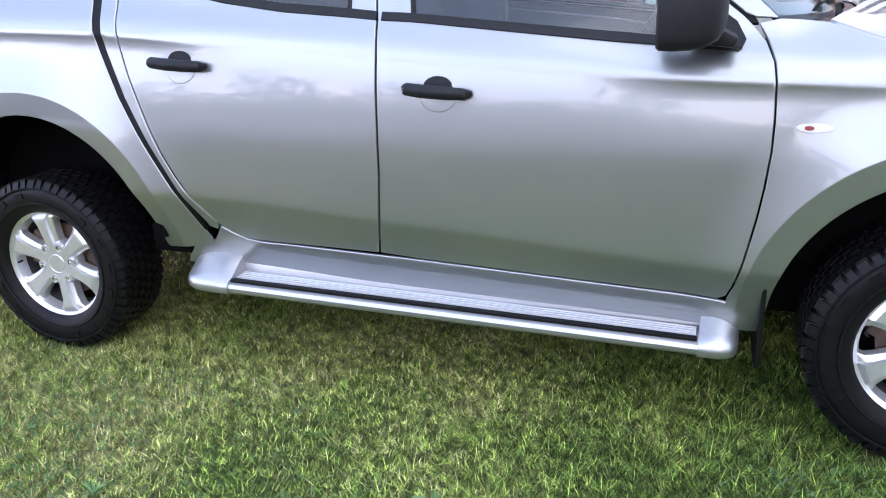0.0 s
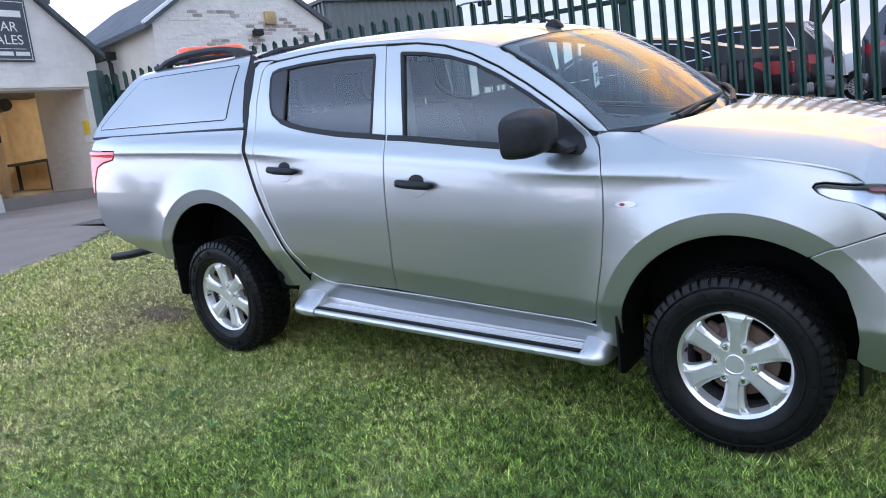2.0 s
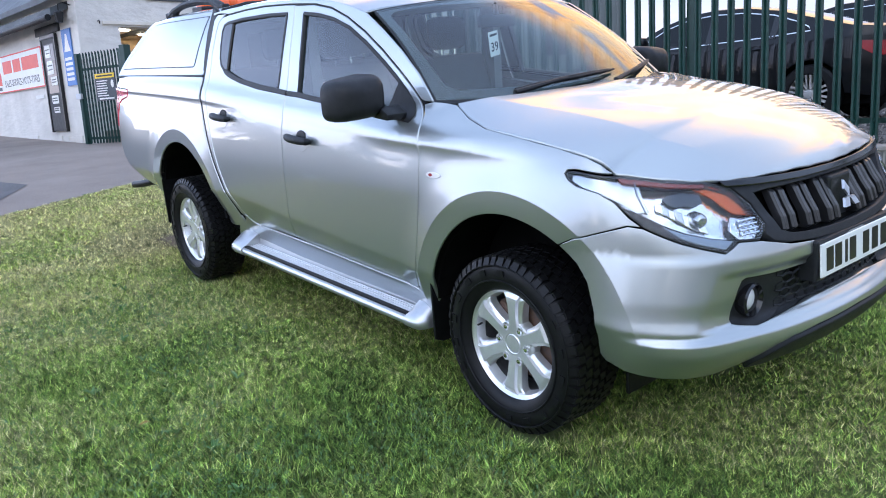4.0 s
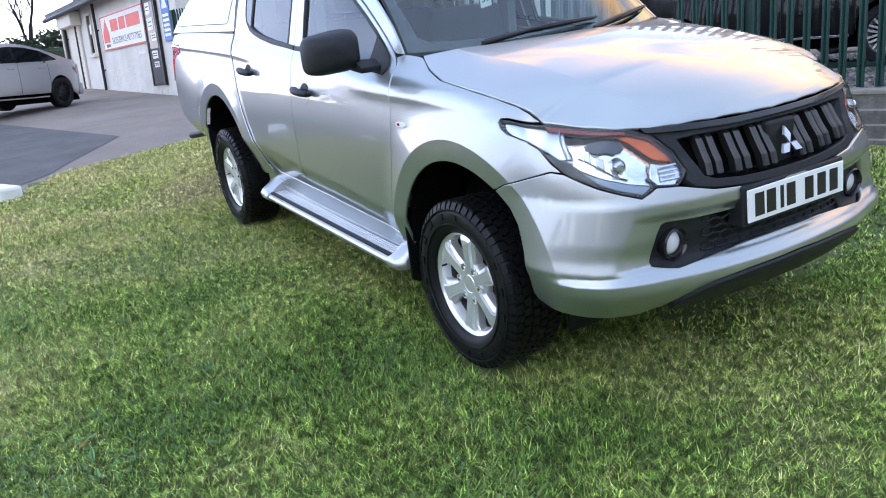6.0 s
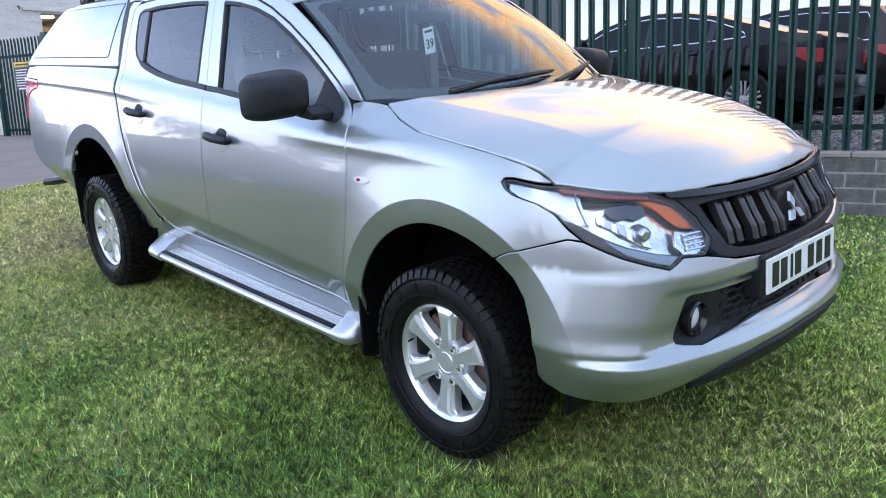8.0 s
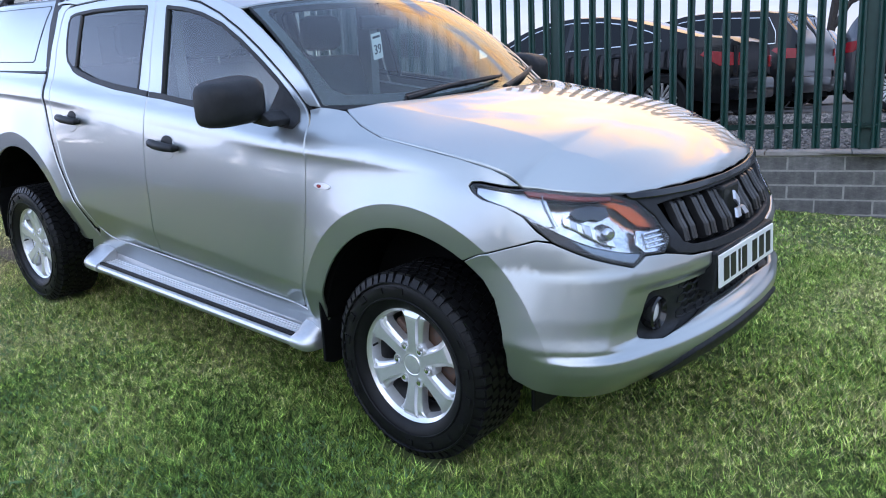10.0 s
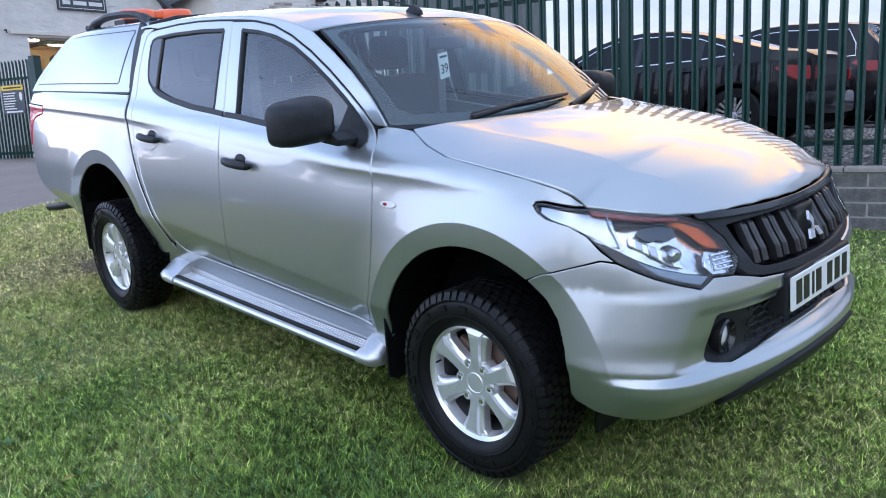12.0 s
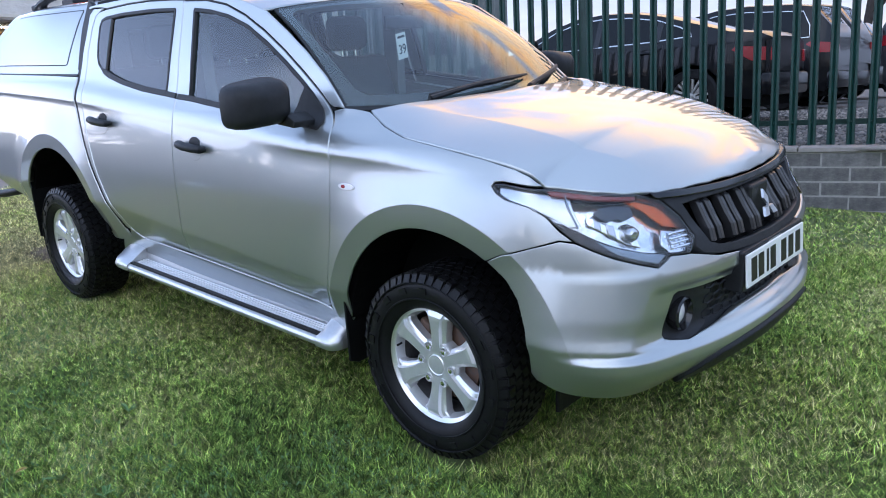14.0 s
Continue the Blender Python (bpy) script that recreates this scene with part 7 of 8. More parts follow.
def build_unseen_trees():
    """Made-up plain belt of trees and bushes on the open side, unseen behind the camera, to darken low reflections."""
    rng = random.Random(21)
    spots = []
    for k in range(70):
        a = radians(207 + 2.3 * k)
        d = rng.uniform(38, 46)
        h = rng.uniform(1.5, 5.5)
        for z in np.arange(0.6, h, 1.5):
            spots.append((d * math.cos(a), d * math.sin(a), float(z), rng.uniform(1.3, 2.2)))
    leaf_cloud("unseen_tree_belt", "unseen dark belt of bushes and trees added along the open side", spots, 90, 0.38, 22, M_LEAF, Matrix.Translation((0, 0, -0.6)), "trees")


build_unseen_trees()


# ---- palisade gate ----
def gate_leaf(name, label, a, b, z0, z1, count, board=False):
    a, b = Vector(a), Vector(b)
    L = (b - a).length
    g = thing(name, label, "gate", Matrix.Translation((a.x, a.y, z0)) @ Matrix.Rotation(math.atan2(b.y - a.y, b.x - a.x), 4, "Z"))
    H = z1 - z0
    for x in (0.0, L):
        part("stile", boxes((x - 0.045, x + 0.045, -0.045, 0.045, -0.12, H - 0.02), bevel=0.006), M_FENCE, g)
    for z in (0.12, H - 0.34):
        part("rail", boxes((0.045, L - 0.045, 0.006, 0.05, z - 0.025, z + 0.025)), M_FENCE, g)
    pale = pale_mesh(H - 0.03)
    for k in range(count):
        ob = part("pale", pale, None, g)
        ob.matrix_basis = Matrix.Translation((0.10 + (L - 0.2) * k / (count - 1), 0.0, 0.02)) @ Matrix.Diagonal((0.62, 1, 1, 1))
    part("latch", boxes((-0.09, 0.07, -0.09, -0.03, H * 0.50, H * 0.56), bevel=0.01), M_STEEL, g)
    if board:
        n = part("notice_board", boxes((0.52, 1.14, -0.032, -0.018, 0.86, 1.40)), M_SIGN, g, "dark notice board with a yellow heading")
        part("board_heading", boxes((0.53, 1.13, -0.036, -0.031, 1.30, 1.39)), M_YELLOW, n)
        part("board_bar", boxes((0.58, 1.08, -0.039, -0.035, 1.33, 1.36)), M_CHAR, n)
        for i in range(7):
            part("board_bar", boxes((0.56, 0.90 - 0.03 * (i % 3) + 0.04 * (i == 2), -0.036, -0.031, 1.235 - 0.048 * i, 1.255 - 0.048 * i)), M_SIGNW, n)
        part("board_bar", boxes((0.60, 1.06, -0.036, -0.031, 0.885, 0.915)), M_SIGNW, n)
        part("board_emblem", lathe([(0.0, -0.037), (0.06, -0.037), (0.06, -0.031)], 20), M_SIGNW, n).matrix_basis = Matrix.Translation((1.05, 0, 1.18)) @ Matrix.Diagonal((0.7, 1, 1.3, 1))
    return g


gate_leaf("palisade_gate", "open green palisade gate leaf with a notice board", (-13.76, 1.80), (-12.45, 2.27), 0.72, 2.57, 13, board=True)
def gate_post(x, y, z0, z1, w=0.075):
    p = part("gate_post", boxes((-w, w, -w, w, -0.3, z1 - z0), bevel=0.01), M_FENCE)
    p.matrix_basis = placed(x, y, z0, 20)
    tagged(p, "thick dark green square steel gate post", "gate post", "gate posts")
    return p


gate_post(-12.28, 2.29, 0.68, 2.60)
gate_post(-7.75, 2.13, 0.55, 2.62)
gate_leaf("palisade_gate", "open green palisade gate leaf seen almost edge-on", (-7.9, 2.30), (-8.75, 2.62), 0.66, 2.60, 8)


# ---- grey shed ----
def build_shed():
    s = thing("shed", "large grey corrugated steel shed behind the garage", "building", placed(-16.9, 23.4, 0.6, 71))
    bm = bmesh.new()
    x, k = -5.8, 0
    prof = []
    while x < 0:
        prof += [(x, 0.0), (x + 0.10, 0.0), (x + 0.13, -0.04), (x + 0.20, -0.04), (x + 0.23, 0.0)]
        x += 0.26
    A = [bm.verts.new((a, b, 0.0)) for a, b in prof]
    B = [bm.verts.new((a, b, 6.0)) for a, b in prof]
    for i in range(len(A) - 1):
        bm.faces.new((A[i], A[i + 1], B[i + 1], B[i]))
    part("cladding", bm, M_SHED, s)
    part("frame", boxes((-5.8, -0.02, 0.03, 16, -0.6, 5.95)), M_SHED, s)
    part("roof", prism([(-0.15, 5.95), (16, 6.5), (16, 6.62), (-0.15, 6.07)], -5.95, 0.15, axis="x"), M_SLATE, s)
    side = bmesh.new()
    for k in range(50):
        y = 0.1 + 0.32 * k
        box(side, -5.86, -5.80, y, y + 0.12, 0, 5.95)
    part("side_ribs", side, M_SHED, s)
    part("flashing", boxes((-0.06, 0.06, -0.07, 0.05, 0, 6.0)), M_SHED, s)
    part("vent", boxes((-3.6, -2.4, -0.09, -0.05, 2.2, 3.1)), M_CHAR, s)
    part("floodlight_arm", tube([(0.0, 0, 5.6), (0.5, -0.1, 5.75), (1.2, -0.3, 5.8)], 0.04, 8), M_SHED, s)
    part("floodlight", boxes((1.1, 1.6, -0.55, -0.2, 5.6, 5.8), bevel=0.03), M_BLACKTRIM, s)


build_shed()


# ---- signs and fittings on the garage ----
def on_front(name, bm, mat, label, category, group=""):
    """A thing fixed to the workshop's front; its own frame has x out of the wall and y along it."""
    ob = part(name, bm, mat)
    ob.matrix_basis = site(-13.8, 1.9, 0.6)
    return tagged(ob, label, category, group)


def build_fittings():
    FR = Matrix.Rotation(radians(90), 4, "Z") @ Matrix.Rotation(radians(90), 4, "X")  # writing that faces +x
    sg = on_front("garage_sign", boxes((0.005, 0.045, 1.49, 2.53, 3.09, 4.32), bevel=0.006), M_SIGN, "slate grey sign reading CAR SALES in white", "sign")
    for y0, y1, z0, z1 in ((1.53, 2.49, 4.265, 4.28), (1.53, 2.49, 3.13, 3.142), (1.53, 1.542, 3.13, 4.28), (2.478, 2.49, 3.13, 4.28)):
        part("sign_border", boxes((0.044, 0.047, y0, y1, z0, z1)), M_SIGNW, sg)
    part("sign_bar", boxes((0.044, 0.048, 1.62, 2.40, 3.97, 4.10)), M_SIGNW, sg)
    text_on(sg, "CAR", 0.27, Matrix.Translation((0.047, 2.01, 3.77)) @ FR, M_SIGNW)
    text_on(sg, "SALES", 0.27, Matrix.Translation((0.047, 2.01, 3.51)) @ FR, M_SIGNW)
    part("sign_bar", boxes((0.044, 0.048, 1.62, 2.40, 3.335, 3.345)), M_SIGNW, sg)
    for y0, y1 in ((1.60, 1.76), (1.82, 2.10), (2.15, 2.44)):
        part("sign_bar", boxes((0.044, 0.048, y0, y1, 3.205, 3.285)), M_SIGNW, sg)
    on_front("wall_hook", tube([(0.0, 0.42, 2.62), (0.07, 0.42, 2.63), (0.09, 0.42, 2.60), (0.08, 0.42, 2.56)], 0.012, 8), M_CHAR, "small dark iron hook on the wall", "hook")
    on_front("yellow_notice", boxes((-0.25, -0.05, 3.495, 3.515, 1.55, 1.85)), M_YELLOW, "small yellow notice on the door jamb", "notice")
    on_front("white_notice", boxes((-0.25, -0.05, 3.495, 3.515, 1.38, 1.53)), M_SIGNW, "small white notice on the door jamb", "notice")
    # inside the workshop
    sh = thing("storage_shelf", "dark steel shelf unit packed with garage goods", "shelf", site(-13.8, 1.9, 0.6) @ Matrix.Translation((-5.3, 2.55, 0.38)))
    for y in (0.0, 1.0):
        for x in (0.0, 0.45):
            part("upright", boxes((x - 0.02, x + 0.02, y - 0.02, y + 0.02, 0, 1.75)), M_DARKWOOD, sh)
    for z in (0.15, 0.62, 1.08, 1.55):
        part("shelf_board", boxes((-0.02, 0.47, -0.02, 1.02, z - 0.02, z)), M_DARKWOOD, sh)
    rng = random.Random(8)
    mats = [M_BLUE, M_SIGNW, M_FENCE, M_RED, M_CHAR, M_STEEL, M_YELLOW, M_CHAR, M_DARKWOOD]
    for z in (0.15, 0.62, 1.08, 1.55):
        y = 0.06
        while y < 0.84:
            wd, h = rng.uniform(0.08, 0.22), rng.uniform(0.12, 0.36)
            ob = part("stored_box", boxes((-0.15, 0.15, -wd / 2, wd / 2, 0, h), bevel=0.01), rng.choice(mats))
            ob.matrix_basis = sh.matrix_basis @ Matrix.Translation((0.22, y + wd / 2, z))
            tagged(ob, "small box of goods on the workshop shelf", "box", "shelf goods")
            y += wd + rng.uniform(0.01, 0.08)
    # dark work jacket on a peg rail
    bm = bmesh.new()
    rows = []
    for z, a, b in ((2.12, 0.05, 0.05), (2.06, 0.16, 0.08), (1.95, 0.24, 0.10), (1.6, 0.24, 0.11), (1.25, 0.26, 0.12), (1.0, 0.24, 0.10)):
        rows.append([bm.verts.new((b * math.sin(t) * (1 + 0.15 * math.sin(5 * t + z * 4)), a * math.cos(t), z)) for t in (2 * math.pi * k / 18 for k in range(18))])
    for r, q in zip(rows, rows[1:]):
        for k in range(18):
            bm.faces.new((r[k], r[(k + 1) % 18], q[(k + 1) % 18], q[k]))
    bm.faces.new(rows[0]); bm.faces.new(rows[-1][::-1])
    jk = thing("work_jacket", "dark work jacket hanging from a post peg", "jacket", site(-13.8, 1.9, 0.6) @ Matrix.Translation((-4.0, 3.30, 0.38)))
    part("jacket_cloth", bm, M_CHAR, jk, smooth=True)
    for s in (-1, 1):
        part("sleeve", tube([(0, s * 0.22, 1.98), (0.02, s * 0.29, 1.75), (0.03, s * 0.30, 1.35)], [0.07, 0.075, 0.06], 10), M_CHAR, jk, smooth=True)
    po = thing("workshop_post", "cream painted post inside the workshop", "post", site(-13.8, 1.9, 0.6) @ Matrix.Translation((-4.1, 3.62, 0.38)))
    part("shaft", boxes((-0.09, 0.09, -0.09, 0.09, 0, 2.82), bevel=0.01), M_INSIDE, po)
    part("peg", tube([(0.0, -0.08, 1.86), (0.0, -0.18, 1.90)], 0.012, 8), M_STEEL, po)
    ho = thing("hanging_hose", "black hose hanging down the workshop wall", "hose", site(-13.8, 1.9, 0.6))
    part("hose", tube([(-5.0, 6.5, 2.9), (-5.0, 6.48, 2.2), (-5.05, 6.46, 1.6), (-5.0, 6.48, 1.0), (-4.9, 6.44, 0.45)], 0.022, 8), M_RUBBER, ho, smooth=True)
    be = thing("workbench", "dark workbench with tools against the wall", "workbench", site(-13.8, 1.9, 0.6) @ Matrix.Translation((-7.2, 5.85, 0.38)))
    part("worktop", boxes((-1.4, 1.4, 0, 0.65, 0.86, 0.92), bevel=0.01), M_DARKWOOD, be)
    for x in (-1.3, 1.3):
        for y in (0.06, 0.58):
            part("leg", boxes((x - 0.04, x + 0.04, y - 0.04, y + 0.04, 0, 0.86)), M_DARKWOOD, be)
    du = thing("roof_duct", "dark duct under the workshop ceiling", "duct", site(-13.8, 1.9, 0.6))
    part("duct", tube([(-4.6, 4.3, 2.72), (-8.0, 4.9, 2.80)], 0.16, 14), M_BLACKTRIM, du, smooth=True)


build_fittings()


def on_side(name, bm, mat, label, category, group=""):
    """A thing fixed to the low building's front, which faces local -y."""
    ob = part(name, bm, mat)
    ob.matrix_basis = site(-13.8, 1.9, 0.6)
    return tagged(ob, label, category, group)


def build_shopfront():
    FR = Matrix.Rotation(radians(90), 4, "X")
    s = on_side("garage_banner", boxes((-6.25, -2.27, -0.05, -0.01, 1.43, 2.32), bevel=0.004), M_SIGNW, "white garage sign with orange and black lettering", "sign")
    for x0, x1, z0, z1 in ((-6.25, -2.27, 2.29, 2.32), (-6.25, -2.27, 1.43, 1.46), (-6.25, -6.22, 1.46, 2.29), (-2.30, -2.27, 1.46, 2.29)):
        part("banner_border", boxes((x0, x1, -0.056, -0.049, z0, z1)), M_RED, s)
    fl = [(-6.10, 1.62), (-5.50, 1.62), (-5.48, 1.85), (-5.60, 2.02), (-5.75, 2.24), (-5.92, 2.08), (-6.08, 1.90)]
    part("flame_shape", prism(fl, -0.054, -0.049), M_RED, s, "orange-red flame shape")
    for x0, x1 in ((-5.25, -4.55), (-4.42, -3.85), (-3.72, -2.55)):
        part("banner_bar", boxes((x0, x1, -0.054, -0.049, 1.88, 2.18)), M_RED, s)
    text_on(s, "SALES-SERVICE-MOT'S-TYRES", 0.205, Matrix.Translation((-3.92, -0.052, 1.63)) @ FR @ Matrix.Diagonal((1.02, 1.15, 1, 1)), M_CHAR)
    part("banner_bar", boxes((-5.95, -5.55, -0.054, -0.049, 1.50, 1.58)), M_CHAR, s)
    on_side("small_notice", boxes((-3.1, -2.55, -0.03, -0.01, 1.18, 1.26)), M_SIGNW, "narrow white notice on the painted wall", "notice")
    # dark shop door with posters
    d = thing("shop_door", "dark framed shop door covered with white posters", "door", site(-13.8, 1.9, 0.6))
    part("door_leaf", boxes((-2.12, -1.28, -0.06, -0.012, 0.42, 2.42), bevel=0.005), M_DARKWOOD, d)
    for b in ((-2.17, -2.12, -0.08, -0.012, 0.40, 2.5), (-1.28, -1.23, -0.08, -0.012, 0.40, 2.5), (-2.12, -1.28, -0.08, -0.012, 2.42, 2.5)):
        part("door_frame", boxes(b), M_CHAR, d)
    part("door_pane", boxes((-2.0, -1.4, -0.064, -0.058, 1.25, 2.3)), M_DARKGLASS, d)
    for x0, x1, z0, z1 in ((-1.95, -1.62, 2.02, 2.28), (-1.92, -1.55, 1.66, 1.95), (-1.80, -1.42, 1.42, 1.60), (-1.90, -1.50, 1.02, 1.20), (-1.85, -1.50, 0.82, 0.95)):
        po = part("poster", boxes((x0, x1, -0.069, -0.064, z0, z1)), M_SIGNW, d, "white paper poster")
        for i in range(2):
            z = z0 + (z1 - z0) * (0.3 + 0.3 * i)
            part("poster_bar", boxes((x0 + 0.04, x1 - 0.06, -0.071, -0.0685, z, z + 0.025)), M_CHAR, po)
    on_side("timber_lintel", boxes((-2.5, -1.0, -0.05, -0.005, 2.52, 2.70), bevel=0.008), M_DARKWOOD, "dark timber lintel over the shop door", "lintel")
    bn = on_side("blue_banner", boxes((-0.92, -0.40, -0.03, -0.012, 1.36, 2.52)), M_BLUE, "blue upright banner with white shapes and bars", "banner")
    part("banner_shape", prism([(-0.84, 2.06), (-0.48, 2.06), (-0.56, 2.22), (-0.62, 2.42), (-0.70, 2.42), (-0.76, 2.22)], -0.034, -0.0295), M_SIGNW, bn)
    for i in range(5):
        part("banner_bar", boxes((-0.86, -0.47 + 0.02 * (i % 2), -0.034, -0.0295, 1.88 - 0.105 * i, 1.94 - 0.105 * i)), M_SIGNW, bn)
    la = thing("wall_lantern", "dark metal wall lantern on a bracket", "lantern", site(-13.8, 1.9, 0.6))
    part("lantern_body", lathe([(0.0, 2.60), (0.07, 2.60), (0.10, 2.78), (0.10, 2.80), (0.0, 2.84)], 8, axis="z"), M_BLACKTRIM, la).matrix_basis = Matrix.Translation((-0.25, -0.25, 0.0))
    part("bracket", tube([(-0.25, 0.0, 2.95), (-0.25, -0.15, 3.0), (-0.25, -0.25, 2.96), (-0.25, -0.25, 2.80)], 0.012, 8), M_BLACKTRIM, la)
    for x in (-7.6, -11.1):
        w = thing("narrow_window", "narrow dark window with a pale frame", "window", site(-13.8, 1.9, 0.6))
        part("pane", boxes((x - 0.22, x + 0.22, -0.02, -0.005, 1.45, 2.5)), M_DARKGLASS, w)
        for b in ((x - 0.27, x - 0.22, -0.05, -0.005, 1.40, 2.55), (x + 0.22, x + 0.27, -0.05, -0.005, 1.40, 2.55), (x - 0.22, x + 0.22, -0.05, -0.005, 2.50, 2.55), (x - 0.32, x + 0.32, -0.10, -0.005, 1.33, 1.40)):
            part("frame_bar", boxes(b), M_CREAM, w)
    for x in (-6.75, -9.2, -10.75):
        pi = thing("wall_pipe", "black downpipe fixed to the painted wall", "pipe", site(-13.8, 1.9, 0.6))
        part("pipe", tube([(x, -0.07, 0.35), (x, -0.07, 2.75)], 0.04, 10), M_BLACKTRIM, pi, smooth=True)
        for z in (0.9, 2.0):
            part("clip", boxes((x - 0.06, x + 0.06, -0.08, 0.0, z, z + 0.04)), M_BLACKTRIM, pi)
    sb = on_side("shutter_box", boxes((-10.5, -8.6, -0.32, -0.01, 2.32, 2.72), bevel=0.02), M_CREAM, "grey roller shutter box over an opening", "shutter")
    part("shutter_curtain", boxes((-10.3, -8.8, -0.06, -0.012, 0.42, 2.32)), M_WALL, sb)
    for z in range(12):
        part("shutter_slat", boxes((-10.28, -8.82, -0.072, -0.058, 0.50 + 0.15 * z, 0.60 + 0.15 * z)), M_CREAM, sb)
    on_side("eaves_gutter", tube([(-11.9, -0.40, 2.70), (-0.45, -0.40, 2.72)], 0.065, 10), M_BLACKTRIM, "black half-round gutter along the eaves", "gutter")
    sp = part("sign_post", boxes((-0.10, 0.10, -0.04, 0.04, 0, 1.45), bevel=0.01), M_CHAR)
    sp.matrix_basis = site(-13.8, 1.9, 0.6) @ Matrix.Translation((-12.2, -0.55, 0.3))
    tagged(sp, "dark upright post board beside the wall", "post")
    # low plinth course of rough stones
    bm = bmesh.new()
    rng = random.Random(2)
    x = -11.7
    while x < -0.5:
        wd = rng.uniform(0.25, 0.55)
        box(bm, x, x + wd - 0.02, -rng.uniform(0.008, 0.03), 0.02, -0.3, rng.uniform(0.25, 0.34), bevel=0.006, seg=1)
        x += wd
    pl = part("plinth_stones", bm, M_WALL)
    pl.matrix_basis = site(-13.8, 1.9, 0.6)
    tagged(pl, "rough whitewashed stones along the wall foot", "plinth", kind="structure")


build_shopfront()


def build_gable_fittings():
    m = site(-12.1, 6.3, 0.6) @ Matrix.Rotation(radians(-14), 4, "Z")
    al = thing("alarm_box", "weathered tan alarm box on the gable wall", "alarm", m)
    part("box_body", boxes((0.0, 0.10, 2.42, 2.70, 3.55, 3.85), bevel=0.03), M_ORANGEBOX, al, smooth=True)
    la = thing("security_lamp", "small dark security lamp on the gable wall", "lamp", m)
    part("lamp_head", boxes((0.06, 0.22, 2.02, 2.24, 3.28, 3.42), m=Matrix.Identity(4), bevel=0.02), M_BLACKTRIM, la)
    part("lamp_arm", tube([(0.0, 2.13, 3.46), (0.12, 2.13, 3.42)], 0.02, 8), M_BLACKTRIM, la)
    # bricks laid bare where the paint has flaked
    bw = thing("flaking_bricks", "bare courses of old brick in whitewash", "brickwork", m, kind="structure")
    rng = random.Random(6)
    me = None
    for row in range(15):
        for k in range(20):
            y, z = -0.1 + 0.225 * k + (0.11 if row % 2 else 0), 2.7 + 0.078 * row
            if y > 3.8 or z > 3.5 + 1.35 * (1 - abs(y - 1.9) / 2.15):
                continue
            n = noise.noise(Vector((y * 1.3, z * 2.2, 4.0)))
            if n < -0.05 and rng.random() < 0.8:
                continue
            bare = n > 0.22 and rng.random() < 0.75
            if me is None:
                ob0 = boxes((-0.01, 0.007, 0, 0.212, 0, 0.066), bevel=0.003)
                me = bpy.data.meshes.new("brick")
                ob0.to_mesh(me); ob0.free()
                me2 = me.copy()
                me.materials.append(M_WALL); me2.materials.append(M_OLDBRICK)
            ob = part("brick", me2 if bare else me, None, bw)
            ob.matrix_basis = Matrix.Translation((rng.uniform(-0.004, 0.003), y, z))
    li = thing("link_wall", "cream rendered link wall between the gables", "wall", site(-13.8, 1.9, 0.6), kind="structure")
    part("render_face", boxes((-2.2, -1.9, 3.9, 6.2, -0.6, 3.3)), M_CREAM, li)
    part("link_roof", prism([(4.0, 3.10), (6.3, 3.10), (6.3, 3.22), (4.0, 3.22)], -7.0, -1.75, axis="x"), M_SLATE, li)
    dp = thing("downpipe", "dark gutter and downpipe at the corner", "pipe", site(-13.8, 1.9, 0.6))
    part("pipe", tube([(0.08, 4.12, 3.25), (0.10, 4.22, 3.05), (0.10, 4.24, 0.3)], 0.05, 10), M_BLACKTRIM, dp, smooth=True)
    part("hopper", boxes((0.0, 0.2, 4.1, 4.34, 3.12, 3.30), bevel=0.02), M_BLACKTRIM, dp)


build_gable_fittings()

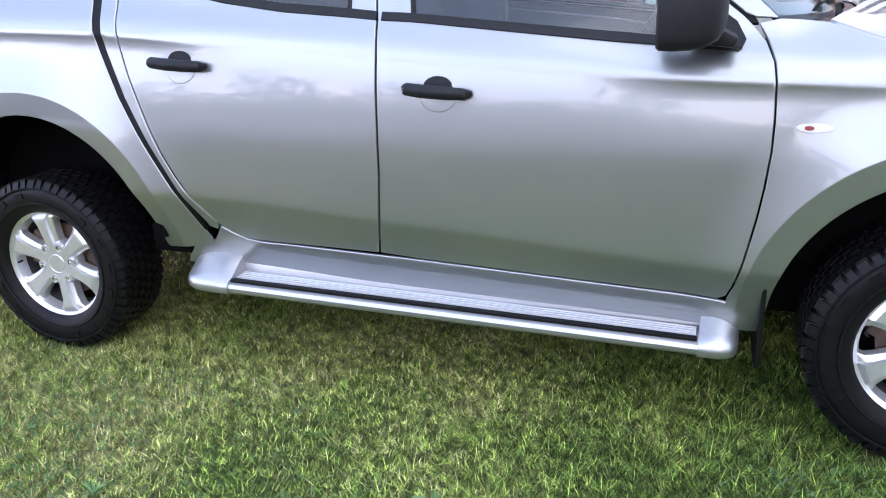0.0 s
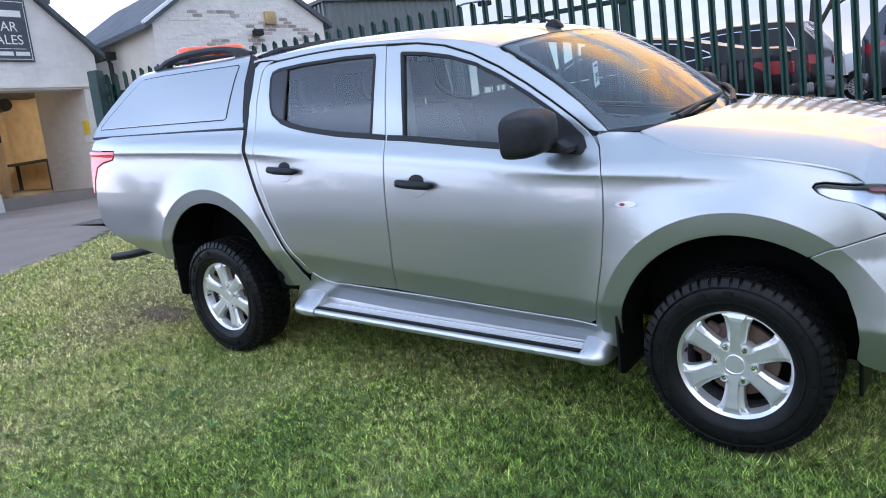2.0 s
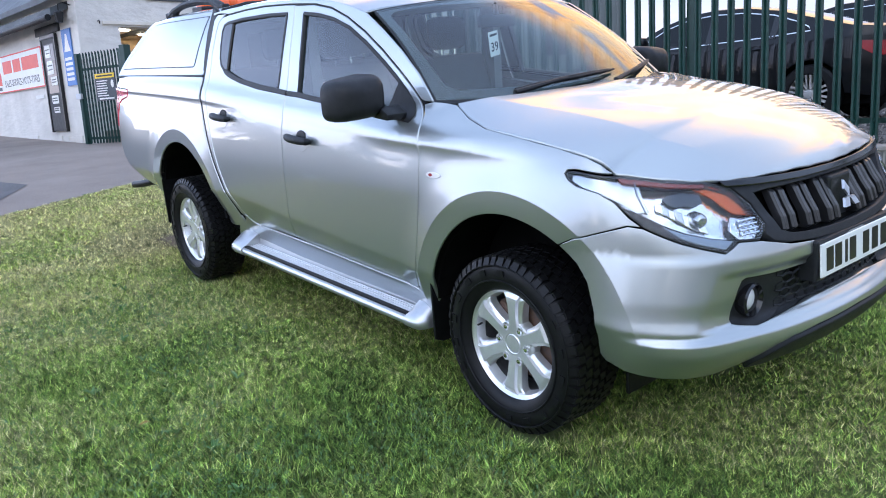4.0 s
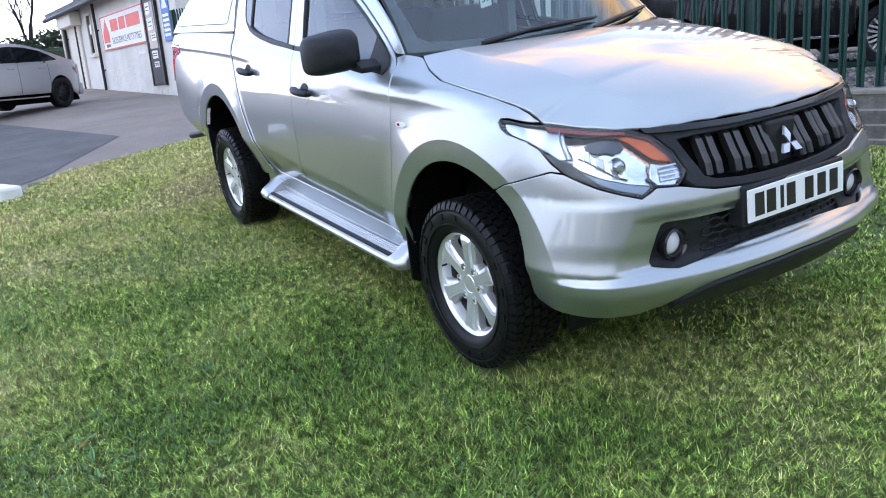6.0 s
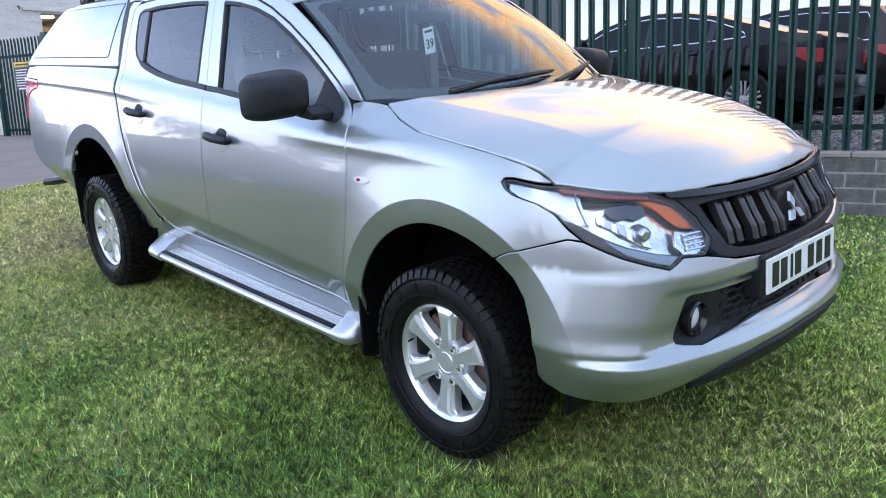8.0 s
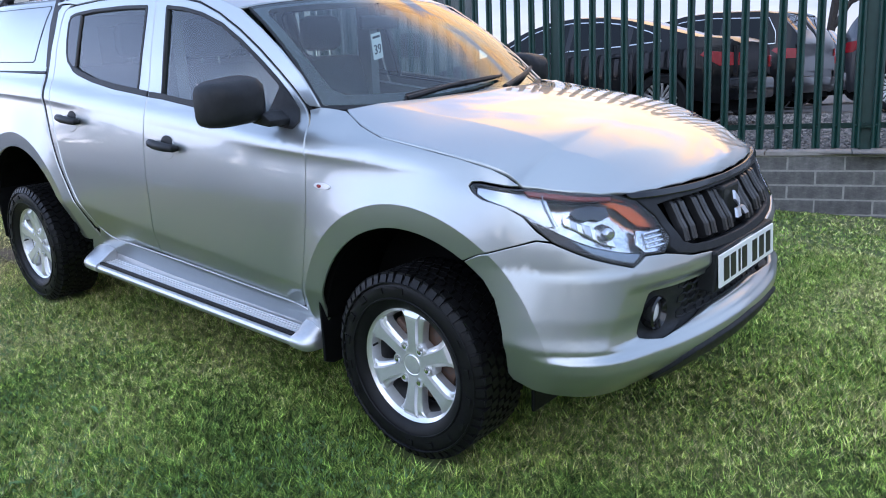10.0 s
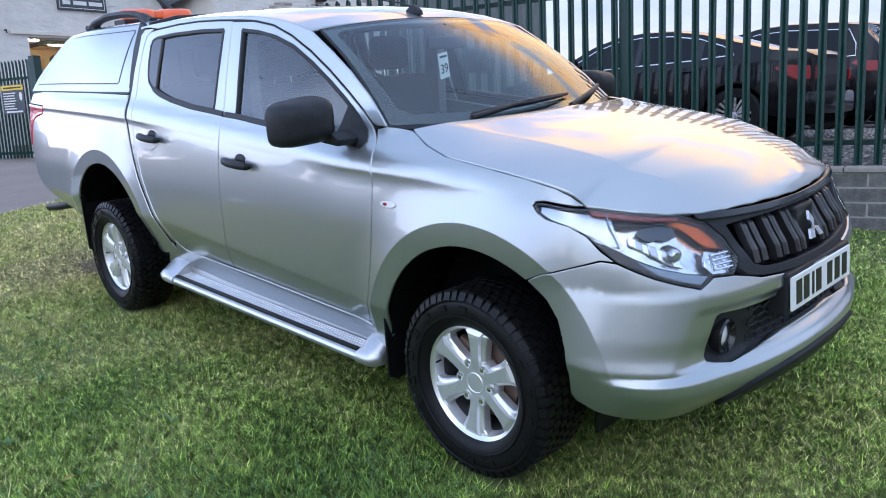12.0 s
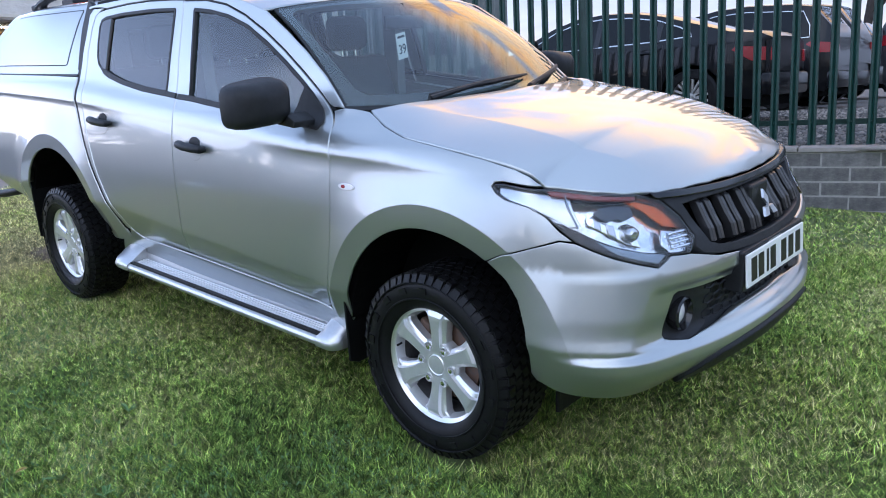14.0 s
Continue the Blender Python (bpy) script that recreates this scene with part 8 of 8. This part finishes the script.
# ---- lawn ----
M_GRASS = bpy.data.materials.new("grass_blade")
def grass_material():
    m = M_GRASS
    m.use_nodes = True
    nt = m.node_tree
    N, L = nt.nodes.new, nt.links.new
    b = nt.nodes["Principled BSDF"]
    b.inputs["Roughness"].default_value = 0.8
    b.inputs["Specular IOR Level"].default_value = 0.12
    co, geo = N("ShaderNodeTexCoord"), N("ShaderNodeNewGeometry")
    big = N("ShaderNodeTexNoise"); big.inputs["Scale"].default_value = 0.75; big.inputs["Detail"].default_value = 4
    mid = N("ShaderNodeTexNoise"); mid.inputs["Scale"].default_value = 5.0; mid.inputs["Detail"].default_value = 3
    L(co.outputs["Object"], big.inputs["Vector"]); L(co.outputs["Object"], mid.inputs["Vector"])
    ramp = N("ShaderNodeValToRGB")
    e = ramp.color_ramp.elements
    e[0].position, e[0].color = 0.0, (0.045, 0.080, 0.022, 1)
    e[1].position, e[1].color = 1.0, (0.54, 0.49, 0.25, 1)
    for p, c in ((0.38, (0.150, 0.262, 0.054, 1)), (0.66, (0.335, 0.455, 0.085, 1)), (0.86, (0.50, 0.54, 0.16, 1))):
        k = e.new(p); k.color = c
    # tone of a blade: half chance, half the patch that it stands in
    a = N("ShaderNodeMath"); a.operation = "MULTIPLY_ADD"; a.inputs[1].default_value = 1.0; a.inputs[2].default_value = -0.40
    L(geo.outputs["Random Per Island"], a.inputs[0])
    s1 = N("ShaderNodeMath"); s1.operation = "MULTIPLY_ADD"; s1.inputs[1].default_value = 2.1
    L(big.outputs["Fac"], s1.inputs[0]); big.inputs["Roughness"].default_value = 0.6; L(a.outputs[0], s1.inputs[2])
    s2 = N("ShaderNodeMath"); s2.operation = "MULTIPLY_ADD"; s2.inputs[1].default_value = 0.45
    L(mid.outputs["Fac"], s2.inputs[0]); L(s1.outputs[0], s2.inputs[2])
    sb = N("ShaderNodeMath"); sb.operation = "SUBTRACT"; sb.inputs[1].default_value = 0.855
    L(s2.outputs[0], sb.inputs[0])
    # sward: yellower towards the drive and by the wall, shade beside the truck painted in as darker green, worn dry
    # spots
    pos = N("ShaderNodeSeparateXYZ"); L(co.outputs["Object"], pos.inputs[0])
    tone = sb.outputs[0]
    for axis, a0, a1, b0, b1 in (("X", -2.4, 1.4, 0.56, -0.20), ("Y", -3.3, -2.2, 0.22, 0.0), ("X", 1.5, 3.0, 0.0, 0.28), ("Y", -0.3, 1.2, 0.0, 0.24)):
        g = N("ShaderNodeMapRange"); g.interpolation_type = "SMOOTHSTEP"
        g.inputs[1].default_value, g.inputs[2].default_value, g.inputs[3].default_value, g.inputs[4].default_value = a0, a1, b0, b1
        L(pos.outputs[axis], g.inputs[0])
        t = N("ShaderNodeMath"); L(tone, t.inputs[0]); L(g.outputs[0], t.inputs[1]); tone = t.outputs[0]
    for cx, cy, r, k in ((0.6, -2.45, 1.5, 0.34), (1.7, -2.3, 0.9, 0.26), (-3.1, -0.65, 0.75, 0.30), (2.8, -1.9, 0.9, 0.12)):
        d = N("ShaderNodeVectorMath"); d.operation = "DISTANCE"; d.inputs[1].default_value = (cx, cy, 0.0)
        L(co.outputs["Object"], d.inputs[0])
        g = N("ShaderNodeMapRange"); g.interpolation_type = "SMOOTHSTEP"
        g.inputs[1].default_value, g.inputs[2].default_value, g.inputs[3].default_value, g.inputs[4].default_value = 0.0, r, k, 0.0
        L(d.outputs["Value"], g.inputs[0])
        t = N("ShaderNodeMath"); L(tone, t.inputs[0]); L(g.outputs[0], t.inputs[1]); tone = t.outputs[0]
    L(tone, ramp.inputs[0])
    # each blade also has a lightness of its own
    fr = N("ShaderNodeMath"); fr.operation = "MULTIPLY"; fr.inputs[1].default_value = 7.31
    L(geo.outputs["Random Per Island"], fr.inputs[0])
    fc = N("ShaderNodeMath"); fc.operation = "FRACT"; L(fr.outputs[0], fc.inputs[0])
    fp = N("ShaderNodeMath"); fp.operation = "POWER"; fp.inputs[1].default_value = 1.8; L(fc.outputs[0], fp.inputs[0])
    mr = N("ShaderNodeMapRange"); mr.inputs[3].default_value, mr.inputs[4].default_value = 0.36, 2.4
    L(fp.outputs[0], mr.inputs[0])
    cl = N("ShaderNodeTexNoise"); cl.inputs["Scale"].default_value = 26.0; cl.inputs["Detail"].default_value = 3.0
    L(co.outputs["Object"], cl.inputs["Vector"])
    cm = N("ShaderNodeMapRange"); cm.inputs[1].default_value, cm.inputs[2].default_value, cm.inputs[3].default_value, cm.inputs[4].default_value = 0.36, 0.64, 0.42, 1.60
    L(cl.outputs["Fac"], cm.inputs[0])
    vm = N("ShaderNodeMath"); vm.operation = "MULTIPLY"
    L(mr.outputs[0], vm.inputs[0]); L(cm.outputs[0], vm.inputs[1])
    hs = N("ShaderNodeHueSaturation"); L(vm.outputs[0], hs.inputs["Value"]); L(ramp.outputs["Color"], hs.inputs["Color"])
    ramp = hs
    L(ramp.outputs["Color"], b.inputs["Base Color"])
    # light passes through thin blades
    tr = N("ShaderNodeBsdfTranslucent"); mx = N("ShaderNodeMixShader"); mx.inputs[0].default_value = 0.2
    L(ramp.outputs["Color"], tr.inputs["Color"])
    L(b.outputs[0], mx.inputs[1]); L(tr.outputs[0], mx.inputs[2])
    L(mx.outputs[0], nt.nodes["Material Output"].inputs[0])


grass_material()
tagged(sheet("lawn", span(-10, 0.2, 9), span(-9, 0.2, 6), lambda x, y: lay(x, y) + 0.006 + 0.004 * noise.noise(Vector((x * 1.3, y * 1.3, 0))), M_SOIL,
             lambda x, y: x > drive_edge(y) and y > -5.1 and not behind(x, y, -0.02)), "mown green lawn with worn brown patches", "lawn", kind="structure")


def grass_field(name, x0, x1, y0, y1, count, hmin, hmax, width, seed, keep, flat=0.7, mat=None, label="short mown grass blades in green and straw tones"):
    rng = np.random.default_rng(seed)
    x, y = rng.uniform(x0, x1, count), rng.uniform(y0, y1, count)
    # gather blades into tufts
    tx, ty = rng.uniform(x0, x1, count // 14), rng.uniform(y0, y1, count // 14)
    pick = rng.integers(0, len(tx), count)
    tuft = rng.random(count) < 0.55
    x = np.where(tuft, tx[pick] + rng.normal(0, 0.022, count), x)
    y = np.where(tuft, ty[pick] + rng.normal(0, 0.022, count), y)
    ok = keep(x, y)
    x, y, tuft = x[ok], y[ok], tuft[ok]
    n = len(x)
    z = np.array([lay(a, b) for a, b in zip(x, y)]) + 0.004
    h = rng.uniform(hmin, hmax, n) * np.where(tuft, 1.12, 0.9) * (0.75 + 0.5 * (0.5 + 0.5 * np.sin(x * 2.1 + 1.7 * np.sin(y * 1.9))))
    w = width * rng.uniform(0.6, 1.25, n)
    a = rng.uniform(0, 2 * np.pi, n)
    lean = rng.uniform(flat, 1.52, n)
    dx, dy = np.cos(a), np.sin(a)
    px, py = -dy * w / 2, dx * w / 2
    V = np.empty((n, 3, 3))
    hx, hz = h * np.sin(lean), h * np.cos(lean * 0.85)
    for i, (k, q) in enumerate(((0.0, -1), (0.0, 1), (1.0, 0))):
        V[:, i, 0] = x + dx * hx * k + px * q
        V[:, i, 1] = y + dy * hx * k + py * q
        V[:, i, 2] = z + hz * k
    me = bpy.data.meshes.new(name)
    me.vertices.add(3 * n)
    me.vertices.foreach_set("co", V.reshape(-1))
    me.loops.add(3 * n)
    me.loops.foreach_set("vertex_index", np.arange(3 * n, dtype=np.int32))
    me.polygons.add(n)
    me.polygons.foreach_set("loop_start", np.arange(0, 3 * n, 3, dtype=np.int32))
    me.update(calc_edges=True)
    me.validate()
    return tagged(part(name, me, mat or M_GRASS), label, "grass", kind="stuff")


EDGE_Y_A = np.array([p[0] for p in EDGE_PTS])
EDGE_X_A = np.array([p[1] for p in EDGE_PTS])


def on_lawn(x, y):
    ok = (x > np.interp(y, EDGE_Y_A, EDGE_X_A) + 0.05) & (y > -5.1) & (FN.x * x + FN.y * y < FC - 0.14)
    for wx in (-1.5, 1.5):  # no blades inside the tyres
        for wy in (-0.75, 0.75):
            ok &= ~((np.abs(x - wx) < 0.16) & (np.abs(y - wy) < 0.13))
    # worn soil behind the rear wheel and odd bare spots
    worn = np.exp(-(((x + 2.72) / 0.42) ** 2 + ((y + 0.52) / 0.16) ** 2))
    bare = np.sin(x * 3.1 + 2.0 * np.sin(y * 2.3)) * np.sin(y * 3.7 + 1.3 * np.sin(x * 1.9))
    r = np.random.default_rng(5).random(len(x))
    ok &= r > np.maximum(worn * 0.75, np.clip((bare - 0.80) * 1.4, 0, 0.25))
    return ok


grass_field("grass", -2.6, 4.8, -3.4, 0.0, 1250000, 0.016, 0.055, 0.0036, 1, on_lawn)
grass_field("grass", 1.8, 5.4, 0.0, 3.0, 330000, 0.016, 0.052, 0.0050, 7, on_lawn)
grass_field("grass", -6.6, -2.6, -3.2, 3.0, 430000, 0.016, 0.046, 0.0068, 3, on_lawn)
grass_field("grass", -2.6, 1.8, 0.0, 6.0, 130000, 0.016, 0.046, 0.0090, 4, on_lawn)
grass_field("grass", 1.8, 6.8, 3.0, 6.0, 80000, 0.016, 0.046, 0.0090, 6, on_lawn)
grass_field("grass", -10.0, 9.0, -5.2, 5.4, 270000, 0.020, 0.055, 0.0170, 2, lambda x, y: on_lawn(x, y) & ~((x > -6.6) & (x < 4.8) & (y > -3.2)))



M_STRAW = material("dead_grass", (0.36, 0.31, 0.17), 0.8, color2=(0.20, 0.19, 0.08), scale=4)
grass_field("dead_grass", -2.6, 4.8, -3.4, 0.0, 60000, 0.025, 0.065, 0.0024, 31, on_lawn, 1.0, M_STRAW, "loose strands of dead straw-coloured grass")
grass_field("dead_grass", -3.7, -2.3, -1.2, -0.2, 9000, 0.02, 0.05, 0.0045, 32, lambda x, y: np.hypot((x + 3.05) / 0.75, (y + 0.65) / 0.45) < 1.0 + 0.3 * np.sin(9 * x + 7 * y), 0.9, M_STRAW, "dead straw-coloured grass round the bare earth")


def bare_earth():
    """Trodden brown earth behind the rear wheel."""
    n, bm = 40, bmesh.new()
    c = (-2.70, -0.50)
    rings = []
    for k in (0.0, 0.5, 1.0):
        ring = []
        for i in range(n):
            a = 2 * math.pi * i / n
            r = k * (1 + 0.35 * noise.noise(Vector((2 * math.cos(a), 2 * math.sin(a), 3.0))))
            x, y = c[0] + 0.46 * r * math.cos(a), c[1] + 0.17 * r * math.sin(a)
            ring.append(bm.verts.new((x, y, lay(x, y) + (0.016 if k < 1 else 0.004))))
        rings.append(ring)
    for p, q in zip(rings, rings[1:]):
        for i in range(n):
            bm.faces.new((p[i], p[(i + 1) % n], q[(i + 1) % n], q[i]))
    bmesh.ops.remove_doubles(bm, verts=bm.verts, dist=1e-5)
    tagged(part("bare_earth", bm, M_EARTH), "trodden brown earth patch in the lawn", "earth", kind="structure")


bare_earth()


def leaf_mesh():
    """One small rounded weed leaf, slightly folded."""
    bm = bmesh.new()
    prof = [(0.0, 0.10), (0.25, 0.30), (0.5, 0.42), (0.75, 0.36), (1.0, 0.06)]
    mids = [bm.verts.new((t, 0, 0.16 * math.sin(t * 2.6))) for t, w in prof]
    for s in (-1, 1):
        edge = [bm.verts.new((t, s * w * 0.6, 0.16 * math.sin(t * 2.6) + 0.10 * w)) for t, w in prof]
        for i in range(4):
            bm.faces.new((mids[i], mids[i + 1], edge[i + 1], edge[i]))
    return bm


def add_weeds():
    rng = random.Random(11)
    m = material("weed_leaf", (0.10, 0.22, 0.055), 0.5, color2=(0.20, 0.33, 0.12), scale=3)
    src = leaf_mesh()
    src.verts.ensure_lookup_table()
    sv = [v.co.copy() for v in src.verts]
    src.verts.index_update()
    sf = [[v.index for v in f.verts] for f in src.faces]
    src.free()
    V, F = [], []
    for _ in range(15000):
        x, y = rng.uniform(-2.5, 4.6), rng.uniform(-3.3, -0.9)
        if noise.noise(Vector((x * 1.4, y * 1.4, 9.0))) < rng.uniform(-0.25, 0.35):
            continue
        for k in range(rng.randint(2, 5)):
            mt = Matrix.Translation((x + rng.gauss(0, 0.012), y + rng.gauss(0, 0.012), lay(x, y) + rng.uniform(0.012, 0.03))) @ Matrix.Rotation(rng.uniform(0, 6.28), 4, "Z") @ Matrix.Rotation(rng.uniform(-0.9, -0.1), 4, "Y") @ Matrix.Scale(rng.uniform(0.007, 0.019), 4)
            b = len(V)
            V += [mt @ v for v in sv]
            F += [[i + b for i in f] for f in sf]
    for _ in range(70):  # broad rosettes
        x, y = rng.uniform(-1.8, 4.2), rng.uniform(-3.2, -1.3)
        for k in range(rng.randint(5, 9)):
            mt = Matrix.Translation((x, y, lay(x, y) + 0.016)) @ Matrix.Rotation(rng.uniform(0, 6.28), 4, "Z") @ Matrix.Rotation(rng.uniform(-0.75, -0.25), 4, "Y") @ Matrix.Diagonal((1, 0.55, 1, 1)) @ Matrix.Scale(rng.uniform(0.03, 0.065), 4)
            b = len(V)
            V += [mt @ v for v in sv]
            F += [[i + b for i in f] for f in sf]
    tagged(part("weeds", mesh_from("weeds", V, F, smooth=True), m), "small broad green weed leaves in the lawn", "weeds", kind="stuff")
    # a few yellowed fallen leaves
    ml = material("fallen_leaf", (0.42, 0.36, 0.07), 0.6, color2=(0.28, 0.15, 0.05), scale=30)
    for x, y in ((2.02, -2.02), (2.35, -2.45), (1.1, -2.3), (2.9, -1.55), (0.4, -1.9), (3.3, -0.9), (2.6, -1.2)):
        mt = Matrix.Translation((x, y, lay(x, y) + 0.045)) @ Matrix.Rotation(rng.uniform(0, 6.28), 4, "Z") @ Matrix.Rotation(rng.uniform(-0.3, 0.3), 4, "X") @ Matrix.Scale(0.045, 4)
        ob = part("fallen_leaf", mesh_from("fallen_leaf", [mt @ v for v in sv], sf, smooth=True), ml)
        tagged(ob, "yellowed fallen leaf lying on the grass", "leaf", "fallen leaves")


add_weeds()


def add_drive_details():
    # darker relaid strip and white painted kerb stone at the lawn's edge
    pts = [(-7.8, -0.6), (-5.35, -1.75), (-4.7, -2.35), (-4.0, -3.0), (-2.2, -6.0), (-12, -9.0), (-26, -5.0), (-13.7, -1.9), (-11.7, -1.45)]
    bm = bmesh.new()
    fl = fine(pts, 0.5)
    vs = [bm.verts.new((x, y, lay(x, y) + 0.006)) for x, y in fl]
    bm.faces.new(vs)
    bmesh.ops.triangulate(bm, faces=bm.faces[:])
    tagged(part("drive_patch", bm, M_PATCH), "darker relaid tarmac strip in the drive", "tarmac", kind="structure")
    z = lay(-4.5, -2.2)
    k = part("kerb_stone", boxes((-0.42, 0.42, -0.11, 0.11, -0.10, 0.115), bevel=0.03), M_WHITE)
    k.matrix_basis = Matrix.Translation((-4.68, -2.32, z)) @ Matrix.Rotation(radians(20), 4, "Z")
    tagged(k, "white painted kerb stone at the lawn edge", "kerb")
    for i in range(1, 4):
        copy_thing(k, Matrix.Translation((-4.68 + i * 0.55, -2.32 - i * 0.95, lay(-4.68 + i * 0.55, -2.32 - i * 0.95))) @ Matrix.Rotation(radians(24), 4, "Z"))


add_drive_details()
